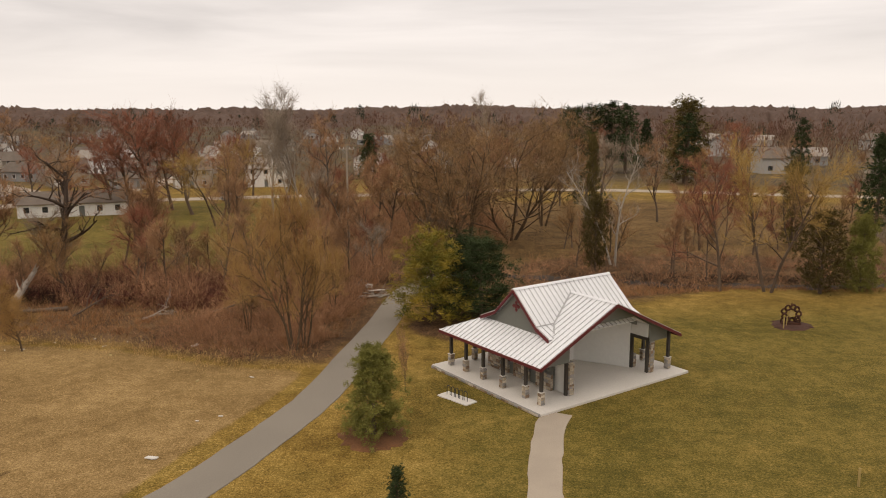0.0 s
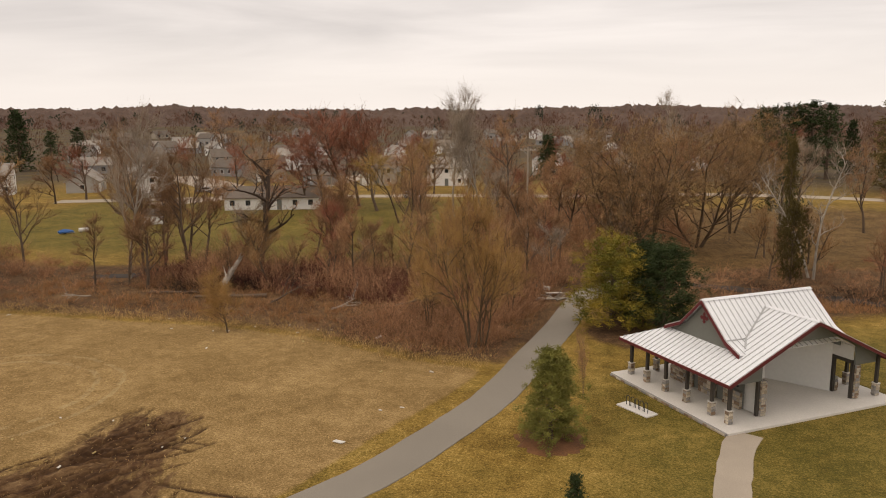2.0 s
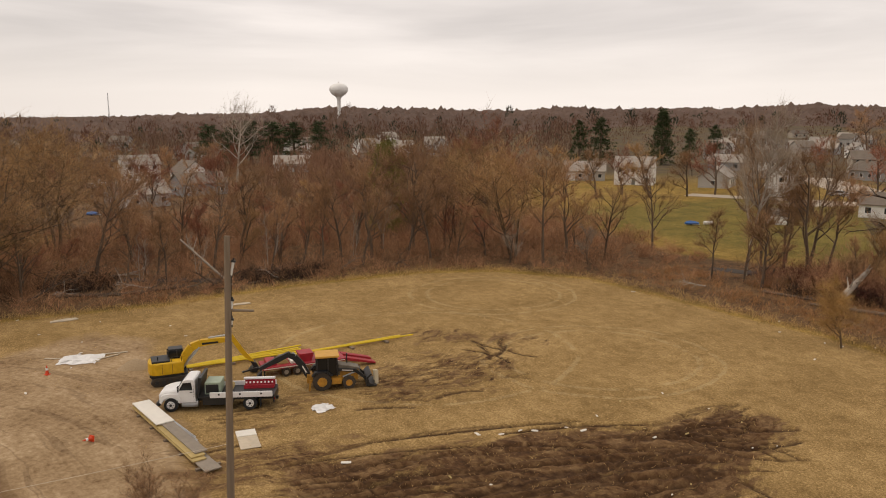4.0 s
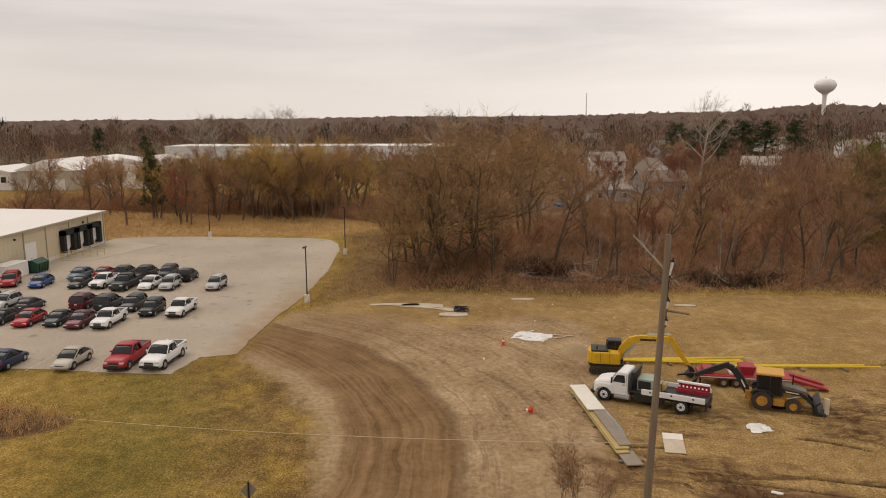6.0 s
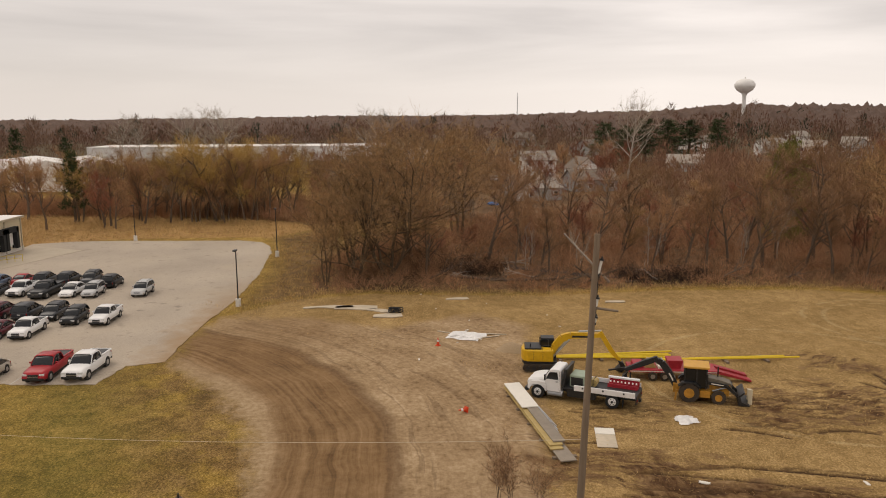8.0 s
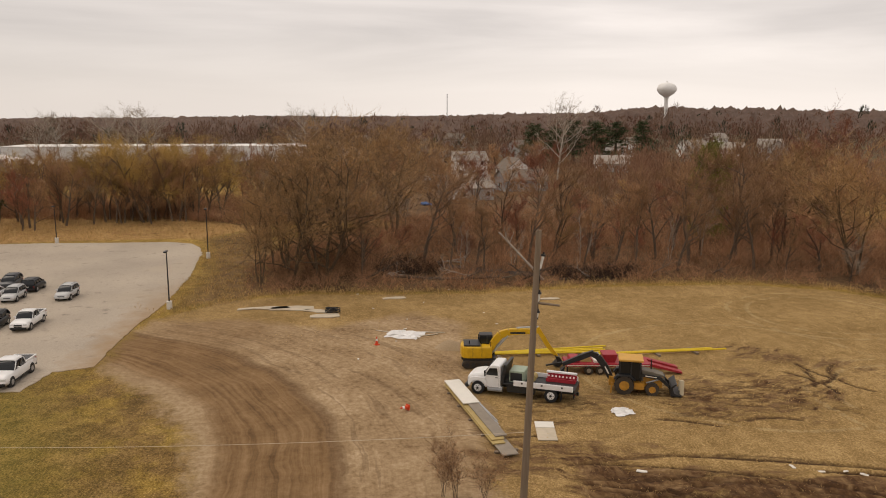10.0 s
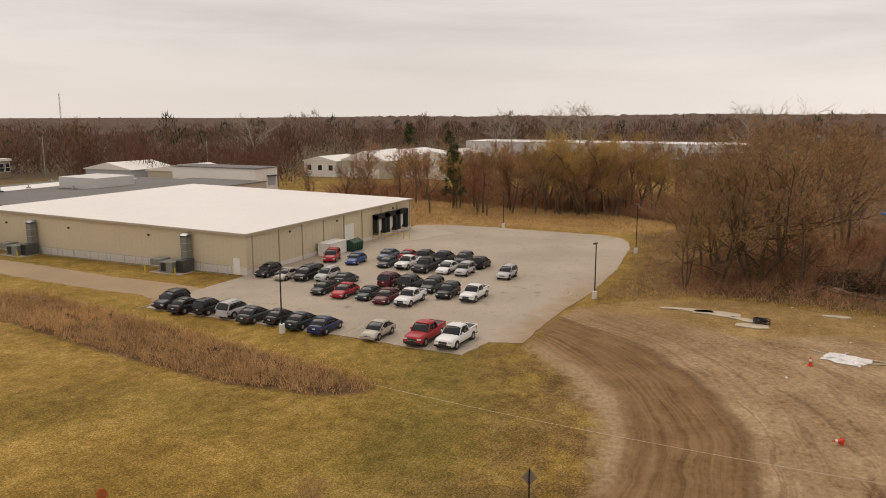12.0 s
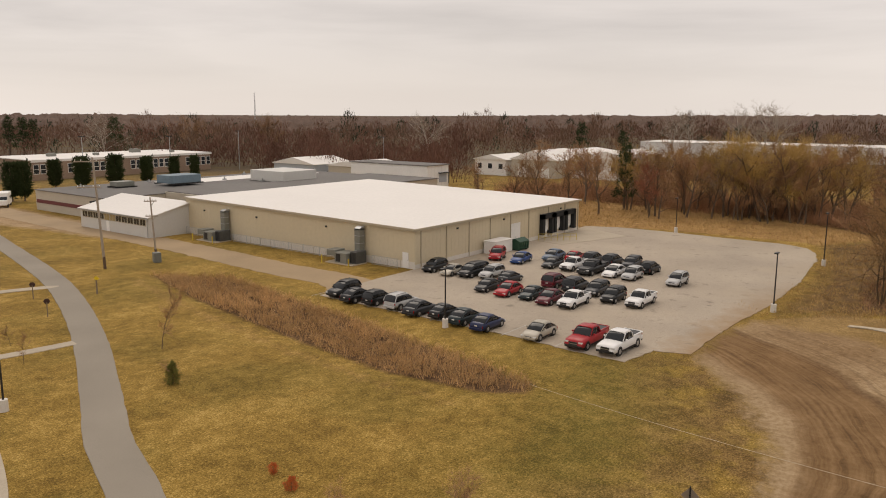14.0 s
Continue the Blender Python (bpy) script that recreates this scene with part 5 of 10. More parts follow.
for row in [(-75.1, 159.9, 20.5, 1.3), (-67.8, 154.5, 21.3, 1.3), (-59.5, 153, 20.4, 1.1), (-66.6, 160.2, 21, 1.15), (-75.8, 152.4, 16.5, 1), (27.6, 88.4, 15.5, 0.8), (68.4, 218.2, 17.7, 1.3), (-113.6, 74.1, 20.6, 1), (-140.6, 21.3, 14.5, 1.2)]:
    plant("red", *row)
for row in [(32.8, 88.0, 17.6, 0.75), (-48.7, 137.4, 15.4, 1), (-166.1, -45.2, 16, 1.1), (-166, -41.5, 14.2, 1), (-173, -29.9, 15.7, 1), (-150, -40.5, 15.8, 1.1), (-148.9, -44.3, 13.5, 1), (-153.6, -26.9, 13.1, 1)]:
    plant("yellow", *row)
for row in [(-39.3, 141.5, 25.4, 0.8), (-32.9, 141.7, 23.9, 0.8), (-35.2, 138, 21.3, 0.8), (-0.2, 216.2, 26.3, 0.8), (-64.7, 80.2, 21.4, 0.7), (-105.9, 49, 9.2, 0.9)]:
    plant("pale", *row)
for row in [(-15.8, 63.5, 15, 0.72), (-15.0, 64.3, 11, 0.72), (-14.6, 75, 7.6, 0.5), (-21.3, 68.5, 8.1, 0.6)]:
    plant("bush", *row)
for row in [(-39.3, 61.9, 6.2, 0.85)]:
    plant("broom", *row)
for row in [(-153.6, -48.4, 15.5, 1.0), (-156.3, -44.6, 16.5, 1.1), (-154.6, -40.6, 15.0, 1.0), (-156.5, -35.8, 16.0, 1.1)]:
    plant("yellow", *row)
for row in [(-153.9, -30.0, 15.0, 0.9), (-165.6, -74.9, 14.0, 1.0), (-170.8, -86.4, 13.0, 1.0), (-163.7, -65.3, 14.5, 1.0), (-176.3, -105.5, 13.0, 1.0), (-174.1, -96.1, 12.0, 1.0)]:
    plant("bare", *row)
for row in [(-36.6, 237.5, 13.8, 1.5), (56.1, 282.8, 17.6, 1), (64, 129.1, 16.5, 1), (-3.3, 35.1, 3.1, 1.2), (-229.6, 229.9, 21.9, 1.2), (-145.6, 66.6, 11.9, 1.2)]:
    plant("spruce", *row)
for row in [(-5.7, 112.8, 18.3, 1.1), (-2.4, 115.4, 19.9, 1.1), (4.6, 123.7, 20.7, 1.1), (-95.1, -8.8, 17.4, 1.05), (-95.1, -5, 18.8, 1.1), (-103.2, -1.7, 19.6, 1.1)]:
    plant("oldwillow", *row)
for row in [(10.6, 139.8, 20.2, 1), (-89.4, 61.5, 16.4, 1), (-108.7, 63.9, 17.2, 1.2), (-124.7, 5, 19.5, 1.4), (-91.5, -12.1, 12.2, 0.8)]:
    plant("willow", *row)
for row in [(18.8, 143.8, 17.3, 0.8), (27.3, 256.6, 21.9, 1.7), (36.3, 269, 22.9, 1.7), (42, 269.1, 23.8, 1.6), (45.6, 261.7, 22.8, 1.2), (55.8, 221.2, 19.6, 1.3), (82.6, 210.6, 18.5, 1), (-230.3, 188.2, 17.7, 1.3), (-223.8, 193, 18.7, 1.5), (-221.1, 236.2, 14.3, 1.4), (-213.6, 241.7, 15.7, 1.4), (-220.7, -101.8, 14.3, 1), (-297.4, -155.7, 15.5, 1.3), (-318.3, 72.2, 16.1, 2.3), (-317.3, 80.1, 15.0, 2.2), (-317.3, 88.1, 17.6, 2.3), (-316.8, 97.1, 17.2, 2.4), (-323.5, 108.4, 17, 2.3), (-334.3, 124, 17.3, 1.9), (-149.3, -67.9, 13.6, 0.9), (-158.1, -366.2, 17.4, 1.2)]:
    plant("tallpine", *row)
for row in [(15.6, 111, 17.2, 0.42), (56.6, 226, 24, 1.5), (47.5, 121, 13, 0.9)]:
    plant("oldpine", *row)
for row in [(-162.1, -361.5, 16.7, 1.4), (-165.4, -357.9, 15.7, 1.2), (-177.4, -311.6, 17, 1.4)]:
    plant("tallpine", *row)
for row in [(14.7, 99.2, 9.9, 0.6), (38.4, 87.5, 9.5, 1)]:
    plant("cedar", *row)
for row in [(17.7, 103.1, 17.3, 1), (-99.7, 29.3, 8, 0.8), (-99.9, 13.1, 6.6, 0.8), (-102.7, 42.8, 6.5, 0.7), (-99.1, 19.7, 6, 0.7)]:
    plant("birch", *row)
for row in [(43.5, 89.2, 8.8, 0.8), (-6.1, 45.8, 6, 1.12), (-121.1, 56.9, 15.5, 0.8), (-31.3, -49.4, 1.75, 0.95)]:
    plant("pine", *row)
for row in [(24.1, 96.1, 7.5, 0.8), (27.3, 92.9, 8.9, 0.8), (26.6, 99.7, 5.9, 0.8), (-60.2, 86.2, 16.3, 1), (-58.6, 87.4, 12.9, 1), (-65.4, 74.9, 9, 1), (-44.6, 100.8, 9.6, 1), (-47.7, 98.4, 10.4, 1), (-106.1, 48.8, 10.8, 1), (-82.6, 61.9, 15.5, 1), (-99.2, 11.5, 9.3, 1), (-95.6, 15.5, 9, 1.2), (-98.3, 29.1, 10.1, 0.8), (-98.9, 33.6, 11.5, 1), (-97.1, 35.9, 11.6, 1)]:
    plant("slim", *row)
for row in [(-4.5, 73.8, 9.0, 1.38)]:
    plant("goldpine", *row)
for row in [(0.3, 75.3, 8.4, 1.5), (-1.9, 79.1, 7.9, 1.45)]:
    plant("darkpine", *row)
for row in [(-330.3, -129.7, 21.3, 1), (-329.8, -120.5, 20.6, 1), (-328.5, -98.4, 23.1, 1), (-328, -90.4, 24.2, 1), (-327.6, -83.6, 23.7, 1), (-324, -23.4, 23.6, 1.2), (-155.9, -281.3, 19, 1.2), (-235.5, -188.7, 19.4, 1.2), (-236.9, 61, 26.5, 0.8)]:
    plant("broadpale", *row)
for row in [(-149.8, 119.4, 13.1, 1.2), (-144.2, 123.6, 12.2, 1.2), (-139.5, 136.5, 13.7, 1.3), (-136.9, 146.2, 11.9, 1.2), (-125.2, 155.6, 12.7, 1.2), (-122.1, 165.9, 12.3, 1.2), (-88.8, 156.5, 13.3, 1.2)]:
    plant("light", *row)
for row in [(-148.2, 135.3, 12.4, 1.3), (-136.2, 155.4, 13.4, 1.3), (-96.5, 159.1, 14, 1.2)]:
    plant("lightred", *row)
for row in [(-35.7, -57.7, 6, 0.9), (-28.2, -68.7, 2.1, 1), (-26.6, -62.7, 3, 0.7)]:
    plant("sapling", *row)
for row in [(-77.2, -179.8, 8.8, 0.9), (-79.4, -178.8, 8.8, 0.9), (-97.3, -201.4, 7.4, 1.1), (-101.8, -196.1, 8.3, 1.2), (-110.4, -195.3, 8.5, 1.2), (-119.3, -194.8, 7.6, 1.1), (-130.2, -198.4, 7, 1.1), (-136.1, -197.1, 7.1, 0.9)]:
    plant("column", *row)


# ---- the lesser trees of the creekside woods, the lot's edge and the streets ----
def wood_patch(kinds, count, outline, low, high, seed):
    rng = np.random.default_rng(seed)
    a = np.array(outline)
    got = 0
    while got < count:
        c = rng.uniform(a.min(0), a.max(0))
        if outline_distance(c[:1], c[1:], outline)[0] > 0:
            plant(kinds[int(rng.integers(len(kinds)))], float(c[0]), float(c[1]), float(rng.uniform(low, high)), float(rng.uniform(0.8, 1.25)))
            got += 1


wood_patch(["light", "light", "lightred"], 58, [(-76, 66), (-90, 56), (-97, 40), (-96, 10), (-98, -6), (-114, -10), (-150, 10), (-150, 90), (-95, 88)], 4, 8.5, 61)
wood_patch(["light", "light", "slim"], 44, [(-62, 74), (-40, 80), (-16, 78), (-12, 104), (-34, 96), (-62, 92)], 4, 10, 62)
wood_patch(["slim", "light"], 14, [(-75, 82), (-60, 88), (-30, 90), (-14, 104), (-18, 112), (-34, 100), (-75, 96)], 8, 13, 68)
wood_patch(["light", "lightred"], 26, [(-136, -60), (-165, -70), (-170, 0), (-140, -4), (-136, -14), (-142, -32)], 8, 13, 63)
wood_patch(["light", "lightred", "light"], 52, [(-140, 115), (-60, 160), (-20, 130), (60, 120), (110, 150), (80, 270), (-120, 280), (-190, 200)], 8, 16, 64)
wood_patch(["light", "lightred"], 18, [(-155, 0), (-260, -20), (-300, 60), (-230, 140), (-150, 90)], 9, 14, 65)
wood_patch(["light", "slim", "light", "lightred"], 40, [(-38, 112), (-20, 106), (-4, 106), (2, 118), (-2, 150), (-8, 170), (-38, 168)], 6, 13, 70)
wood_patch(["light"], 16, [(4, 98), (60, 94), (64, 120), (6, 124)], 5, 11, 66)
wood_patch(["light", "lightred", "yellow"], 22, [(-160, -90), (-190, -90), (-190, -10), (-165, -10)], 8, 12.5, 67)
wood_patch(["bare", "yellow", "light"], 14, [(-150, -86), (-158, -86), (-160, -30), (-148, -34)], 10, 14.5, 69)

for row in [(-37.0, 4.6, 3.9, 1.1), (-37.9, 4.0, 3.0, 1.2), (-36.5, 6.0, 3.0, 1.1), (-4.9, 53.4, 5.6, 0.34), (-31.9, -50.3, 1.5, 1.6), (-28.2, -20.7, 3.0, 1.0), (-24.5, -25.0, 2.4, 1.0)]:
    plant("shrubby", *row)

# seedlings that were never planted are taken out
for row in TREES.values():
    for src in row:
        if not src.get("used"):
            for ch in list(src.children):
                bpy.data.objects.remove(ch)
            bpy.data.objects.remove(src)


# ---- brush, reeds and far woods: uncountable growth ----
def scatter(polys, count, rng, margin=0.0):
    pts = []
    for poly in polys:
        a = np.array(poly)
        lo, hi = a.min(0), a.max(0)
        area = 0.5 * abs(np.dot(a[:, 0], np.roll(a[:, 1], 1)) - np.dot(a[:, 1], np.roll(a[:, 0], 1)))
        pts.append((poly, lo, hi, area))
    total = sum(p[3] for p in pts)
    out = []
    for poly, lo, hi, area in pts:
        need = int(count * area / total)
        got = np.zeros((0, 2))
        while len(got) < need:
            c = rng.uniform(lo, hi, (need * 3, 2))
            got = np.concatenate([got, c[outline_distance(c[:, 0], c[:, 1], poly) > margin]])
        out.append(got[:need])
    return np.concatenate(out)


PATH_LINE = smooth_line([(-15.5, 37.3), (-13.3, 43.9), (-11.2, 52.4), (-10.2, 62.6), (-9.3, 72), (-8.9, 80), (-8.2, 87), (-5.8, 93)], 1.5)


def thicket(name, centres, stems, height, spread, width, material, label, seed, category="brush"):
    """Many stems that fan out from each centre, with side shoots."""
    rng = np.random.default_rng(seed)
    # the footpath stays clear
    gap = np.min(np.linalg.norm(centres[:, None, :] - PATH_LINE[None], axis=2), axis=1)
    keep = gap > 2.9 + 0.33 * height
    centres, height = centres[keep], height[keep]
    k = np.repeat(np.arange(len(centres)), max(4, int(stems * 0.64)))
    h = height[k] * rng.uniform(0.45, 1.1, len(k))
    base = np.zeros((len(k), 3))
    base[:, :2] = centres[k] + rng.normal(size=(len(k), 2)) * 0.3 * spread
    base[:, 2] = hill(base[:, 0], base[:, 1]) - 0.05
    d = np.concatenate([rng.normal(size=(len(k), 2)) * 0.42 * spread, np.ones((len(k), 1))], 1)
    d *= h[:, None]
    d *= 0.8
    verts, faces, total = [], [], 0
    for root, way, w in [(base, d, width * rng.uniform(0.7, 1.5, len(k)))] + [(base + d * rng.uniform(lo, 0.95, (len(k), 1)), d * 0.28 + rng.normal(size=d.shape) * h[:, None] * 0.24, width * 0.7) for lo in (0.2, 0.5)]:
        v, f = slivers(root, way, w, rng)
        verts.append(v)
        faces.append(f + total)
        total += len(v)
    ob = soup(name, np.concatenate(verts), np.concatenate(faces), material)
    return tagged(ob, label, category, kind="stuff")


M["brush"] = mat("red_brown_brush", (0.375, 0.205, 0.112), 0.9, vary=0.55, grain=0.5, patch=0.08, bump=0.0, per_island=0.75, spec=0.1)
# near-black stems for the tangle along the creek
M["brushdark"] = mat("dark_brushwood", (0.055, 0.034, 0.024), 0.9, vary=0.5, grain=0.5, patch=0.08, bump=0.0, per_island=0.8, spec=0.1)
M["brushred"] = mat("dogwood_stems", (0.13, 0.046, 0.036), 0.9, vary=0.3, grain=0.5, patch=0.08, bump=0.0, per_island=0.5, spec=0.1)
M["rustgrass"] = mat("rusty_dead_grass", (0.36, 0.19, 0.085), 0.9, vary=0.35, grain=0.6, patch=0.1, bump=0.0, per_island=0.6, spec=0.1)
M["reed"] = mat("dry_reeds", (0.55, 0.345, 0.16), 0.9, vary=0.32, grain=0.6, patch=0.1, bump=0.0, per_island=0.6, spec=0.1)
M["tuft"] = mat("dry_grass_tufts", (0.47, 0.312, 0.135), 0.9, vary=0.35, grain=0.6, patch=0.1, bump=0.0, per_island=0.7, spec=0.1)
# greyer and flatter than near twigs: some distance haze is in the colour
M["farwood"] = mat("far_bare_woods", (0.178, 0.108, 0.072), 0.95, vary=0.22, grain=0.05, patch=0.012, bump=0.0, per_island=0.1, spec=0.1)
brng = np.random.default_rng(21)
EDGE = [(-12, 61), (-20, 61), (-31.5, 65), (-42, 66), (-56, 65.5), (-73, 65), (-85, 57), (-89.5, 46), (-90, 28), (-87.5, 13), (-88, 4), (-90, -6), (-88, -13),
        (-100, -14), (-114, -11), (-150, 10), (-150, 86), (-110, 88), (-82, 80), (-60, 86), (-32, 88), (-14, 104), (-6, 112), (-5, 96), (-9, 86), (-11, 74)]
BANK = [(-12, 62), (-20, 62), (-31.5, 66), (-42, 67), (-56, 67), (-73, 66), (-73, 76), (-56, 82), (-40, 82), (-26, 84), (-11, 78)]
DEEP = [(-75, 66), (-86, 58), (-90.5, 46), (-91.5, 28), (-89, 13), (-89.5, 4), (-92, -6), (-89, -12), (-100, -14), (-114, -11), (-150, 8), (-160, 60), (-150, 96), (-112, 100), (-90, 88), (-74, 84)]
c = scatter([EDGE], 1500, brng, -0.8)
low = np.where(c[:, 0] > -74, 0.35 + 0.65 * np.clip((outline_distance(c[:, 0], c[:, 1], EDGE) - 5) / 10, 0, 1), 1.0)
thicket("brush", c, 30, (0.7 + 1.5 * brng.uniform(0, 1, len(c)) ** 1.4) * low, 1.6, 0.045, M["brush"], "tangled leafless red-brown brush along the creek", 31)
c = scatter([DEEP], 1300, brng, -2.0)
inner = np.clip(outline_distance(c[:, 0], c[:, 1], DEEP) / 16, 0.0, 1.0)
thicket("brush", c, 46, (1.0 + 3.6 * brng.uniform(0, 1, len(c)) ** 1.5) * (0.55 + 0.75 * inner), 1.5, 0.042, M["brush"], "dense leafless red-brown thicket behind the field", 39)
c = scatter([[(-60, 76), (-40, 78), (-24, 76), (-12, 76), (-10, 92), (-14, 108), (-32, 94), (-60, 92)]], 470, brng)
thicket("brush", c, 44, 1.5 + 4.5 * brng.uniform(0, 1, len(c)) ** 1.8, 1.1, 0.045, M["brush"], "tall leafless red-brown thicket by the path", 41)
c = scatter([BANK], 520, brng)
thicket("tall_grass", c, 26, brng.uniform(0.5, 1.3, len(c)), 1.2, 0.045, M["rustgrass"], "matted rust-coloured dead grass on the bank", 42, "grass")
c = scatter([[(-22, 77), (-34, 76), (-48, 79), (-64, 80), (-62, 90), (-46, 90), (-30, 90), (-18, 86)]], 300, brng)
thicket("brush", c, 40, brng.uniform(1.2, 2.9, len(c)), 1.3, 0.045, M["brushred"], "dark red dogwood thicket by the creek", 32)
c = scatter([[(-30, 63.5), (-21, 61.5), (-12.6, 60.5), (-11.6, 72), (-11.4, 82), (-20, 85), (-28, 80)]], 330, brng)
thicket("brush", c, 52, 0.6 + 2.3 * brng.uniform(0, 1, len(c)) ** 1.5, 1.5, 0.03, M["brush"], "dense leafless brown thicket beside the path", 44)
c = scatter([[(-56, 76), (-49, 77), (-42, 79.5), (-36, 80), (-31, 81), (-33, 87), (-42, 88), (-50, 85)], [(-104, -2), (-98, 0), (-96, 9), (-101, 12), (-106, 6)], [(-96, 24), (-90.5, 25), (-90, 32), (-97, 36)]], 300, brng)
thicket("brush", c, 40, brng.uniform(0.5, 2.0, len(c)), 2.0, 0.06, M["brushdark"], "dark fallen brushwood tangled along the creek", 45)
c = scatter([[(-38, 112), (-20, 108), (-2, 108), (4, 118), (2, 150), (-4, 168), (-38, 166)]], 520, brng)
thicket("brush", c, 44, 1.0 + 5.0 * brng.uniform(0, 1, len(c)) ** 1.7, 1.3, 0.055, M["brush"], "leafless brown thicket on the far side of the creek", 46)
c = scatter([[(12, 91.5), (24, 91.8), (36, 92.4), (62, 93.5), (62, 97), (40, 96), (24, 97), (10, 97)], [(18, 88.5), (27, 89.2), (27, 90), (18, 90)]], 190, brng)
thicket("brush", c, 30, brng.uniform(0.25, 0.9, len(c)), 2.4, 0.05, M["brushdark"], "dark fallen brushwood along the creek", 47)
c = scatter([[(14, 84.2), (22, 86.6), (30, 88.6), (46, 88.6), (62, 90), (62, 91.4), (40, 90.2), (26, 89.6), (12, 88)]], 260, brng)
thicket("tall_grass", c, 22, brng.uniform(0.3, 0.8, len(c)), 1.0, 0.045, M["rustgrass"], "matted rust-coloured dead grass beside the creek", 48, "grass")
c = scatter([[(-92, -9), (-101, -11.5), (-116, -11.5), (-128, -8), (-122, 4), (-96, 2)]], 280, brng)
thicket("brush", c, 44, 0.8 + 3.4 * brng.uniform(0, 1, len(c)) ** 1.7, 1.4, 0.05, M["brush"], "leafless brown thicket under the willows", 49)
c = scatter([BRUSH_B], 300, brng)
thicket("brush", c, 30, 0.5 + 2.2 * brng.uniform(0, 1, len(c)) ** 2, 1.4, 0.045, M["brush"], "low leafless brush along the creek bank", 33)
c = scatter([BRUSH_C], 850, brng)
thicket("brush", c, 42, brng.uniform(1.4, 4.6, len(c)), 1.5, 0.055, M["brush"], "leafless brush at the wood's edge", 34)
c = scatter([[(-149, -27), (-152, -37), (-154.5, -58), (-158, -74), (-166, -88), (-174, -88), (-168, -60), (-162, -28)]], 420, brng)
thicket("brush", c, 44, brng.uniform(0.9, 3.2, len(c)), 1.3, 0.055, M["brush"], "brown leafless brush behind the meadow strip", 51)
c = scatter([REEDS], 1800, brng)
thicket("reeds", c, 12, brng.uniform(0.45, 1.0, len(c)), 0.8, 0.045, M["reed"], "dry reddish-tan cattails in the ditch", 35, "reeds")
c = scatter([MEADOW], 4200, brng)
thicket("tall_grass", c, 9, brng.uniform(0.35, 0.9, len(c)), 0.9, 0.05, M["tuft"], "dry tan unmown grass", 36, "grass")
c = scatter([LOTBANK], 420, brng)
thicket("tall_grass", c, 16, brng.uniform(0.25, 0.8, len(c)), 1.2, 0.05, M["tuft"], "dry tan grass on the bank beside the car park", 43, "grass")
c = scatter([FIELD], 5200, brng)
thicket("grass", c, 5, brng.uniform(0.08, 0.22, len(c)), 1.6, 0.035, M["tuft"], "short dry straw tufts over the field", 37, "grass")
# rim of taller grass between field and brush
rim = smooth_line([(-12.5, 60), (-20, 60), (-31.5, 64), (-42, 65), (-56, 64.5), (-73, 63), (-83.5, 56), (-88, 46), (-88.5, 28), (-86, 13), (-86.5, 4), (-88, -6), (-85, -15), (-80, -20)], 0.35)
rim = np.concatenate([rim + brng.normal(size=rim.shape) * 1.3 for _ in range(4)])
thicket("tall_grass", rim, 8, brng.uniform(0.25, 0.8, len(rim)), 0.8, 0.045, M["tuft"], "tall dry grass along the brush edge", 38, "grass")


def far_woods(name, r0, r1, a0, a1, count, height, material, label, seed, stems=26, keep=None, thick=1.0):
    """Distant leafless woodland: domed crowns of fine upright twigs."""
    rng = np.random.default_rng(seed)
    r = np.sqrt(rng.uniform(r0 * r0, r1 * r1, count))
    a = np.radians(rng.uniform(a0, a1, count))
    p = np.stack([-np.sin(a) * r, np.cos(a) * r], 1)
    if keep is not None:
        p = p[keep(p)]
        r = np.hypot(p[:, 0], p[:, 1])
    n = len(p)
    h = height * (0.62 + 0.62 * rng.uniform(0, 1, n) ** 2.2) * (1 + 0.22 * np.sin(p[:, 0] * 0.043 + 1.3 * np.sin(p[:, 1] * 0.021)) * np.sin(p[:, 1] * 0.037 + 2))
    wide = rng.uniform(0.26, 0.44, n)
    foot = np.concatenate([p, hill(p[:, 0], p[:, 1])[:, None]], 1)
    k = np.repeat(np.arange(n), stems)
    f = rng.uniform(0.0, 1.0, len(k)) ** 0.8
    az = rng.uniform(0, 2 * math.pi, len(k))
    q = np.sqrt(1 - f ** 2.2) * rng.uniform(0.3, 1.0, len(k)) ** 0.5
    u = np.stack([np.cos(az) * q, np.sin(az) * q, f], 1)
    root = foot[k] + np.stack([u[:, 0] * wide[k], u[:, 1] * wide[k], u[:, 2] * 0.82], 1) * h[k][:, None]
    d = u * (0.09, 0.09, 0.0) + rng.normal(size=u.shape) * 0.045
    d[:, 2] += rng.uniform(0.08, 0.22, len(k))
    d *= h[k][:, None]
    out = u * (1.0, 1.0, 0.5) + (0, 0, 0.35) + rng.normal(size=u.shape) * 0.3
    side = np.cross(d, out)
    side /= np.linalg.norm(side, axis=1, keepdims=True) + 1e-9
    w = (thick * (0.00034 * r[k] + 0.05) * rng.uniform(0.6, 1.4, len(k)))[:, None]
    v = np.stack([root - side * w, root + side * w, root + d], 1).reshape(-1, 3)
    faces = np.arange(len(v)).reshape(-1, 3)
    ob = soup(name, v, faces, material)
    return tagged(ob, label, "woods", kind="stuff")


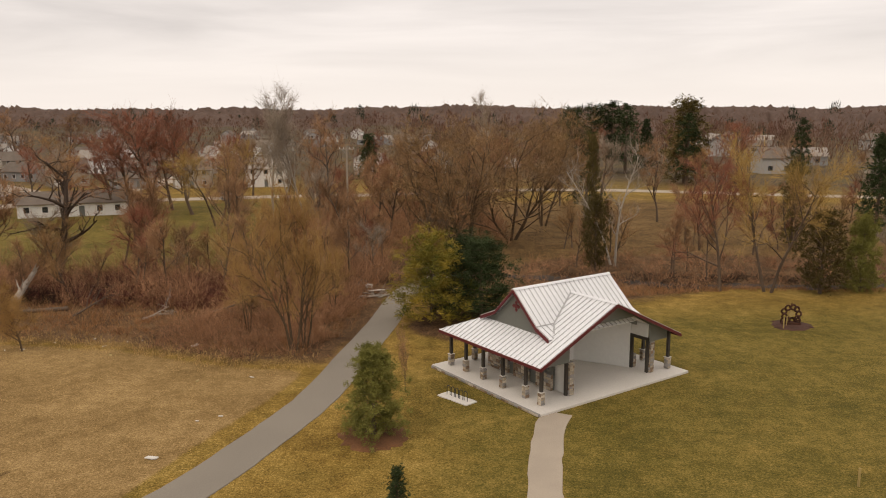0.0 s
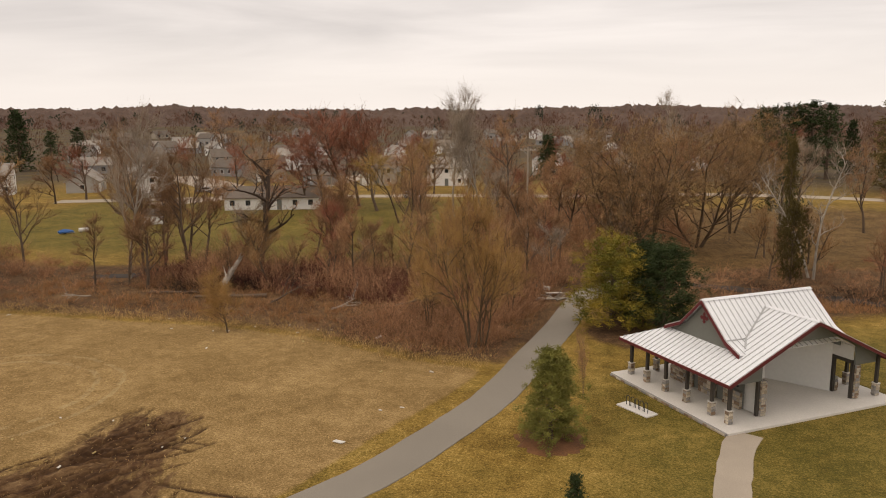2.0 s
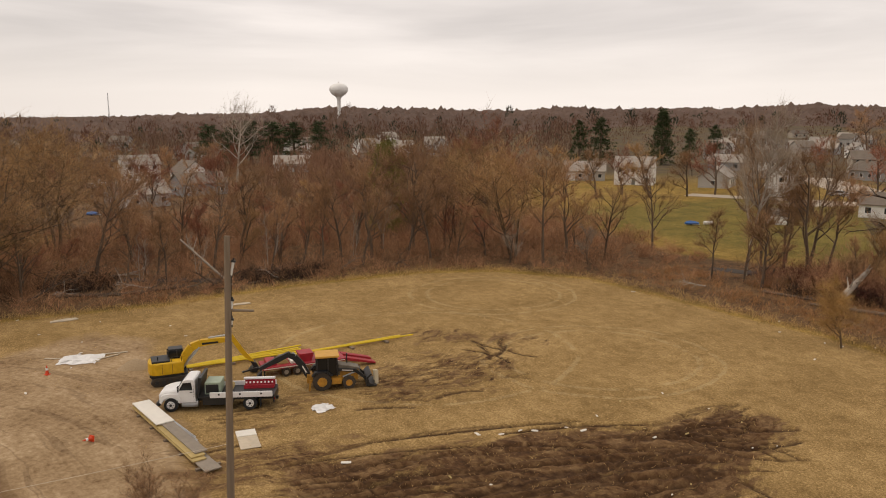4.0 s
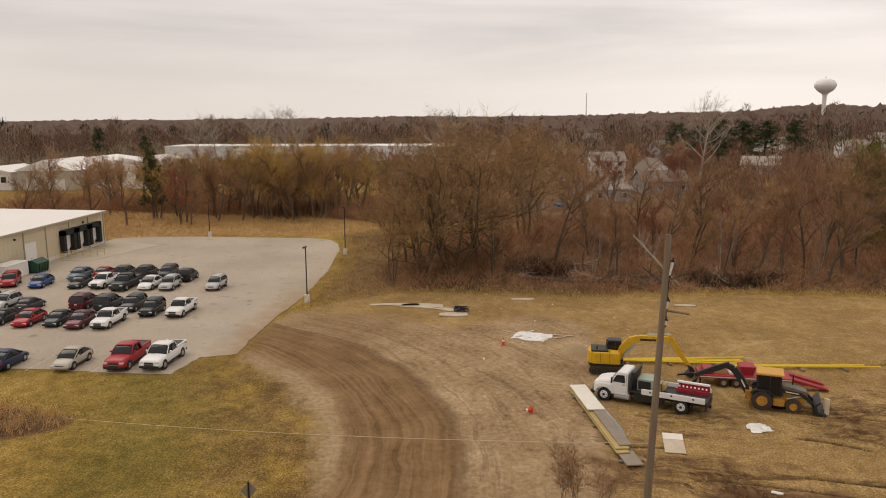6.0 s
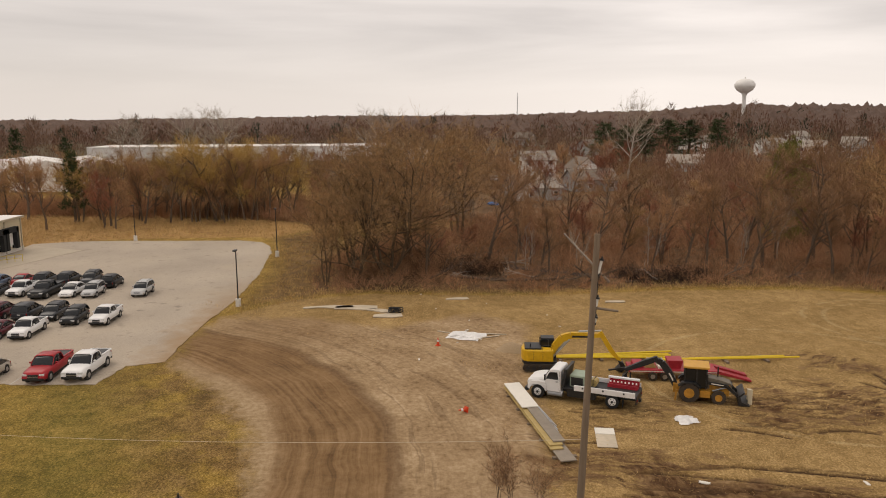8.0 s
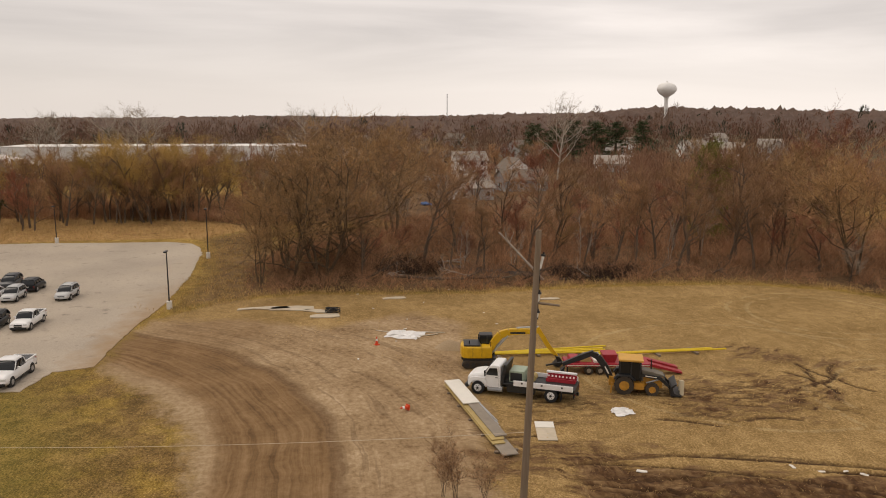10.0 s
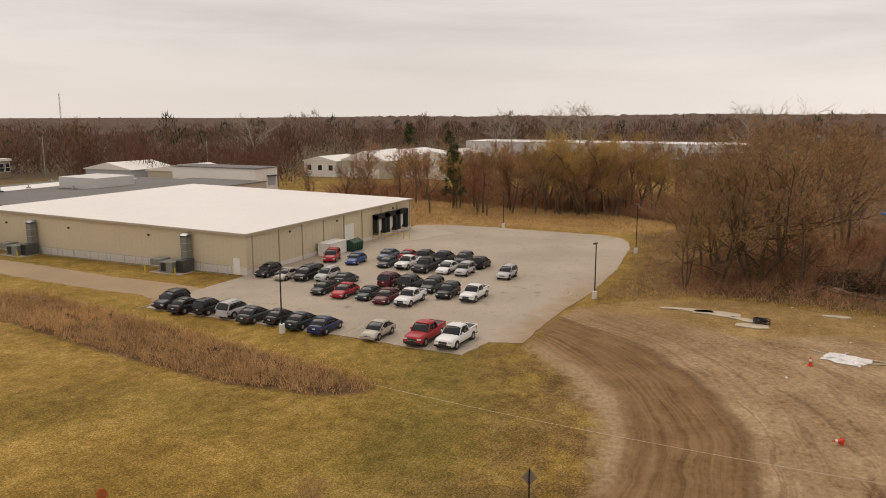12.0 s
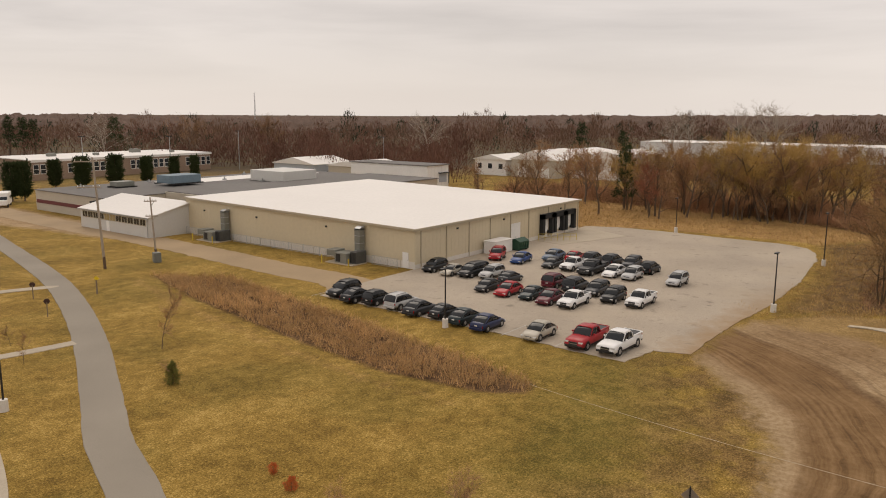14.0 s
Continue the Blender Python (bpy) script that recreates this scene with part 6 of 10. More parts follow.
def off_yards(p):
    """Keeps the yards of the distant halls open and the town thinly wooded."""
    az = np.degrees(np.arctan2(-p[:, 0], p[:, 1]))
    r = np.hypot(p[:, 0], p[:, 1])
    town = (az > 6) & (az < 50) & (r < 760) & (np.sin(p[:, 0] * 12.9898 + p[:, 1] * 78.233) > -0.45)
    return ~town & ~((p[:, 0] > -410) & (p[:, 0] < -190) & (p[:, 1] > -165) & (p[:, 1] < -18))


M["farred"] = mat("far_red_maples", (0.155, 0.08, 0.057), 0.95, vary=0.25, grain=0.05, patch=0.012, bump=0.0, per_island=0.25, spec=0.1)
M["midwood"] = mat("red_brown_woods", (0.255, 0.142, 0.088), 0.95, vary=0.3, grain=0.08, patch=0.02, bump=0.0, per_island=0.35, spec=0.1)
M["farpine"] = mat("far_dark_pines", (0.045, 0.052, 0.032), 0.95, vary=0.35, grain=0.05, patch=0.012, bump=0.0, per_island=0.4, spec=0.1)
# brown woods greyed in colour to give the haze of the horizon
M["farhill"] = mat("hazed_far_woods", (0.125, 0.083, 0.064), 0.95, vary=0.3, grain=0.22, patch=0.008, bump=0.0, spec=0.1)


def open_yards(p):
    """The woods behind the field leave the yards of the nearest houses clear."""
    az = np.degrees(np.arctan2(-p[:, 0], p[:, 1]))
    r = np.hypot(p[:, 0], p[:, 1])
    return ~((az > 73.5) & (az < 87) & (r < 250)) & ~((az > 70) & (az < 76) & (r > 225) & (r < 262)) & ~((az > 88) & (p[:, 1] < 8) & (r < 200) & (p[:, 1] > -40) & (r > 150))


far_woods("far_woods", 300, 620, -40, 160, 2500, 13, M["farwood"], "leafless brown woods in the distance", 51, 46, keep=off_yards, thick=0.9)


def far_canopy(label, seed):
    """The closed roof of the far woods, lumpy with crowns, from beyond the town to the horizon."""
    rng = np.random.default_rng(seed)
    a = np.radians(np.arange(-44, 164, 0.26))
    inner = 640 + 170 * np.exp(-((np.degrees(a) - 28) / 26) ** 4) + 40 * np.sin(a * 17) + 25 * np.sin(a * 41 + 1)
    f = np.linspace(0, 1, 106) ** 1.5
    r = inner[None] + (2900 - inner[None]) * f[:, None]
    x, y = -np.sin(a)[None] * r, np.cos(a)[None] * r
    lump = rng.normal(size=r.shape)
    grown = np.clip((r - inner[None]) / 150, 0, 1)
    z = hill(x, y) - 0.5 + grown * (8.5 + 2.7 * lump) + 2.8 * np.sin(x * 0.031 + 2 * np.sin(y * 0.017)) * np.sin(y * 0.027) * grown
    n0, n1 = r.shape
    ids = np.arange(n0 * n1).reshape(n0, n1)
    q = np.stack([ids[:-1, :-1], ids[:-1, 1:], ids[1:, 1:], ids[1:, :-1]], -1).reshape(-1, 4)
    ob = soup("far_woods", np.stack([x, y, z], -1).reshape(-1, 3), q, M["farhill"])
    ob.data.polygons.foreach_set("use_smooth", np.ones(len(q), bool))
    return tagged(ob, label, "woods", kind="stuff")


far_canopy("haze-greyed leafless woods rolling to the horizon", 61)
far_woods("far_woods", 600, 1000, -42, 162, 4200, 11.0, M["farwood"], "leafless brown woods on the far hills", 52, 26, keep=off_yards, thick=0.9)
far_woods("far_woods", 950, 1700, -42, 162, 5200, 11.5, M["farhill"], "haze-greyed leafless woods on the horizon", 58, 9, keep=off_yards, thick=0.8)
far_woods("far_woods", 1500, 2500, 74, 165, 1500, 14.0, M["farhill"], "bare crowns along the horizon", 60, 16, thick=0.8)
far_woods("far_woods", 280, 900, -40, 160, 800, 14, M["farred"], "reddish leafless maples in the far woods", 54, 60, keep=off_yards)
far_woods("far_woods", 330, 1100, -40, 160, 380, 13, M["farpine"], "dark pines scattered through the far woods", 55, 60, keep=off_yards, thick=1.2)
far_woods("far_woods", 190, 330, 126, 160, 520, 13, M["farred"], "leafless brown woods behind the works", 53, 90, thick=0.8, keep=lambda p: p[:, 0] < -165)
far_woods("far_woods", 152, 300, 54, 98, 520, 10, M["midwood"], "leafless red-brown woods behind the field", 59, 95, keep=open_yards, thick=0.8)
far_woods("far_woods", 480, 950, 52, 160, 75, 21, M["farwood"], "taller bare trees rising over the far woods", 56, 130, keep=off_yards, thick=0.7)
far_woods("far_woods", 450, 950, -40, 160, 60, 19, M["farpine"], "tall dark pines in the far woods", 57, 130, keep=off_yards)

# ---- the warehouse and the works behind it ----
warehouse = thing("warehouse", "large cream steel warehouse with a white low-slope roof", "warehouse", pose(-75, -62.4, 0))
wh = lambda y: 5.1 + (-y) * 0.0145
W, D = 44.0, 49.0


def warehouse_wall(outline, axis, a, b):
    return part("wall", prism(bmesh.new(), outline, axis, a, b), M["cream"], warehouse, "cream ribbed steel wall")


warehouse_wall([(0, 0), (-D, 0), (-D, wh(-D)), (0, wh(0))], 0, -0.2, 0.0)
warehouse_wall([(0, 0), (-D, 0), (-D, wh(-D)), (0, wh(0))], 0, -W, -W + 0.2)
warehouse_wall([(-0.2, 0), (-W + 0.2, 0), (-W + 0.2, 5.1), (-0.2, 5.1)], 1, -0.2, 0.0)
warehouse_wall([(-0.2, 0), (-W + 0.2, 0), (-W + 0.2, wh(-D)), (-0.2, wh(-D))], 1, -D, -D + 0.2)
bm = bmesh.new()
slab(bm, [(0.25, 0.25, 5.28), (-W - 0.25, 0.25, 5.28), (-W - 0.25, -D - 0.25, 5.28 + D * 0.0145), (0.25, -D - 0.25, 5.28 + D * 0.0145)], 0.16)
part("roof", bm, M["membrane"], warehouse, "white roof membrane")
part("gutter", prism(bmesh.new(), [(0.3, 4.98), (-D - 0.3, wh(-D) - 0.1), (-D - 0.3, wh(-D) + 0.2), (0.3, 5.3)], 0, 0.26, 0.4), M["creamtrim"], warehouse, "tan roof-edge trim")
part("gutter", boxes((-W - 0.3, 0.26, 4.98, 0.4, 0.4, 5.3)), M["creamtrim"], warehouse, "tan roof-edge trim")
# concrete base course, joints and downpipes
part("base_course", boxes((0.0, -D, 0, 0.05, 0, 0.95)), M["concrete"], warehouse, "stained concrete base course")
part("base_course", boxes((-W, 0.0, 0, 0.05, 0.05, 0.6)), M["concrete"], warehouse, "stained concrete base course")
for i in range(1, 21):
    part("base_joint", boxes((0.05, -D * i / 21 - 0.03, 0, 0.07, -D * i / 21 + 0.03, 0.95)), M["creamtrim"], warehouse)
for x in (-1.2, -6.6, -11.8, -17.0, -22.4, -27.6, -33.6, -39.0, -43.6):
    part("downpipe", boxes((x - 0.07, 0.0, 0.1, x + 0.07, 0.13, 5.1)), M["creamtrim"], warehouse, "brown downpipe")
for i in range(60):
    y = -0.4 - i * 0.81
    part("wall_rib", boxes((0.002, y - 0.02, 0.95, 0.012, y + 0.02, wh(y) - 0.12)), M["cream"], warehouse)
for i in range(54):
    x = -0.5 - i * 0.81
    part("wall_rib", boxes((x - 0.02, 0.002, 0.6, x + 0.02, 0.012, 4.98)), M["cream"], warehouse)
for y in (-16, -31, -44):
    bm = bmesh.new()
    box(bm, 0.03, y - 0.14, 4.0, 0.2, y + 0.14, 4.25)
    part("wall_lamp", bm, M["black"], warehouse, "dark wall-pack lamp")
for x in (-9, -20.5, -37.5):
    part("wall_lamp", boxes((x - 0.14, 0.03, 4.2, x + 0.14, 0.2, 4.45)), M["black"], warehouse, "dark wall-pack lamp")
d = part("door", soft_box((0.05, -2.0, 0.05, 0.1, -1.0, 2.1), 0.01), M["whitewall"], warehouse, "white steel door")
part("door_handle", tubes(((0.1, -1.15, 1.05), (0.18, -1.15, 1.05), 0.04)), M["steel"], d)
d = part("door", soft_box((-25.1, 0.05, 0.7, -22.4, 0.1, 3.4), 0.01), M["whitewall"], warehouse, "white loading door")
part("door_handle", boxes((-23.9, 0.1, 1.2, -23.6, 0.14, 1.3)), M["steel"], d)
# three dock doors with black shelters
for x in (-32.6, -36.3, -40.0):
    sh = part("dock_shelter", boxes((x - 1.7, 0.05, 0.7, x - 1.05, 0.75, 3.9), (x + 1.05, 0.05, 0.7, x + 1.7, 0.75, 3.9), (x - 1.7, 0.05, 3.2, x + 1.7, 0.75, 3.95)), M["rubber"], warehouse, "black rubber dock shelter")
    part("dock_door", boxes((x - 1.05, 0.03, 1.0, x + 1.05, 0.08, 3.2)), M["whitewall"], sh, "white sectional dock door")
    for dx in (-0.9, 0.9):
        part("dock_bumper", boxes((x + dx - 0.15, 0.05, 0.75, x + dx + 0.15, 0.3, 1.2)), M["rubber"], sh)
# sunken dock apron with kerb and yellow rails
tagged(link("pavement", slab(bmesh.new(), [(-104, -61.9, 0.085), (-121.5, -61.9, 0.085), (-117, -52.5, 0.085), (-103.5, -57, 0.085)], 0.2), M["walk"]), "pale concrete dock apron", "apron", kind="structure")
M["yellow"] = mat("safety_yellow", (0.55, 0.40, 0.04), 0.5, vary=0.2, grain=6, bump=0.03)
rail = thing("guard_rail", "yellow pipe guard rail beside the docks", "railing", pose(-104.2, -61.0, 0.05))
for i in range(7):
    part("post", tubes(((-1.9 * i * 0.35 - 0.2, 0.75 * i - 0.6, 0), (-1.9 * i * 0.35 - 0.2, 0.75 * i - 0.6, 1.05), 0.04)), M["yellow"], rail)
for z in (0.55, 1.05):
    part("rail", tubes(((-0.2, -0.6, z), (-4.2, 3.9, z), 0.035)), M["yellow"], rail)
shed = thing("shed", "small white flat-roofed enclosure by the wall", "shed", pose(-91.3, -61.0, 0.05))
part("wall", soft_box((-3.0, -1.0, 0, 1.4, 1.0, 1.75), 0.02), M["whitewall"], shed)
part("roof", soft_box((-3.1, -1.1, 1.75, 1.5, 1.1, 1.84), 0.02), M["membrane"], shed)
M["green"] = mat("green_steel", (0.012, 0.055, 0.03), 0.5, vary=0.2, grain=5, bump=0.05)
dumpster = thing("dumpster", "dark green steel rubbish container with sloped lid", "dumpster", pose(-95.9, -60.0, 0.05))
bm = prism(bmesh.new(), [(-1.0, 0.15), (1.0, 0.15), (1.1, 1.3), (0.2, 1.75), (-1.1, 1.3)], 0, -1.3, 1.3)
part("body", bm, M["green"], dumpster)
for x in (-0.9, -0.3, 0.3, 0.9):
    part("rib", boxes((x - 0.05, 1.02, 0.2, x + 0.05, 1.13, 1.25)), M["green"], dumpster)
part("foot", boxes((-1.2, -0.9, 0, -1.0, 0.9, 0.15)), M["black"], dumpster)
part("foot", boxes((1.0, -0.9, 0, 1.2, 0.9, 0.15)), M["black"], dumpster)


M["unitgrey"] = mat("dull_grey_unit_steel", (0.22, 0.22, 0.19), 0.55, 0.2, vary=0.15, grain=5, patch=1.0, bump=0.04)
M["unitdark"] = mat("dark_louvre_steel", (0.09, 0.09, 0.085), 0.6, 0.2, vary=0.2, grain=5, patch=1.0, bump=0.06)


def air_unit(y):
    """A ground-mounted air handler with its tall supply duct up the wall."""
    u = thing("air_handler", "grey steel air-handling unit with tall wall duct", "air handler", pose(-74.9, y, 0.0), "air handlers beside the warehouse")
    part("pad", soft_box((0.5, -2.7, -0.05, 3.5, 2.3, 0.12), 0.02), M["walk"], u)
    part("housing", soft_box((1.0, -1.2, 0.12, 3.2, 1.0, 1.5), 0.03), M["unitgrey"], u, "dull grey unit housing")
    part("housing", soft_box((0.6, 1.1, 0.12, 2.6, 2.2, 1.7), 0.03), M["unitdark"], u, "dark louvred section")
    for i in range(7):
        part("slat", boxes((2.6, 1.16 + i * 0.15, 0.25, 2.63, 1.22 + i * 0.15, 1.6)), M["black"], u)
    part("intake", soft_box((1.1, -2.9, 0.9, 3.0, -1.3, 1.7), 0.03), M["unitgrey"], u, "grey intake hood")
    part("louvre", boxes((3.2, -0.9, 0.3, 3.24, -0.1, 1.35)), M["black"], u)
    part("duct", soft_box((0.15, 0.5, 0.6, 1.1, 1.5, 4.6), 0.03), M["unitgrey"], u, "galvanised vertical duct")
    part("duct_elbow", prism(bmesh.new(), [(0.06, 4.4), (1.1, 4.4), (1.1, 4.6), (0.6, 4.85), (0.06, 4.85)], 1, 0.5, 1.5), M["steel"], u)
    for z in (1.6, 2.6, 3.6):
        part("duct_flange", boxes((0.11, 0.46, z, 1.14, 1.54, z + 0.06)), M["steel"], u)
    for yy in (-2.8, 2.2):
        part("bollard", tubes(((4.0, yy, 0), (4.0, yy, 1.1), 0.09)), M["yellow"], u, "pale yellow bollard")


def wire_fence(x, y0, y1, h=1.25):
    """A low chain-link fence: posts, rails and crossed wires."""
    f = thing("chain_link_fence", "low grey chain-link fence along the warehouse wall", "fence", pose(x, y0, 0))
    span = y1 - y0
    k = max(1, round(abs(span) / 3.0))
    for i in range(k + 1):
        part("post", tubes(((0, span * i / k, -0.1), (0, span * i / k, h + 0.06), 0.04, None, 6)), M["steel"], f)
    for z in (0.1, h):
        part("rail", tubes(((0, 0, z), (0, span, z), 0.028, None, 5)), M["steel"], f)
    bm = bmesh.new()
    n = int(abs(span) / 0.42)
    for i in range(n):
        a, b = span * i / n, span * (i + 1) / n
        tube(bm, (0.01, a, 0.1), (0.01, b, h), 0.011, None, 3, False)
        tube(bm, (-0.01, b, 0.1), (-0.01, a, h), 0.011, None, 3, False)
    part("wire_mesh", bm, M["steel"], f, "crossed grey wires")


wire_fence(-74.1, -64.6, -69.0)
wire_fence(-74.1, -75.8, -98.2)
wire_fence(-74.1, -104.6, -110.4)
air_unit(-72.4)
air_unit(-101.3)

# low white annex with ribbon windows
annex = thing("annex", "low white steel annex with ribbon windows and white lean-to roof", "building", pose(-67.6, -110.8, 0))
M["boardtan_pane"] = mat("tan_boarded_pane", (0.36, 0.27, 0.12), 0.7, vary=0.12, grain=4, patch=0.6, bump=0.05)
M["annexwall"] = mat("pale_blue_white_siding", (0.57, 0.555, 0.52), 0.5, vary=0.05, grain=3, patch=0.2, bump=0.03)
part("wall", prism(bmesh.new(), [(0, 0), (-21, 0), (-21, 3.2), (0, 3.2)], 0, -0.2, 0), M["annexwall"], annex)
part("wall", prism(bmesh.new(), [(-0.2, 0), (-7.6, 0), (-7.6, 5.0), (-0.2, 3.25)], 1, -0.2, 0), M["annexwall"], annex)
part("wall", prism(bmesh.new(), [(-0.2, 0), (-7.6, 0), (-7.6, 5.0), (-0.2, 3.25)], 1, -21, -20.8), M["annexwall"], annex)
bm = slab(bmesh.new(), [(0.35, 0.3, 3.34), (0.35, -21.3, 3.34), (-8.0, -21.3, 5.2), (-8.0, 0.3, 5.2)], 0.14)
part("roof", bm, M["membrane"], annex, "white metal roof")
part("roof_edge", boxes((0.36, -21.3, 3.1, 0.42, 0.3, 3.3)), M["steel"], annex)
for i in range(11):
    y = -1.6 - i * 1.78
    w = part("window", boxes((0.0, y - 0.82, 1.85, 0.05, y + 0.82, 2.98)), M["creamtrim"], annex, "tan-framed window")
    part("pane", boxes((0.05, y - 0.70, 1.97, 0.07, y + 0.70, 2.86)), M["glassdark"] if i not in (5, 6) else M["boardtan_pane"], w)
    part("mullion", boxes((0.07, y - 0.04, 1.97, 0.085, y + 0.04, 2.86)), M["creamtrim"], w)
part("door", boxes((0.0, -12.6, 0.05, 0.06, -11.7, 1.75)), M["whitewall"], annex)
part("downpipe", tubes(((0.1, -0.3, 0.05), (0.1, -0.3, 3.1), 0.05, None, 6)), M["steel"], annex)

# long low works building with a dark flat roof
works = thing("factory", "long low beige factory with dark flat roof", "building", pose(-74, -134.8, 0))
M["unitblue"] = mat("faded_blue_unit_steel", (0.155, 0.215, 0.255), 0.6, vary=0.12, grain=4, patch=0.8, bump=0.04)
M["beige"] = mat("beige_block", (0.47, 0.42, 0.34), 0.7, vary=0.07, grain=3, patch=0.15, bump=0.06)
part("wall", boxes((-70, -27, 0, 0, 0, 4.0)), M["beige"], works)
part("wall", boxes((-70, 0.0, 0, -12.2, 22, 4.4)), M["beige"], works)
part("roof", boxes((-70.2, -27.2, 4.0, 0.2, 0.1, 4.15)), M["rooflow"], works, "dark roof membrane")
part("roof", boxes((-70.2, 0.11, 4.4, -12.6, 22.2, 4.55)), M["rooflow"], works, "dark roof membrane")
part("band", boxes((0.0, -26.5, 1.5, 0.12, -5, 2.2)), M["fascia"], works, "dark brown window band")
part("stair_tower", boxes((0.2, -3.4, 0.0, 1.8, -1.6, 0.2), (0.2, -3.4, 1.9, 1.8, -1.6, 2.1), (0.2, -3.4, 0.2, 0.3, -3.3, 1.9), (1.7, -3.4, 0.2, 1.8, -3.3, 1.9), (1.7, -1.7, 0.2, 1.8, -1.6, 1.9), (0.3, -3.0, 2.1, 1.5, -2.0, 3.6)), M["black"], works, "dark steel stair landing")
part("roof", boxes((-66, -22.5, 4.16, -24, -14, 4.24)), M["membrane"], works, "white roof section")
for (x0, y0, z0, x1, y1, z1), key, lab in (((-51, -10.2, 4.2, -41, 1.2, 6.6), "annexwall", "pale rooftop penthouse"), ((-27.8, -15.4, 4.75, -20.2, -10.4, 6.4), "unitblue", "blue-grey rooftop air unit"),
                                           ((-15.4, -18.8, 4.4, -11.4, -16.0, 5.4), "unitgrey", "grey rooftop fan unit")):
    u = part("rooftop_unit", soft_box((x0, y0, z0, x1, y1, z1), 0.05), M[key], works, lab)
    part("skid", boxes((x0 - 0.4, y0 - 0.3, z0 - 0.25, x1 + 0.4, y0 + 0.1, z0), (x0 - 0.4, y1 - 0.1, z0 - 0.25, x1 + 0.4, y1 + 0.3, z0)), M["black"], u)


vrng = random.Random(8)
for i in range(9):
    x, y = vrng.uniform(-64, -6), vrng.uniform(-25, -3)
    v_ = part("roof_vent", boxes((x - 0.35, y - 0.35, 4.14, x + 0.35, y + 0.35, 4.5)), M["steel"], works, "grey roof vent")
    part("vent_pipe", tubes(((x, y, 4.5), (x, y, 4.5 + vrng.uniform(0.2, 0.8)), 0.16, None, 8)), M["steel"], v_)


def hall(name, label, x0, y0, x1, y1, h, wall, roof, rise=0.0, doors=0, windows=0):
    """A plain hall: walls, shallow gable or flat roof, doors or windows on the side that faces the park."""
    z = float(hill(np.array((x0 + x1) / 2), np.array((y0 + y1) / 2)))
    b = thing(name, label, "building", pose(x1, y0, z - 0.1))
    w, d = x1 - x0, y1 - y0
    part("wall", boxes((-w, 0, 0, 0, d, h)), M[wall], b)
    if rise:
        bm = prism(bmesh.new(), [(-0.5, h), (d + 0.5, h), (d + 0.5, h + 0.15), (d / 2, h + rise), (-0.5, h + 0.15)], 0, -w - 0.4, 0.4)
    else:
        bm = boxes((-w - 0.3, -0.3, h, 0.3, d + 0.3, h + 0.2))
    part("roof", bm, M[roof], b)
    for i in range(doors):
        y = d * (i + 0.5) / doors
        part("door", boxes((0, y - 1.5, 0.1, 0.08, y + 1.5, 3.2)), M["palewall"], b)
    for i in range(windows):
        y = d * (i + 0.5) / windows
        wn_ = part("window", boxes((0, y - 0.9, h * 0.4, 0.07, y + 0.9, h * 0.8)), M["whitewall"], b)
        part("pane", boxes((0.07, y - 0.75, h * 0.44, 0.09, y + 0.75, h * 0.76)), M["glassdark"], wn_)
    return b


b = hall("storage_hall", "tall white storage hall with a grey flat roof", -158.5, -147, -150, -120.6, 6.7, "whitewall", "rooflow")
part("door", boxes((-7.6, 26.4, 2.4, -4.6, 26.5, 4.6)), M["bluegrey"], b, "grey loading door")
part("hoist_beam", boxes((-8.0, 26.4, 4.7, -4.2, 27.2, 4.9), (-8.0, 26.9, 2.0, -7.8, 27.1, 4.7)), M["black"], b)
for i in range(1, 6):
    part("wall_joint", boxes((-8.5 * i / 6 - 0.04, 26.4, 0.1, -8.5 * i / 6 + 0.04, 26.43, 6.6)), M["palewall"], b)
M["brick"] = mat("tan_brick", (0.30, 0.21, 0.15), 0.85, vary=0.15, grain=4, patch=0.2, bump=0.1)
b = hall("school", "long low brick building with white roof and many windows", -164, -256, -104, -228, 5.8, "brick", "membrane", 0, 0, 0)
part("roof_edge", boxes((-60.4, 28.0, 5.3, 0.4, 28.25, 5.84)), M["whitewall"], b, "white roof edge")
for i in range(30):
    if i % 10 in (3, 4):
        continue
    x = -60 * (i + 0.5) / 30
    wn_ = part("window", boxes((x - 0.82, 28.0, 1.9, x + 0.82, 28.08, 4.7)), M["palewall"], b)
    part("pane", boxes((x - 0.68, 28.08, 3.3, x + 0.68, 28.1, 4.55)), M["glassdark"], wn_)
    part("pane", boxes((x - 0.68, 28.08, 2.05, x + 0.68, 28.1, 3.18)), M["glassdark"], wn_)
for x0_, y0_, w_, h_ in ((-14, 12, 2.4, 1.0), (-26, 16, 1.6, 0.8), (-44, 9, 3.0, 1.2), (-52, 18, 1.4, 0.7)):
    part("rooftop_unit", soft_box((x0_, y0_, 6.0, x0_ + w_, y0_ + w_ * 0.8, 6.0 + h_), 0.05), M["unitgrey"], b, "grey rooftop unit")
hall("workshop", "low workshop with pale pitched roof", -176, -190, -160, -172, 4.2, "bluegrey", "membrane", 2.0)
hall("workshop", "low workshop with pale pitched roof", -178, -168, -162, -152, 4.2, "beige", "membrane", 1.6)
hall("barn", "white-roofed storage barn among the trees", -222, -146, -206, -134, 5.0, "whitewall", "membrane", 1.6, 0, 3)
hall("barn", "white-roofed storage barn among the trees", -226, -132, -206, -116, 5.5, "beige", "membrane", 3.0, 2)
hall("barn", "white-roofed storage barn among the trees", -238, -114, -212, -92, 6.0, "whitewall", "membrane", 2.6, 0, 4)
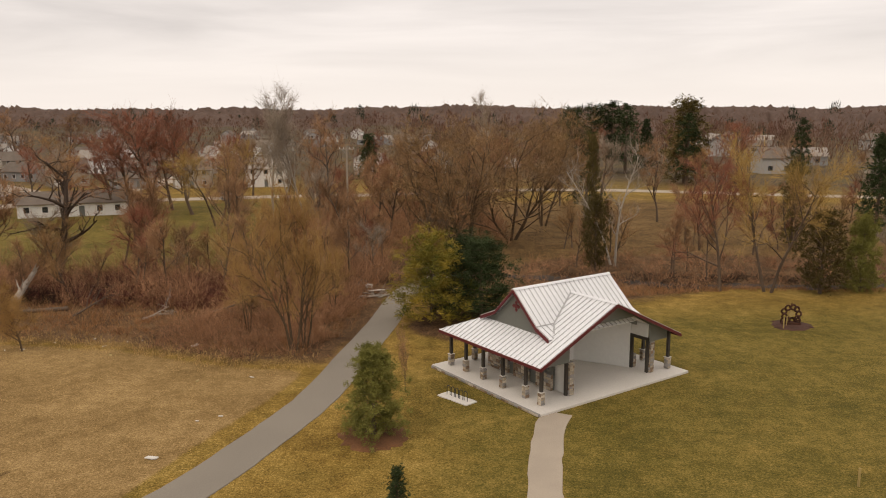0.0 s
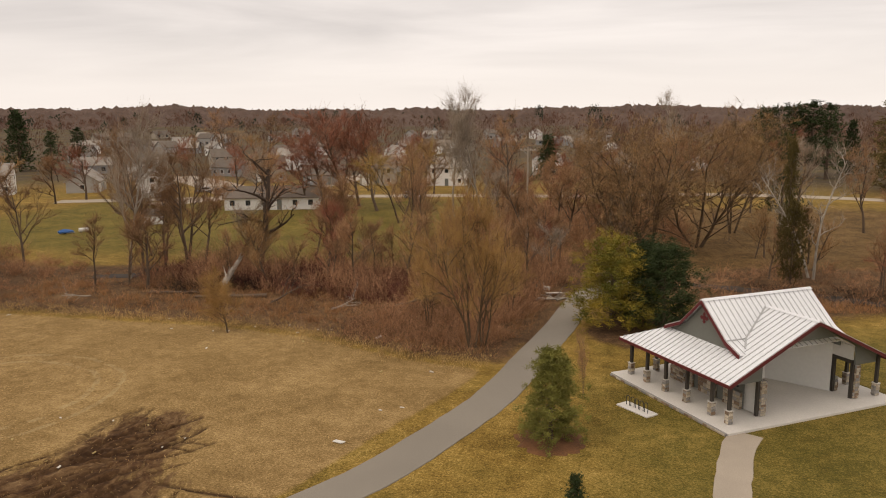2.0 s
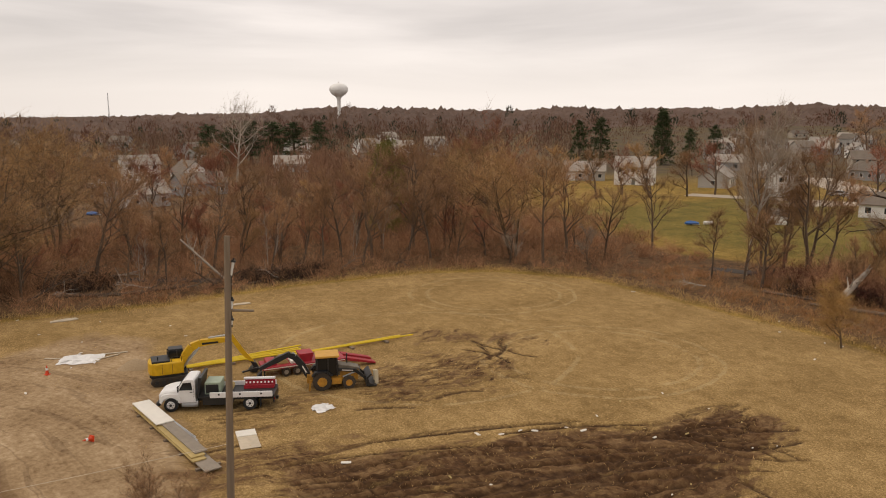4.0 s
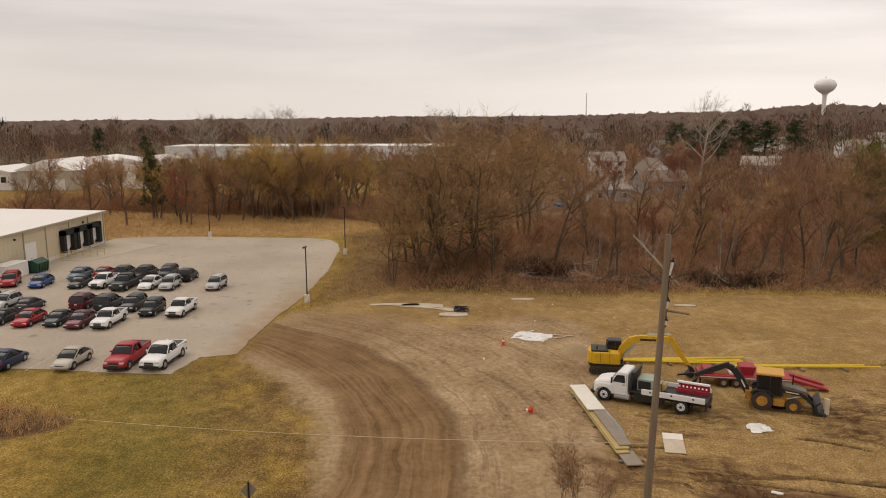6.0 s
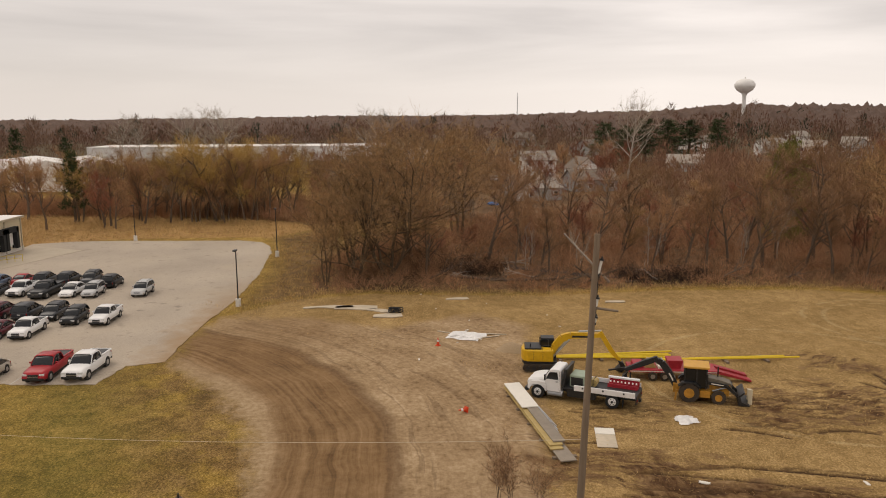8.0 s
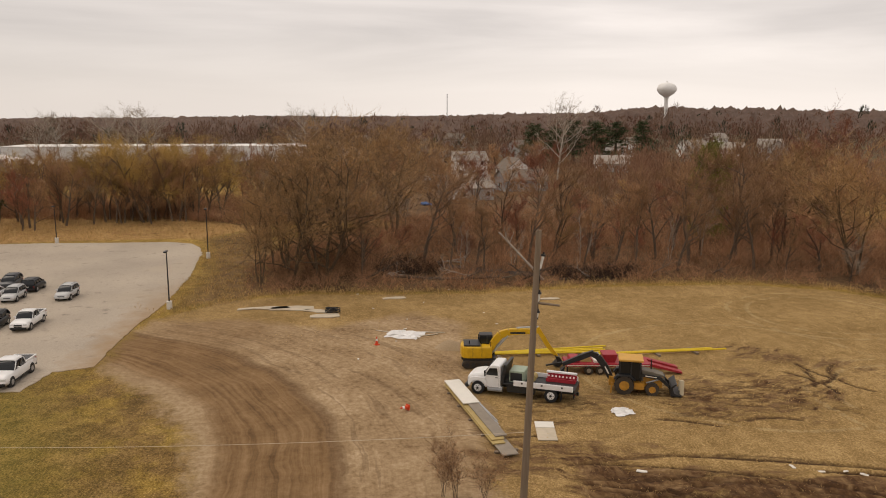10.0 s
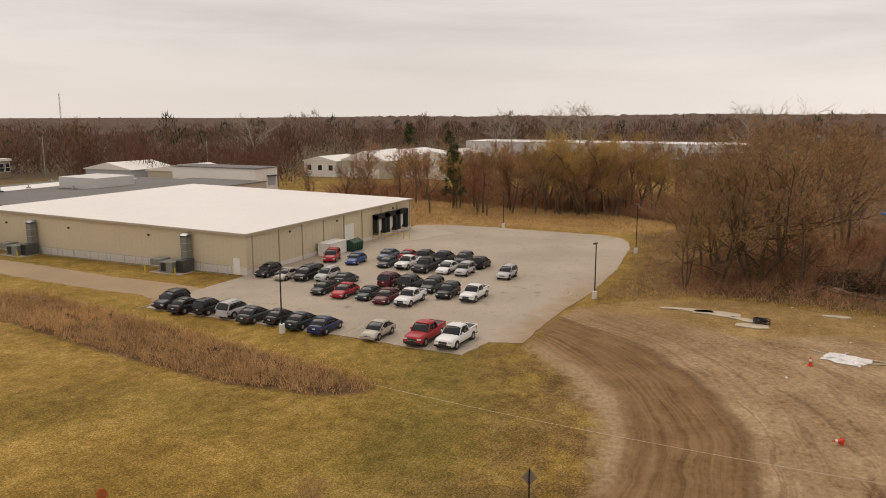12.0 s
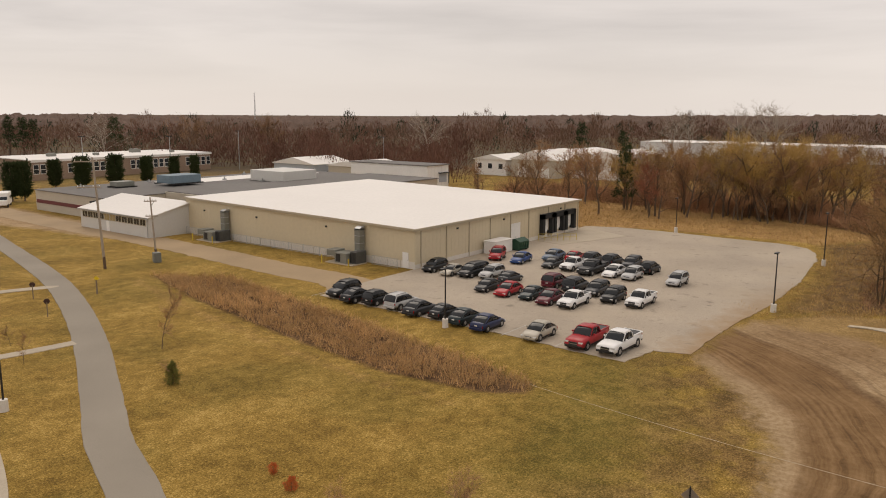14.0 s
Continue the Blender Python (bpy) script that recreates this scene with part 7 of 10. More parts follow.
for y0, y1 in ((-150, -112), (-110, -60), (-58, -20)):
    hall("industrial_hall", "long white industrial hall in the distance", -372, y0, -345, y1, 6.5, "whitewall", "membrane", 0, 6)
hall("industrial_hall", "low white hall beside the bare trees", -280, -150, -250, -130, 5.0, "whitewall", "membrane", 1.5, 2)


def lot_lamp(x, y, h=6.0):
    l_ = thing("street_lamp", "dark steel car-park lamp on a round concrete base", "street lamp", pose(x, y, 0), "car-park lamps")
    part("base", tubes(((0, 0, -0.1), (0, 0, 0.85), 0.3, 0.28, 14)), M["concrete"], l_, "pale concrete base")
    part("pole", tubes(((0, 0, 0.85), (0, 0, h), 0.075, 0.06, 8)), M["black"], l_)
    part("lamp_head", soft_box((-0.1, -0.16, h - 0.02, 0.75, 0.16, h + 0.13), 0.03), M["black"], l_)


for x, y, h in ((-56, -42.9, 5.6), (-81.2, -20.2, 6.1), (-126.5, -48, 5.8), (-110.6, -21.7, 7.0), (-21.2, -53.6, 5.2)):
    lot_lamp(x, y, h)


# ---- parked vehicles ----
def paint(name, c, rough=0.28):
    return mat(name, c, rough, 0.0, vary=0.05, grain=2, patch=0.6, bump=0.0, spec=0.35)


PAINT = {"black": paint("black_paint", (0.008, 0.0085, 0.0095)), "silver": paint("silver_paint", (0.45, 0.45, 0.44)), "graphite": paint("graphite_paint", (0.03, 0.032, 0.036)),
         "dark_green": paint("dark_green_paint", (0.014, 0.026, 0.028)), "navy": paint("navy_paint", (0.016, 0.025, 0.075)), "champagne": paint("champagne_paint", (0.42, 0.38, 0.31)),
         "red": paint("red_paint", (0.36, 0.012, 0.018)), "white": paint("white_paint", (0.76, 0.75, 0.73)), "blue": paint("blue_paint", (0.02, 0.06, 0.20)),
         "maroon": paint("maroon_paint", (0.11, 0.012, 0.02)), "steel_blue": paint("steel_blue_paint", (0.10, 0.14, 0.20))}
M["carglass"] = mat("tinted_glass", (0.010, 0.012, 0.014), 0.08, vary=0.1, grain=1, bump=0.0, spec=0.4)
M["alloy"] = mat("alloy_wheel", (0.40, 0.40, 0.40), 0.35, 0.8, vary=0.1, grain=4, bump=0.0)
M["lampclear"] = mat("clear_lamp", (0.62, 0.62, 0.60), 0.15, vary=0.08, grain=4, bump=0.0, spec=0.6)
M["lampred"] = mat("red_lamp", (0.30, 0.012, 0.012), 0.2, vary=0.1, grain=4, bump=0.0)
M["grille"] = mat("dark_grille", (0.03, 0.03, 0.03), 0.5, vary=0.2, grain=20, bump=0.1)


def loft(sections):
    """Skin over cross-sections of equal point counts, with closed ends."""
    bm = bmesh.new()
    rings = [[bm.verts.new(p) for p in s] for s in sections]
    n = len(rings[0])
    for a, b in zip(rings, rings[1:]):
        for i in range(n):
            bm.faces.new((a[i], a[(i + 1) % n], b[(i + 1) % n], b[i]))
    bm.faces.new(rings[0][::-1])
    bm.faces.new(rings[-1])
    return bm


def body_section(x, half, low, high, crown=0.05):
    """A rounded slice of a car body across y at x."""
    mid = low + (high - low) * 0.55
    return [(x, -half * 0.88, low), (x, -half, low + 0.12), (x, -half, mid), (x, -half * 0.93, high - 0.05), (x, -half * 0.7, high), (x, 0, high + crown * 0.5),
            (x, half * 0.7, high), (x, half * 0.93, high - 0.05), (x, half, mid), (x, half, low + 0.12), (x, half * 0.88, low)]


SHAPES = {  # length, half width, beltline along x, cabin feet and roof, roof height, wheel radius, front and rear axles
    "sedan": (4.35, 0.90, ((-1, 0.56), (-0.985, 0.80), (-0.94, 0.95), (-0.62, 0.99), (-0.1, 0.97), (0.32, 0.93), (0.62, 0.85), (0.86, 0.73), (0.96, 0.62), (1, 0.46)), (-0.80, -0.38, 0.06, 0.50), 1.54, 0.33, 1.30, -1.26),
    "suv": (4.35, 0.95, ((-1, 0.64), (-0.99, 0.95), (-0.965, 1.10), (-0.5, 1.11), (0.0, 1.09), (0.36, 1.06), (0.64, 1.00), (0.87, 0.90), (0.965, 0.77), (1, 0.52)), (-0.985, -0.80, 0.08, 0.47), 1.78, 0.37, 1.30, -1.26),
    "van": (5.05, 0.98, ((-1, 0.62), (-0.99, 0.95), (-0.97, 1.06), (-0.5, 1.06), (0.1, 1.04), (0.48, 1.00), (0.72, 0.93), (0.90, 0.82), (0.97, 0.70), (1, 0.50)), (-0.985, -0.86, 0.22, 0.64), 1.74, 0.35, 1.55, -1.45),
    "pickup": (5.80, 1.0, ((-1, 0.78), (-0.995, 1.20), (-0.6, 1.21), (-0.3, 1.20), (0.1, 1.19), (0.40, 1.17), (0.64, 1.13), (0.88, 1.06), (0.965, 0.96), (1, 0.62)), (-0.30, -0.22, 0.20, 0.42), 1.90, 0.40, 1.85, -1.72),
}


def car(kind, colour, label):
    L, hw, belt, cab, roof_z, wr, fx, rx = SHAPES[kind]
    c = thing({"sedan": "car", "suv": "suv", "van": "van", "pickup": "pickup_truck"}[kind], label, {"sedan": "car", "suv": "car", "van": "van", "pickup": "pickup"}[kind], group="cars in the car park")
    h = L / 2
    low = 0.24 if kind == "sedan" else 0.34
    secs = []
    for f, z in belt:
        taper = 1 - (0.10 if kind == "pickup" else 0.17) * (max(0, abs(f) - 0.66) / 0.34) ** 2
        secs.append(body_section(f * h, hw * taper, low + (0.12 if abs(f) > 0.94 else 0), z, 0.07 if f > 0.4 else 0.03))
    part("body", loft(secs), PAINT[colour], c, smooth=True)
    part("sill", boxes((rx + wr + 0.1, -hw - 0.008, low - 0.02, fx - wr - 0.1, hw + 0.008, low + 0.13)), M["black"], c, "dark sill")
    zb = [z for f, z in belt if -0.6 <= f <= 0.4][0] - 0.06
    x0, x1, x2, x3 = (f * h for f in cab)
    wi, wo = hw * 0.75, hw * 0.92
    # a rounded glasshouse: foot of the rear glass, roof with its crown, foot of the windscreen
    xr = [x0, x0 + (x1 - x0) * 0.55, x1, (x1 + x2) / 2, x2, x2 + (x3 - x2) * 0.5, x3]
    zr_ = [zb + 0.02, zb + (roof_z - zb) * 0.66, roof_z - 0.075, roof_z - 0.02, roof_z - 0.06, zb + (roof_z - zb) * 0.58, zb + 0.02]

    def cross(x, z, out=0.0):
        g = (z - zb) / (roof_z - zb)
        top_w = wo + (wi - wo) * g
        return [(x, -wo - out, zb), (x, -top_w - 0.05 * g - out, z - 0.10 * g), (x, -top_w * 0.84, z + out), (x, 0, z + 0.03 * g + out), (x, top_w * 0.84, z + out), (x, top_w + 0.05 * g + out, z - 0.10 * g), (x, wo + out, zb)]
    part("glasshouse", loft([cross(x, z) for x, z in zip(xr, zr_)]), M["carglass"], c, "dark tinted windows", smooth=True)
    lid = []
    for x, z in ((x1 - 0.05, roof_z - 0.085), (x1 + 0.12, roof_z - 0.06), ((x1 + x2) / 2, roof_z - 0.015), (x2 - 0.12, roof_z - 0.04), (x2 + 0.08, roof_z - 0.085)):
        k_ = cross(x, z + 0.022, 0.02)
        lid.append([*k_[1:6], *[(p_[0], p_[1] * 0.96, p_[2] - 0.05) for p_ in k_[5:0:-1]]])
    part("roof", loft(lid), PAINT[colour], c, smooth=True)
    # pillars follow the window corners
    mids = [0.5] if kind in ("sedan", "pickup") else [0.36, 0.68]
    for s in (-1, 1):
        for g, wide_p, mt in ((0.0, 0.06, PAINT[colour]), (1.0, 0.045, PAINT[colour]), *((m_, 0.035, M["black"]) for m_ in mids)):
            xa, xb = x0 + (x3 - x0) * g, x1 + (x2 - x1) * g
            ym = wo + (wi - wo) * 0.5 + 0.035
            xm, zm = (xa + xb) / 2, (zb + roof_z) / 2 - 0.03
            part("pillar", tubes(((xa, s * (wo + 0.0), zb), (xm, s * ym, zm), wide_p, None, 4), ((xm, s * ym, zm), (xb, s * (wi + 0.045), roof_z - 0.15), wide_p, None, 4)), mt, c)
    for x in (fx, rx):
        for s in (-1, 1):
            w = part("wheel", tubes(((x, s * (hw - 0.21), wr), (x, s * (hw + 0.01), wr), wr, None, 16)), M["rubber"], c, "black tyre")
            part("rim", tubes(((x, s * (hw + 0.005), wr), (x, s * (hw + 0.025), wr), wr * 0.62, wr * 0.55, 12)), M["alloy"], w, "alloy rim")
            part("wheel_arch", tubes(((x, s * (hw - 0.26), wr + 0.02), (x, s * (hw + 0.003), wr + 0.02), wr + 0.07, None, 16)), M["black"], c)
    zf, zr = belt[-2][1] - 0.10, belt[1][1] - 0.14
    for s in (-1, 1):
        part("headlight", soft_box((h * 0.93, s * hw * 0.70 - 0.2, zf - 0.1, h * 0.985, s * hw * 0.70 + 0.2, zf + 0.06), 0.02), M["lampclear"], c, "clear headlight")
        part("tail_light", soft_box((-h * 0.985, s * hw * 0.76 - 0.13, zr - 0.16, -h * 0.94, s * hw * 0.76 + 0.13, zr + 0.1), 0.02), M["lampred"], c, "red tail light")
        part("mirror", soft_box((x3 - 0.45, s * (hw + 0.1) - 0.1, zb + 0.08, x3 - 0.3, s * (hw + 0.1) + 0.1, zb + 0.24), 0.03), PAINT[colour], c)
    part("grille", boxes((h * 0.965, -hw * 0.42, low + 0.22, h * 1.004, hw * 0.42, zf + 0.02)), M["grille"], c)
    if kind == "pickup":
        part("grille_bar", boxes((h * 1.0, -hw * 0.44, zf - 0.18, h * 1.01, hw * 0.44, zf - 0.13)), M["alloy"], c, "bright grille bar")
    for s in (1, -1):
        dark = kind == "pickup" or colour in ("black", "graphite")
        part("bumper", soft_box((s * h - 0.12, -hw * 0.86, low + 0.02, s * h + 0.05, hw * 0.86, low + 0.24), 0.03), M["black"] if dark else PAINT[colour], c)
    part("number_plate", boxes((-h - 0.03, -0.16, low + 0.4, -h * 0.99, 0.16, low + 0.52)), M["lampclear"], c)
    if kind == "pickup":
        # flat black sheet stands in for the shade down in the bed
        part("bed_shade_sheet", boxes((-h * 0.955, -hw * 0.80, 1.235, x0 - 0.12, hw * 0.80, 1.262)), M["black"], c, "flat black sheet for the shade inside the load bed")
        for s in (-1, 1):
            part("bed_rail", soft_box((-h * 0.985, s * hw * 0.88 - 0.07, 1.16, x0 - 0.05, s * hw * 0.88 + 0.07, 1.31), 0.03), PAINT[colour], c)
        part("tailgate", soft_box((-h * 0.995, -hw * 0.84, 0.8, -h * 0.955, hw * 0.84, 1.30), 0.02), PAINT[colour], c)
    if kind in ("suv", "van"):
        for s in (-1, 1):
            part("roof_rail", tubes(((x1 + 0.1, s * wi * 0.85, roof_z + 0.03), (x2 - 0.2, s * wi * 0.85, roof_z + 0.03), 0.02, None, 5)), M["black"], c)
    return c


WORDS = {"sedan": "parked saloon car", "suv": "parked sport-utility car", "van": "parked minivan", "pickup": "parked pickup truck"}
crng = random.Random(3)
PARKED_DARK = (
        ("suv", "black", ((-59.2, -59.4, 0), (-58.9, -54.0, 180), (-76.0, -59.9, 0), (-75.3, -35.0, 0), (-91.9, -37.9, 180))),
        ("sedan", "black", ((-58.5, -56.6, 180), (-59.1, -45.3, 180), (-71.2, -48.5, 0))),
        ("suv", "silver", ((-59.1, -50.9, 180), (-77.2, -52.0, 0), (-87.0, -38.1, 0), (-87.3, -32.6, 0))),
        ("sedan", "graphite", ((-58.5, -48.0, 180), (-76.6, -48.9, 180), (-87.5, -49.4, 0))),
        ("sedan", "dark_green", ((-58.6, -42.4, 180), (-71.1, -42.6, 0))),
        ("sedan", "navy", ((-58.2, -39.6, 180),)),
        ("sedan", "champagne", ((-58.7, -34.3, 0), (-75.6, -56.8, 0))),
        ("pickup", "red", ((-59.4, -29.9, 0),)))
PARKED_OTHER = (
        ("pickup", "white", ((-59.7, -27.0, 0), (-71.0, -37.4, 0), (-75.6, -32.0, 0), (-88.0, -46.6, 0))),
        ("van", "black", ((-76.7, -54.4, 0),)),
        ("sedan", "red", ((-70.9, -45.5, 0), (-93.5, -49.3, 180))),
        ("suv", "red", ((-87.7, -58.2, 20),)),
        ("sedan", "blue", ((-87.6, -54.3, 5),)),
        ("suv", "maroon", ((-77.6, -43.4, 180),)),
        ("suv", "graphite", ((-77.3, -40.6, 180), (-77.0, -37.8, 0), (-93.5, -46.6, 180), (-93.8, -43.9, 180), (-93.5, -41.1, 0))),
        ("sedan", "maroon", ((-70.5, -40.0, 0),)),
        ("sedan", "steel_blue", ((-92.2, -51.9, 0),)),
        ("pickup", "black", ((-87.2, -43.5, 0),)),
        ("sedan", "white", ((-87.3, -40.6, 0),)))
for kind, colour, places in PARKED_DARK + PARKED_OTHER:
    first = None
    for x, y, turn in places:
        m = pose(x, y, 0.052, 0, 0, turn + crng.uniform(-2, 2)) @ Matrix.Scale(0.92, 4)
        if first is None:
            first = car(kind, colour, colour.replace("_", " ") + " " + WORDS[kind] + " on the asphalt lot")
            first.matrix_basis = m
        else:
            copy_thing(first, m)
# painted bay lines between the parked cars
M["linepaint"] = mat("worn_white_line", (0.42, 0.39, 0.34), 0.9, vary=0.25, grain=4, patch=1.0, bump=0.1)
for i in range(14):
    bm = boxes((-61.2, -62 + i * 2.75 - 0.05, 0.05, -56.9 if i < 13 else -57.5, -62 + i * 2.75 + 0.05, 0.056))
    tagged(link("trim", bm, M["linepaint"]), "worn white parking bay line", "road marking", kind="structure")


# ---- building machines and materials on the field ----
M["plantyellow"] = mat("machine_yellow", (0.62, 0.36, 0.012), 0.45, vary=0.12, grain=4, patch=1.2, bump=0.04)
M["plantamber"] = mat("backhoe_yellow", (0.40, 0.19, 0.022), 0.6, vary=0.35, grain=4, patch=1.2, bump=0.06)
M["pipeyellow"] = mat("yellow_gas_pipe", (0.70, 0.50, 0.02), 0.4, vary=0.1, grain=4, patch=0.5, bump=0.0)
M["plantred"] = mat("red_implement", (0.34, 0.02, 0.03), 0.45, vary=0.15, grain=4, patch=1.0, bump=0.04)
M["board"] = mat("white_insulation_panel", (0.70, 0.66, 0.58), 0.6, vary=0.06, grain=3, patch=0.4, bump=0.03)
M["roofamber"] = mat("amber_cab_roof", (0.56, 0.30, 0.05), 0.5, vary=0.12, grain=4, patch=1.2, bump=0.03)
M["boardcream"] = mat("weathered_cream_panel", (0.50, 0.42, 0.31), 0.7, vary=0.15, grain=3, patch=0.5, bump=0.05)
M["hoodgrey"] = mat("grey_hood", (0.16, 0.135, 0.10), 0.6, vary=0.25, grain=4, patch=1.2, bump=0.05)
M["palegreen"] = mat("pale_green_enamel", (0.30, 0.36, 0.27), 0.5, vary=0.12, grain=4, patch=1.0, bump=0.04)
M["boardtan"] = mat("tan_panel_edge", (0.40, 0.29, 0.11), 0.7, vary=0.15, grain=4, patch=0.6, bump=0.05)
M["mudrubber"] = mat("muddy_tyre", (0.05, 0.038, 0.027), 0.9, vary=0.35, grain=7, patch=1.0, bump=0.2)


def arm(bm, pts, w, y=0.0, depth=0.35):
    """A box-section boom along points in the x-z plane."""
    for (a, da), (b, db) in zip(pts, pts[1:]):
        a, b = Vector((a[0], 0, a[1])), Vector((b[0], 0, b[1]))
        d = (b - a).normalized()
        nrm = Vector((-d.z, 0, d.x))
        vs = []
        for s in (-1, 1):
            for p, dd in ((a, da), (b, db)):
                for k in (-1, 1):
                    vs.append(bm.verts.new(p + nrm * k * dd / 2 + Vector((0, y + s * w / 2, 0))))
        for f in ((0, 1, 3, 2), (4, 6, 7, 5), (0, 4, 5, 1), (2, 3, 7, 6), (0, 2, 6, 4), (1, 5, 7, 3)):
            bm.faces.new([vs[i] for i in f])
    return bm


def excavator():
    e = thing("excavator", "yellow tracked excavator with its boom folded out low", "excavator", pose(-59.6, 9.25, 0.0, 0, 0, 84) @ Matrix.Scale(0.88, 4))
    for s in (-1, 1):
        prof = [(-1.6, 0.35), (-1.35, 0.08), (1.35, 0.08), (1.6, 0.35), (1.45, 0.68), (1.2, 0.78), (-1.2, 0.78), (-1.45, 0.68)]
        tr = part("track", prism(bmesh.new(), prof, 1, s * 1.0 - 0.25, s * 1.0 + 0.25), M["mudrubber"], e, "muddy crawler track")
        for i in range(5):
            part("track_roller", tubes(((-1.1 + i * 0.55, s * 1.0 - 0.27, 0.40), (-1.1 + i * 0.55, s * 1.0 + 0.27, 0.40), 0.2, None, 10)), M["black"], tr)
    part("undercarriage", boxes((-0.9, -0.8, 0.35, 0.9, 0.8, 0.95)), M["black"], e)
    # rounded tail and side covers of the upper body
    tail = [(-1.62, -0.7), (-1.45, -1.0), (-1.1, -1.18), (0.9, -1.18), (1.15, -1.1), (1.15, -0.1), (-0.05, -0.1), (-0.05, 1.18), (-1.1, 1.18), (-1.45, 1.0), (-1.62, 0.7), (-1.72, 0.0)]
    bm = prism(bmesh.new(), tail, 2, 0.98, 2.05)
    bmesh.ops.bevel(bm, geom=[g_ for g_ in bm.edges if abs(g_.verts[0].co.z - g_.verts[1].co.z) < 0.01], offset=0.12, segments=2, affect="EDGES", profile=0.6)
    part("counterweight", bm, M["plantyellow"], e, "rounded yellow counterweight and side cover")
    part("cover_seam", boxes((-0.62, -1.19, 1.1, -0.59, -1.17, 1.95), (0.2, -1.19, 1.1, 0.23, -1.17, 1.95)), M["grille"], e)
    part("deck_plate", boxes((-1.5, -1.1, 0.82, 1.5, 1.1, 0.98)), M["black"], e)
    part("engine_hood", soft_box((-1.42, -0.95, 2.03, 0.1, 0.95, 2.2), 0.06, 2), M["black"], e, "dark engine hood")
    part("exhaust", tubes(((-0.9, -0.5, 2.15), (-0.9, -0.5, 2.5), 0.06, None, 8)), M["black"], e)
    part("handrail", tubes(((0.2, -1.05, 2.05), (0.2, -1.05, 2.5), 0.025, None, 5), ((0.2, -1.05, 2.5), (1.0, -1.05, 2.5), 0.025, None, 5), ((1.0, -1.05, 2.5), (1.0, -1.05, 2.05), 0.025, None, 5)), M["black"], e)
    bm = prism(bmesh.new(), [(0.0, 1.0), (1.45, 1.0), (1.5, 1.7), (1.25, 2.72), (0.15, 2.78), (0.0, 2.6)], 1, 0.15, 1.15)
    bmesh.ops.bevel(bm, geom=bm.edges[:], offset=0.07, segments=2, affect="EDGES", profile=0.6)
    cab = part("cab", bm, M["carglass"], e, "dark glazed cab")
    part("cab_roof", soft_box((0.05, 0.12, 2.74, 1.25, 1.18, 2.84), 0.03), M["black"], cab)
    for y in (0.15, 1.15):
        part("cab_post", boxes((-0.04, y - 0.04, 1.0, 0.06, y + 0.04, 2.65), (0.7, y - 0.03, 1.0, 0.78, y + 0.03, 2.75)), M["black"], cab)
        part("cab_sill", boxes((0.0, y - 0.03, 1.0, 1.46, y + 0.03, 1.45)), M["black"], cab)
    part("boom", arm(bmesh.new(), [((0.95, 1.45), 0.42), ((1.35, 2.3), 0.6), ((1.95, 3.0), 0.66), ((2.7, 3.28), 0.56), ((5.6, 3.35), 0.34)], 0.42, -0.3), M["plantyellow"], e, "yellow gooseneck boom")
    part("stick", arm(bmesh.new(), [((5.3, 3.65), 0.40), ((6.3, 2.0), 0.42), ((7.2, 0.9), 0.26)], 0.32, -0.3), M["plantyellow"], e, "yellow stick")
    for y in (-0.55, -0.05):
        part("boom_cylinder", tubes(((1.15, y, 1.3), (2.6, y, 2.95), 0.08)), M["steel"], e)
    part("stick_cylinder", tubes(((3.4, -0.3, 3.65), (5.4, -0.3, 3.75), 0.08)), M["steel"], e)
    part("bucket", prism(bmesh.new(), [(6.9, 1.1), (7.4, 0.95), (7.7, 0.4), (7.3, 0.05), (6.8, 0.2), (7.15, 0.6)], 1, -0.75, 0.15), M["black"], e, "black digging bucket")
    part("name_band", boxes((2.8, -0.515, 3.12, 4.2, -0.511, 3.30)), M["black"], e)


excavator()


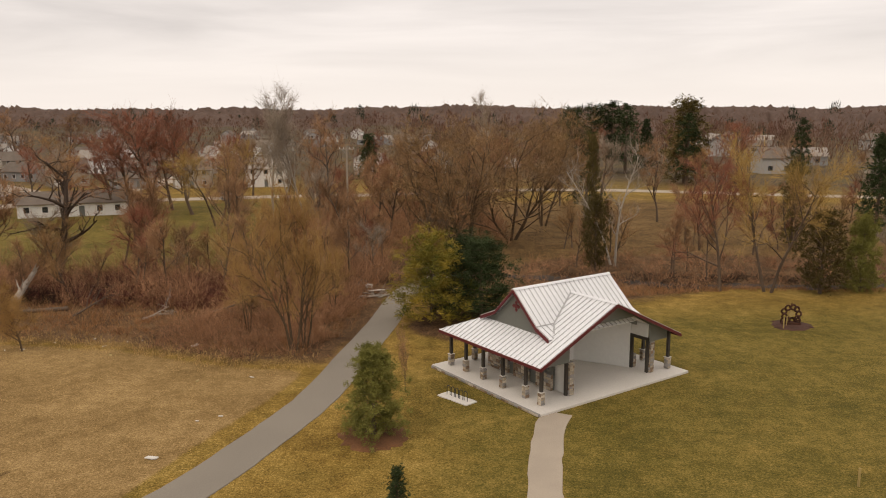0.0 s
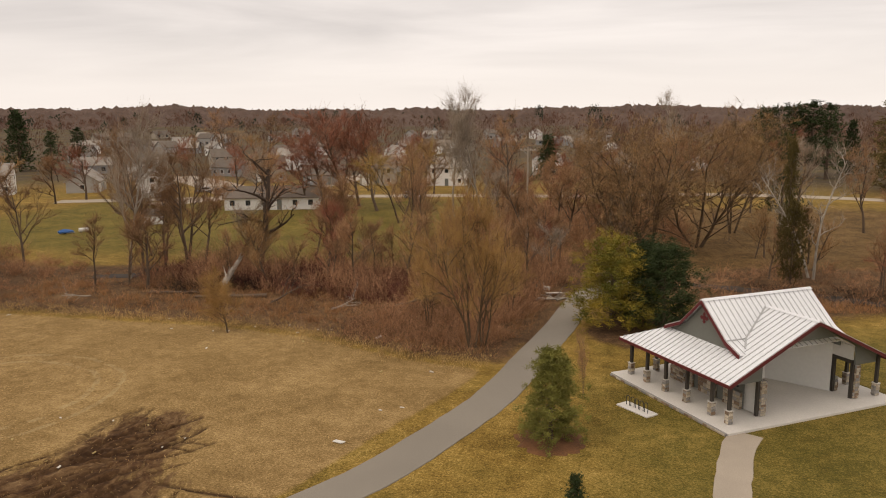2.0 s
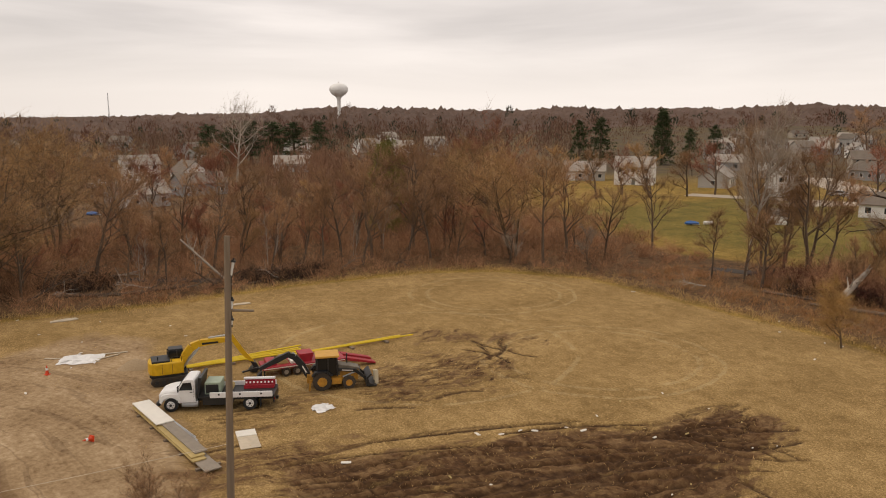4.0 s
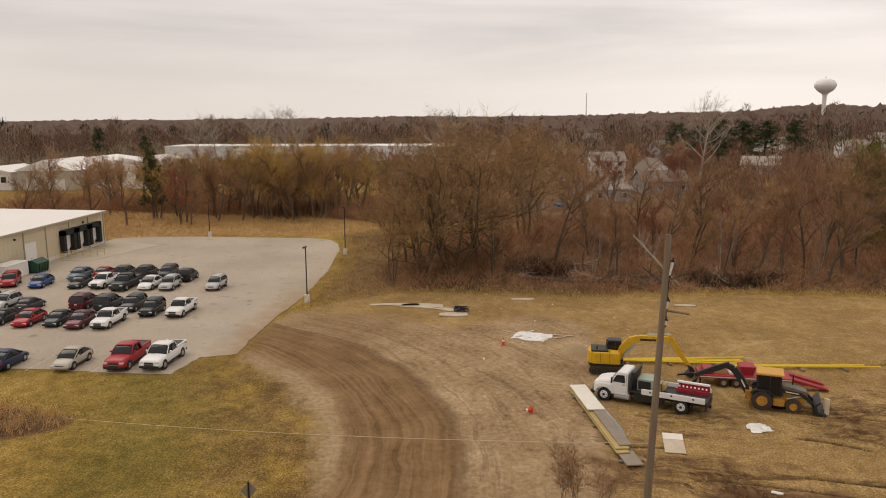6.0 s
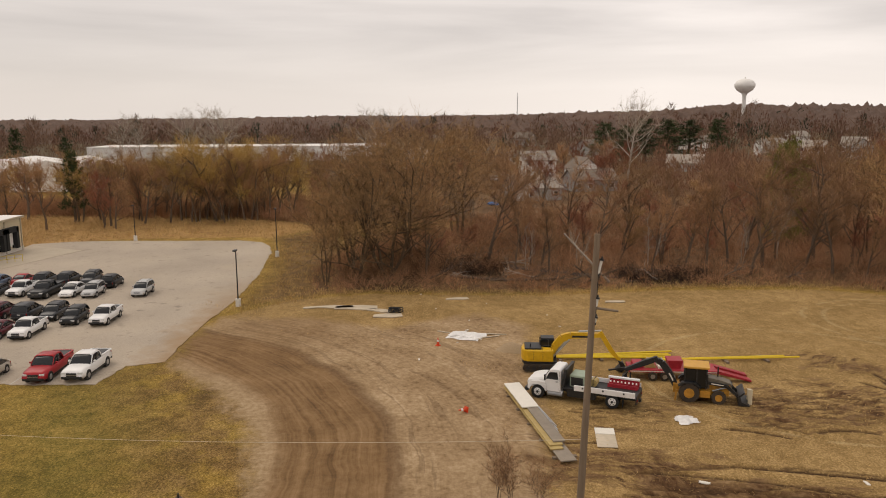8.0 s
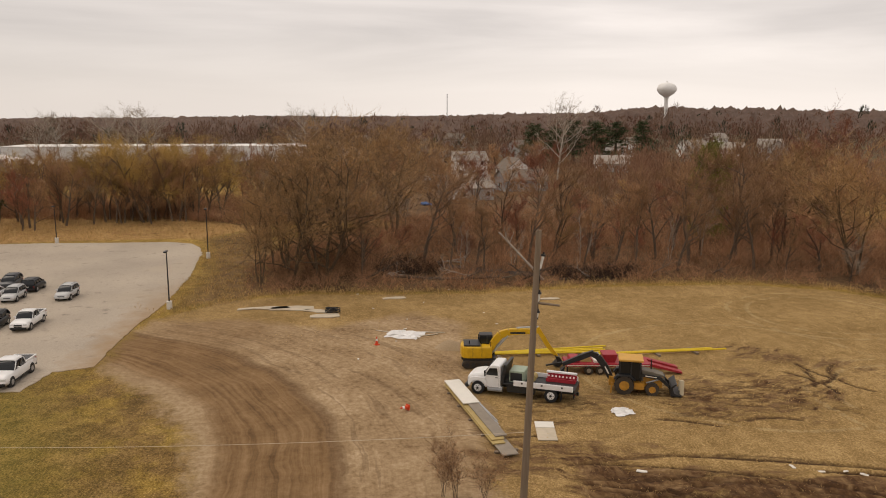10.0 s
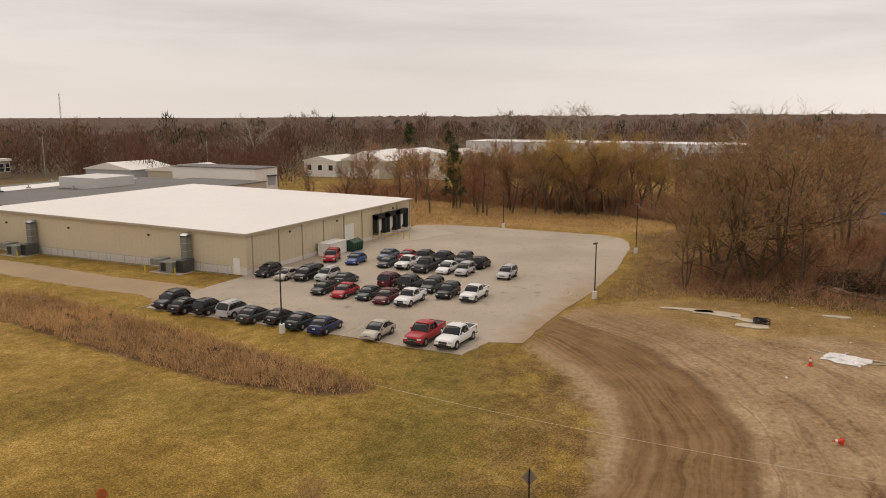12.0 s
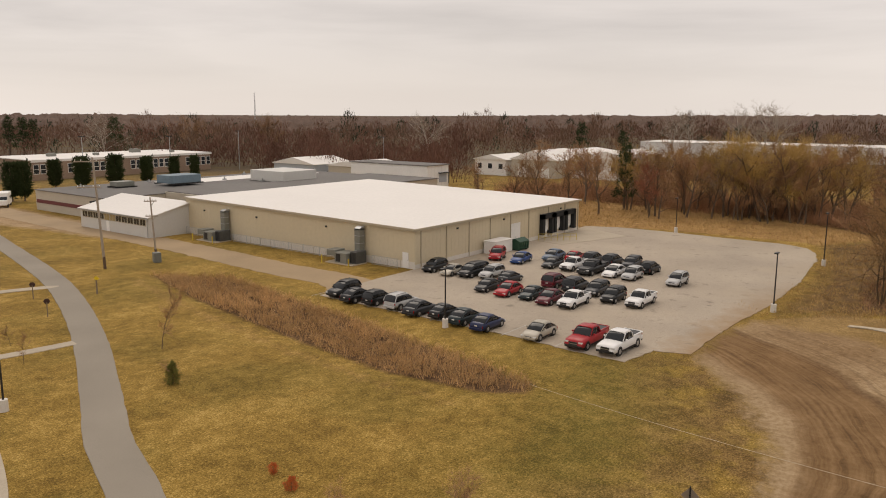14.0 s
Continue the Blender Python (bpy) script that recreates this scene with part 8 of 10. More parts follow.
def flatbed():
    t = thing("flatbed_truck", "white flatbed lorry with side boards and a red rack of bottles", "truck", pose(-52.9, 11.0, 0, 0, 0, 245) @ Matrix.Scale(0.96, 4))
    W = PAINT["white"]
    # nose to +x
    hood = [[(x, -w, 0.8), (x, -w, z - 0.16), (x, -w * 0.9, z - 0.04), (x, -w * 0.6, z), (x, w * 0.6, z), (x, w * 0.9, z - 0.04), (x, w, z - 0.16), (x, w, 0.8)]
            for x, w, z in ((2.2, 1.0, 1.66), (2.7, 0.98, 1.62), (3.2, 0.94, 1.53), (3.5, 0.88, 1.42), (3.62, 0.8, 1.25))]
    part("hood", loft(hood), W, t, smooth=False)
    part("grille", boxes((3.56, -0.55, 0.82, 3.66, 0.55, 1.2)), M["grille"], t)
    part("front_bumper", soft_box((3.5, -1.1, 0.45, 3.78, 1.1, 0.74), 0.06, 2), M["black"], t)
    for s in (-1, 1):
        part("headlight", soft_box((3.46, s * 0.74 - 0.14, 0.98, 3.62, s * 0.74 + 0.14, 1.22), 0.03), M["lampclear"], t)
        part("fender", prism(bmesh.new(), [(2.1, 0.62), (2.2, 0.85), (2.4, 1.05), (2.75, 1.12), (3.1, 1.05), (3.3, 0.85), (3.38, 0.62), (3.52, 0.72), (3.48, 1.12), (3.2, 1.3), (2.75, 1.36), (2.2, 1.32), (2.05, 1.0)],
                             1, s * 1.06 - 0.1, s * 1.06 + 0.1), W, t)
    bm = prism(bmesh.new(), [(1.0, 0.62), (2.28, 0.62), (2.28, 1.62), (1.86, 2.26), (1.66, 2.36), (1.12, 2.36), (1.0, 2.24)], 1, -1.05, 1.05)
    bmesh.ops.bevel(bm, geom=bm.edges[:], offset=0.07, segments=2, affect="EDGES", profile=0.6)
    cab = part("cab", bm, W, t, "white cab")
    part("windscreen", prism(bmesh.new(), [(2.25, 1.66), (2.31, 1.66), (1.93, 2.24), (1.87, 2.24)], 1, -0.88, 0.88), M["carglass"], cab)
    for s in (-1, 1):
        part("door_window", prism(bmesh.new(), [(1.18, 1.58), (2.14, 1.58), (1.84, 2.12), (1.26, 2.16)], 1, s * 1.052 - 0.012, s * 1.052 + 0.012), M["carglass"], cab)
        part("door_handle", boxes((1.2, s * 1.062 - 0.02, 1.4, 1.38, s * 1.062 + 0.02, 1.45)), M["black"], cab)
        part("door_seam", boxes((1.1, s * 1.05 - 0.006, 0.7, 1.115, s * 1.05 + 0.006, 2.2)), M["grille"], cab)
        part("step_tank", tubes(((0.85, s * 0.86, 0.52), (2.0, s * 0.86, 0.52), 0.24, None, 12)), M["alloy"], t, "polished fuel tank step")
        part("tread_step", boxes((0.9, s * 1.05 - 0.12, 0.38, 1.95, s * 1.05 + 0.12, 0.44), (0.9, s * 1.0 - 0.1, 0.62, 1.95, s * 1.0 + 0.1, 0.66)), M["alloy"], t, "bright tread step")
        part("mirror", boxes((2.1, s * 1.3 - 0.09, 1.55, 2.18, s * 1.3 + 0.09, 1.98), (2.12, s * 1.15 - 0.15, 1.72, 2.15, s * 1.15 + 0.15, 1.76)), M["black"], t)
        part("tool_box", soft_box((-1.6, s * 0.78 - 0.3, 0.42, 0.5, s * 0.78 + 0.3, 0.98), 0.03), M["black"], t, "black underbody tool box")
        part("mud_flap", boxes((-3.62, s * 0.9 - 0.25, 0.2, -3.58, s * 0.9 + 0.25, 0.95)), M["rubber"], t)
    part("chassis", boxes((-4.4, -0.45, 0.55, 3.3, 0.45, 0.95)), M["black"], t)
    part("headboard", prism(bmesh.new(), [(0.78, 1.0), (0.9, 1.0), (0.72, 2.5), (0.5, 2.5)], 1, -1.1, 1.1), M["black"], t, "black steel headboard")
    part("deck", soft_box((-4.5, -1.16, 0.98, 0.8, 1.16, 1.1), 0.02), M["black"], t)
    part("side_board", soft_box((-4.5, 1.16, 1.0, -0.05, 1.24, 1.42), 0.02), W, t, "white side board")
    part("side_board", soft_box((-4.5, -1.24, 1.0, -0.05, -1.16, 1.42), 0.02), W, t, "white side board")
    for s in (-1, 1):
        for x in (-3.7, -2.2, -0.7):
            part("board_latch", boxes((x - 0.06, s * 1.255 - 0.015, 1.2, x + 0.06, s * 1.255 + 0.015, 1.32)), M["black"], t)
    gen = part("generator", soft_box((-0.75, -0.75, 1.1, 0.4, 0.75, 2.0), 0.07, 2), M["palegreen"], t, "pale green welding generator")
    part("panel", boxes((-0.6, 0.75, 1.2, 0.3, 0.77, 1.85)), M["black"], gen, "dark control panel")
    part("reel_frame", tubes(((-1.3, 0.5, 1.1), (-1.3, 0.5, 1.75), 0.03, None, 6), ((-1.3, -0.5, 1.1), (-1.3, -0.5, 1.75), 0.03, None, 6), ((-1.3, -0.5, 1.72), (-1.3, 0.5, 1.72), 0.03, None, 6)), M["black"], t)
    part("hose_reel", tubes(((-1.3, -0.35, 1.45), (-1.3, 0.35, 1.45), 0.28, None, 12)), M["boardtan"], t, "brown hose reel")
    rack_ = part("bottle_rack", boxes((-4.4, -1.12, 1.1, -2.2, -0.3, 1.18), (-4.4, -1.14, 1.1, -2.2, -1.06, 1.6), (-4.4, -0.4, 1.1, -2.2, -0.32, 1.36)), M["plantred"], t, "red steel rack")
    part("rack_top", soft_box((-4.42, -1.2, 1.56, -2.1, -0.98, 1.72), 0.03), W, rack_, "white rack lid")
    for i in range(8):
        part("bottle", tubes(((-4.25 + i * 0.27, -0.62, 1.18), (-4.25 + i * 0.27, -0.62, 1.42), 0.11, None, 8)), M["plantred"], rack_, "red gas bottle")
        part("bottle_cap", tubes(((-4.25 + i * 0.27, -0.62, 1.42), (-4.25 + i * 0.27, -0.62, 1.52), 0.06, None, 8)), W, rack_)
    part("rear_sill", boxes((-4.6, -1.1, 0.5, -4.5, 1.1, 1.1)), M["black"], t)
    part("tow_bar", boxes((-4.75, -0.15, 0.42, -4.5, 0.15, 0.62)), M["black"], t)
    for s in (-1, 1):
        part("tail_light", boxes((-4.63, s * 0.95 - 0.12, 0.7, -4.6, s * 0.95 + 0.12, 0.82)), M["lampred"], t)
    for x, dual in ((2.75, 0), (-2.85, 1)):
        for s in (-1, 1):
            w = part("wheel", tubes(((x, s * (0.58 if dual else 0.8), 0.5), (x, s * 1.1, 0.5), 0.5, None, 20)), M["rubber"], t, "black lorry tyre")
            part("rim", tubes(((x, s * 1.09, 0.5), (x, s * 1.13, 0.5), 0.31, 0.26, 14)), W, w, "white steel rim")
            for k in range(6):
                a = math.pi * k / 3
                part("hand_hole", tubes(((x + 0.2 * math.cos(a), s * 1.125, 0.5 + 0.2 * math.sin(a)), (x + 0.2 * math.cos(a), s * 1.14, 0.5 + 0.2 * math.sin(a)), 0.035, None, 6)), M["black"], w)
            part("hub", tubes(((x, s * 1.12, 0.5), (x, s * 1.17, 0.5), 0.1, None, 8)), M["grille"], w)


flatbed()


def backhoe():
    b = thing("backhoe_loader", "amber and black backhoe loader parked with its arms lowered", "backhoe", pose(-52.5, 19.9, 0, 0, 0, 73) @ Matrix.Scale(0.95, 4))
    A = M["plantamber"]
    for x, r, w in ((-0.95, 0.72, 0.42), (1.15, 0.5, 0.34)):
        for s in (-1, 1):
            wh_ = part("wheel", tubes(((x, s * 0.7, r), (x, s * (0.7 + w), r), r, None, 18)), M["mudrubber"], b, "muddy black tyre")
            part("rim", tubes(((x, s * (0.69 + w), r), (x, s * (0.72 + w), r), r * 0.55, r * 0.5, 12)), A, wh_, "amber rim")
            for k in range(14):
                a = 2 * math.pi * k / 14
                p = Vector((x + r * math.cos(a), s * (0.72 + w * 0.5), r + r * math.sin(a)))
                if p.z > 0.06:
                    bm = bmesh.new()
                    box(bm, -0.05, -w * 0.45, -0.03, 0.05, w * 0.45, 0.03, Matrix.Translation(p) @ Matrix.Rotation(-a + math.pi / 2, 4, "Y"))
                    part("tread_lug", bm, M["mudrubber"], wh_)
    part("chassis", boxes((-1.7, -0.55, 0.55, 1.9, 0.55, 1.0)), A, b)
    bm = prism(bmesh.new(), [(0.35, 0.95), (2.0, 0.95), (2.1, 1.2), (2.0, 1.52), (1.2, 1.72), (0.35, 1.86)], 1, -0.48, 0.48)
    bmesh.ops.bevel(bm, geom=bm.edges[:], offset=0.06, segments=2, affect="EDGES", profile=0.6)
    hood = part("engine_hood", bm, M["hoodgrey"], b, "grey engine hood")
    part("side_panel", boxes((0.5, -0.5, 1.0, 1.95, -0.485, 1.4), (0.5, 0.485, 1.0, 1.95, 0.5, 1.4)), A, hood, "amber side panel")
    part("grille", boxes((2.06, -0.35, 1.0, 2.12, 0.35, 1.4)), M["black"], hood)
    part("tool_step", boxes((-0.2, 0.55, 0.45, 0.55, 1.0, 0.95), (-0.2, -1.0, 0.45, 0.55, -0.55, 0.95)), A, b)
    part("exhaust", tubes(((1.1, 0.3, 1.6), (1.1, 0.3, 2.5), 0.05)), M["black"], b)
    cab = part("cab", soft_box((-1.3, -0.78, 1.05, 0.25, 0.78, 2.55), 0.06), M["carglass"], b, "dark glazed cab")
    part("cab_roof", soft_box((-1.42, -0.88, 2.55, 0.45, 0.88, 2.72), 0.07, 2), M["roofamber"], cab, "amber cab roof")
    for x in (-1.3, -0.45, 0.25):
        for s in (-1, 1):
            part("cab_post", boxes((x - 0.05, s * 0.8 - 0.05, 1.05, x + 0.05, s * 0.8 + 0.05, 2.55)), M["black"], cab)
    for s in (-1, 1):
        part("fender", prism(bmesh.new(), [(-1.75, 1.2), (-1.5, 1.52), (-0.5, 1.52), (-0.1, 1.15), (-0.25, 1.15), (-0.6, 1.44), (-1.42, 1.44), (-1.6, 1.2)], 1, s * 0.9 - 0.22, s * 0.9 + 0.22), M["black"], b)
        part("loader_arm", arm(bmesh.new(), [((0.3, 1.5), 0.2), ((1.7, 1.35), 0.26), ((2.6, 0.55), 0.2)], 0.14, s * 0.62), M["black"], b, "black loader arm")
        part("arm_stripe", arm(bmesh.new(), [((0.6, 1.47), 0.07), ((1.5, 1.38), 0.07)], 0.15, s * 0.62), M["board"], b)
        part("lift_cylinder", tubes(((0.7, s * 0.62, 0.9), (1.7, s * 0.62, 1.25), 0.06)), M["steel"], b)
    part("loader_bucket", prism(bmesh.new(), [(2.5, 0.12), (3.3, 0.08), (3.32, 0.14), (2.75, 0.35), (2.65, 0.75), (2.95, 1.05), (2.85, 1.1), (2.5, 0.8)], 1, -1.1, 1.1), M["black"], b, "black loader bucket")
    part("fork", boxes((3.2, -0.7, 0.1, 3.5, -0.6, 1.25)), M["cream"], b, "pale timber fork")
    part("fork", boxes((3.2, 0.2, 0.1, 3.5, 0.3, 1.0)), M["cream"], b, "pale timber fork")
    part("swing_frame", boxes((-2.1, -0.5, 0.5, -1.65, 0.5, 1.15)), A, b)
    part("boom", arm(bmesh.new(), [((-1.95, 0.95), 0.42), ((-2.45, 1.9), 0.5), ((-3.0, 2.6), 0.46), ((-3.5, 2.8), 0.36)], 0.36), M["black"], b, "black backhoe boom")
    part("stick", arm(bmesh.new(), [((-3.3, 2.9), 0.36), ((-4.2, 2.5), 0.42), ((-5.7, 1.8), 0.26)], 0.32), M["black"], b, "black backhoe stick")
    part("boom_stripe", arm(bmesh.new(), [((-2.12, 1.3), 0.1), ((-2.42, 1.86), 0.1)], 0.375), M["board"], b, "white boom stripe")
    part("boom_cylinder", tubes(((-2.0, 0, 1.5), (-3.1, 0, 2.95), 0.07)), M["steel"], b)
    part("digging_bucket", prism(bmesh.new(), [(-5.5, 1.7), (-5.9, 1.3), (-5.8, 0.7), (-5.4, 0.5), (-5.35, 0.95), (-5.55, 1.2)], 1, -0.35, 0.35), M["black"], b)
    for s in (-1, 1):
        part("stabiliser", arm(bmesh.new(), [((-1.85, 0.9), 0.14), ((-1.95, 0.06), 0.12)], 0.14, s * 1.0), A, b)


backhoe()


def trailer():
    """Low red implement trailer behind the machines."""
    t = thing("implement_trailer", "low red implement trailer with folded ramps", "trailer", pose(-57.2, 19.0, 0, 0, 0, 84) @ Matrix.Scale(0.9, 4))
    part("deck", soft_box((-3.6, -1.1, 0.7, 3.8, 1.1, 0.95), 0.03), M["plantred"], t)
    part("hopper", prism(bmesh.new(), [(-0.1, 0.95), (0.8, 0.95), (1.0, 1.65), (-0.3, 1.65)], 1, -0.6, 0.8), M["plantred"], t, "red hopper")
    for s in (-1, 1):
        part("ramp", prism(bmesh.new(), [(3.8, 0.95), (6.6, 0.2), (6.6, 0.05), (3.8, 0.7)], 1, s * 0.7 - 0.35, s * 0.7 + 0.35), M["plantred"], t, "red ramp")
        for x in (-1.6, -0.6):
            w = part("wheel", tubes(((x, s * 0.95, 0.38), (x, s * 1.2, 0.38), 0.38, None, 14)), M["mudrubber"], t)
            part("rim", tubes(((x, s * 1.19, 0.38), (x, s * 1.22, 0.38), 0.2, None, 10)), M["alloy"], w)
    part("drawbar", arm(bmesh.new(), [((-3.6, 0.75), 0.16), ((-5.2, 0.5), 0.12)], 0.16), M["black"], t)
    part("load", soft_box((-3.2, -0.7, 0.95, -2.3, 0.7, 1.35), 0.05), M["plantred"], t, "red tool chest")
    part("load", prism(bmesh.new(), [(-2.2, 0.95), (-1.2, 0.95), (-1.5, 1.5), (-1.9, 1.55)], 1, -0.5, 0.6), M["boardtan"], t, "tan sheeted load")
    part("load", soft_box((-1.1, -0.8, 0.95, -0.6, 0.5, 1.2), 0.03), M["board"], t, "white box")
    for s in (-1, 1):
        part("deck_stripe", boxes((-3.5, s * 1.11 - 0.008, 0.78, 3.7, s * 1.11 + 0.008, 0.86)), M["board"], t, "white marking stripe")
    for s in (-1, 1):
        part("jack", boxes((-3.5, s * 0.9 - 0.06, 0.0, -3.38, s * 0.9 + 0.06, 0.75)), M["black"], t)
        part("jack", boxes((3.2, s * 0.9 - 0.06, 0.0, 3.32, s * 0.9 + 0.06, 0.75)), M["black"], t)


trailer()


def pipe_bundle(x, y, turn, length, rows, label):
    """Long yellow pipes on timber bearers."""
    p = thing("pipe_bundle", label, "pipes", pose(x, y, 0, 0, 0, turn), "yellow pipes on the field")
    rng = random.Random(int(length * 10))
    for xx in (-length * 0.3, length * 0.3, 0):
        part("bearer", boxes((xx - 0.12, -0.8, 0.0, xx + 0.12, 0.8, 0.16)), M["wood"], p)
    for i in range(rows):
        y0 = (i - (rows - 1) / 2) * 0.30
        a, b = rng.uniform(-0.7, 0.7), (i - (rows - 1) / 2) * 0.16 + rng.uniform(-0.2, 0.2)
        part("pipe", tubes(((-length / 2 + a, y0 - b, 0.24), (length / 2 + a, y0 + b, 0.24), 0.08, None, 8)), M["pipeyellow"], p)


pipe_bundle(-62.0, 14.6, 92, 11.4, 4, "bundle of long yellow plastic pipes on bearers")
pipe_bundle(-61.0, 24.7, 94, 11.5, 2, "bundle of long yellow plastic pipes on bearers")

# panels and boards stacked on the ground
M["boardgrey"] = mat("grey_sheet_metal", (0.26, 0.215, 0.165), 0.6, 0.2, vary=0.15, grain=3, patch=0.5, bump=0.04)
stack = thing("panel_stack", "long stack of white and tan wall panels on timber", "panel stack", pose(-48.5, 7.5, 0, 0, 0, 189.5))
for i in range(5):
    part("bearer", boxes((-5.6 + i * 2.6, -0.75, 0, -5.4 + i * 2.6, 0.75, 0.12)), M["wood"], stack)
for i, (x0, x1, y0, y1, key) in enumerate(((-6.3, 6.2, -0.5, 0.5, "boardgrey"), (-4.8, 6.3, -0.2, 0.62, "boardtan"), (-4.4, 6.25, -0.3, 0.56, "boardtan"), (-4.1, 6.3, -0.55, 0.22, "boardgrey"), (1.5, 6.35, -0.60, 0.58, "board"))):
    part("panel", soft_box((x0, y0, 0.125 + i * 0.085, x1, y1, 0.2 + i * 0.085), 0.008), M[key], stack, {"board": "white wall panel", "boardtan": "tan wall panel", "boardgrey": "grey sheet panel"}[key])
for i in range(3):
    part("steel_angle", tubes(((-2.5 + i * 0.5, -0.66 - 0.1 * i, 0.30), (2.2 + i * 0.3, -0.60 - 0.05 * i, 0.32), 0.035, None, 5)), M["steel"], stack)
sheet = thing("board", "white and cream panel lying flat on the grass", "board", pose(-45.8, 11.5, 0, 0, 0, -8))
part("panel", soft_box((-1.45, -0.62, 0.02, -0.5, 0.62, 0.1), 0.01), M["board"], sheet)
part("panel", soft_box((-0.495, -0.62, 0.02, 1.45, 0.62, 0.07), 0.01), M["boardcream"], sheet)


def tarp(x, y, turn, sx, sy, seed, label):
    """A crumpled sheet lying on the ground."""
    rng = random.Random(seed)
    bm = bmesh.new()
    n = 9
    g = [[bm.verts.new((sx * (i / (n - 1) - 0.5) * rng.uniform(0.8, 1.15), sy * (j / (n - 1) - 0.5) * rng.uniform(0.75, 1.15),
                        0.06 + abs(rng.gauss(0, 0.12)) * (0 if i in (0, n - 1) or j in (0, n - 1) else 1))) for j in range(n)] for i in range(n)]
    for i in range(n - 1):
        for j in range(n - 1):
            bm.faces.new((g[i][j], g[i + 1][j], g[i + 1][j + 1], g[i][j + 1]))
    ob = link("tarpaulin", bm, M["tarp"])
    ob.matrix_basis = pose(x, y, -0.02, 0, 0, turn)
    sol = ob.modifiers.new("thickness", "SOLIDIFY")
    sol.thickness = 0.02
    tagged(ob, label, "tarpaulin")


M["tarp"] = mat("white_plastic_sheet", (0.72, 0.70, 0.67), 0.45, vary=0.08, grain=3, patch=0.8, bump=0.1)
tarp(-48.5, 17.5, 20, 1.3, 1.5, 4, "crumpled white plastic sheet on the muddy grass")
tarp(-69.0, 3.8, 70, 3.2, 2.6, 5, "crumpled white plastic sheet with loose laths")
for i, (dx, dy, a) in enumerate(((-0.5, 2.2, 80), (0.6, 1.6, 110), (-0.9, -1.4, 60), (0.2, 0.4, 35))):
    p = thing("plank", "pale loose timber lath on the ground", "plank", pose(-69 + dx, 3.8 + dy, 0, 0, 0, a))
    part("board", soft_box((-1.5, -0.07, 0.02, 1.5, 0.07, 0.08), 0.006), M["boardcream"], p)
M["cone"] = mat("orange_cone", (0.62, 0.06, 0.015), 0.5, vary=0.1, grain=4, bump=0.0)


def cone(x, y, fallen=False):
    c = thing("traffic_cone", "orange traffic cone with a white band" + (", lying on its side" if fallen else ""), "traffic cone",
              pose(x, y, 0.22 if fallen else 0.0, 80 if fallen else 0, 0, 40), "traffic cones")
    part("base", soft_box((-0.2, -0.2, 0.0, 0.2, 0.2, 0.05), 0.01), M["cone"], c)
    part("cone", tubes(((0, 0, 0.05), (0, 0, 0.75), 0.15, 0.03, 12)), M["cone"], c)
    part("band", tubes(((0, 0, 0.38), (0, 0, 0.55), 0.104, 0.074, 12)), PAINT["white"], c)


cone(-50.4, 2.9, True)
cone(-66.1, 1.1)
# fallen white boards beside the brush
for x, y, turn, L, wdt, bow in ((-80.2, -10.4, 93, 5.4, 1.1, 0.5), (-79.9, -7.4, 86, 4.6, 1.9, 0.3), (-78.6, -4.9, 66, 2.6, 1.1, 0.2), (-76.5, -3.9, 92, 3.0, 1.5, 0.05), (-83.5, 3.4, 96, 2.6, 0.9, 0.15), (-81.5, 20.5, 88, 2.2, 0.7, 0.05)):
    p = thing("board", "long pale wall panel lying in the dry grass", "board", pose(x, y, 0, 0, 0, turn))
    top = [(-L / 2, -wdt * 0.35), (-L * 0.2, -wdt / 2 + bow), (L * 0.2, -wdt / 2), (L / 2, -wdt * 0.3), (L * 0.46, wdt * 0.4), (L * 0.1, wdt / 2 + bow * 0.4), (-L * 0.3, wdt * 0.42), (-L * 0.48, wdt * 0.2)]
    part("panel", prism(bmesh.new(), top, 2, 0.02, 0.1), M["boardcream"], p)
coil = thing("hose_coil", "coil of black hose on the ground", "hose", pose(-78.0, -3.2, 0.12))
bm = bmesh.new()
prev = None
for k in range(73):
    a, lap = 2 * math.pi * k / 12, k / 12
    p = (math.cos(a) * (0.75 - 0.05 * lap) + 0.35 * math.sin(lap * 1.9), math.sin(a) * (0.62 - 0.03 * lap) + 0.25 * math.cos(lap * 2.7), 0.03 + 0.035 * lap + 0.10 * abs(math.sin(lap * 2.3)))
    if prev:
        tube(bm, prev, p, 0.05, None, 5, False)
    prev = p
part("hose", bm, M["rubber"], coil)


# ---- houses behind the creek ----
WALLS = {"white": M["whitewall"], "grey": mat("house_grey_siding", (0.40, 0.38, 0.35), 0.7, vary=0.08, grain=4, patch=0.3, bump=0.05),
         "tan": mat("house_tan_siding", (0.40, 0.35, 0.28), 0.7, vary=0.08, grain=4, patch=0.3, bump=0.05),
         "blue": mat("house_slate_siding", (0.28, 0.28, 0.275), 0.7, vary=0.08, grain=4, patch=0.3, bump=0.05)}


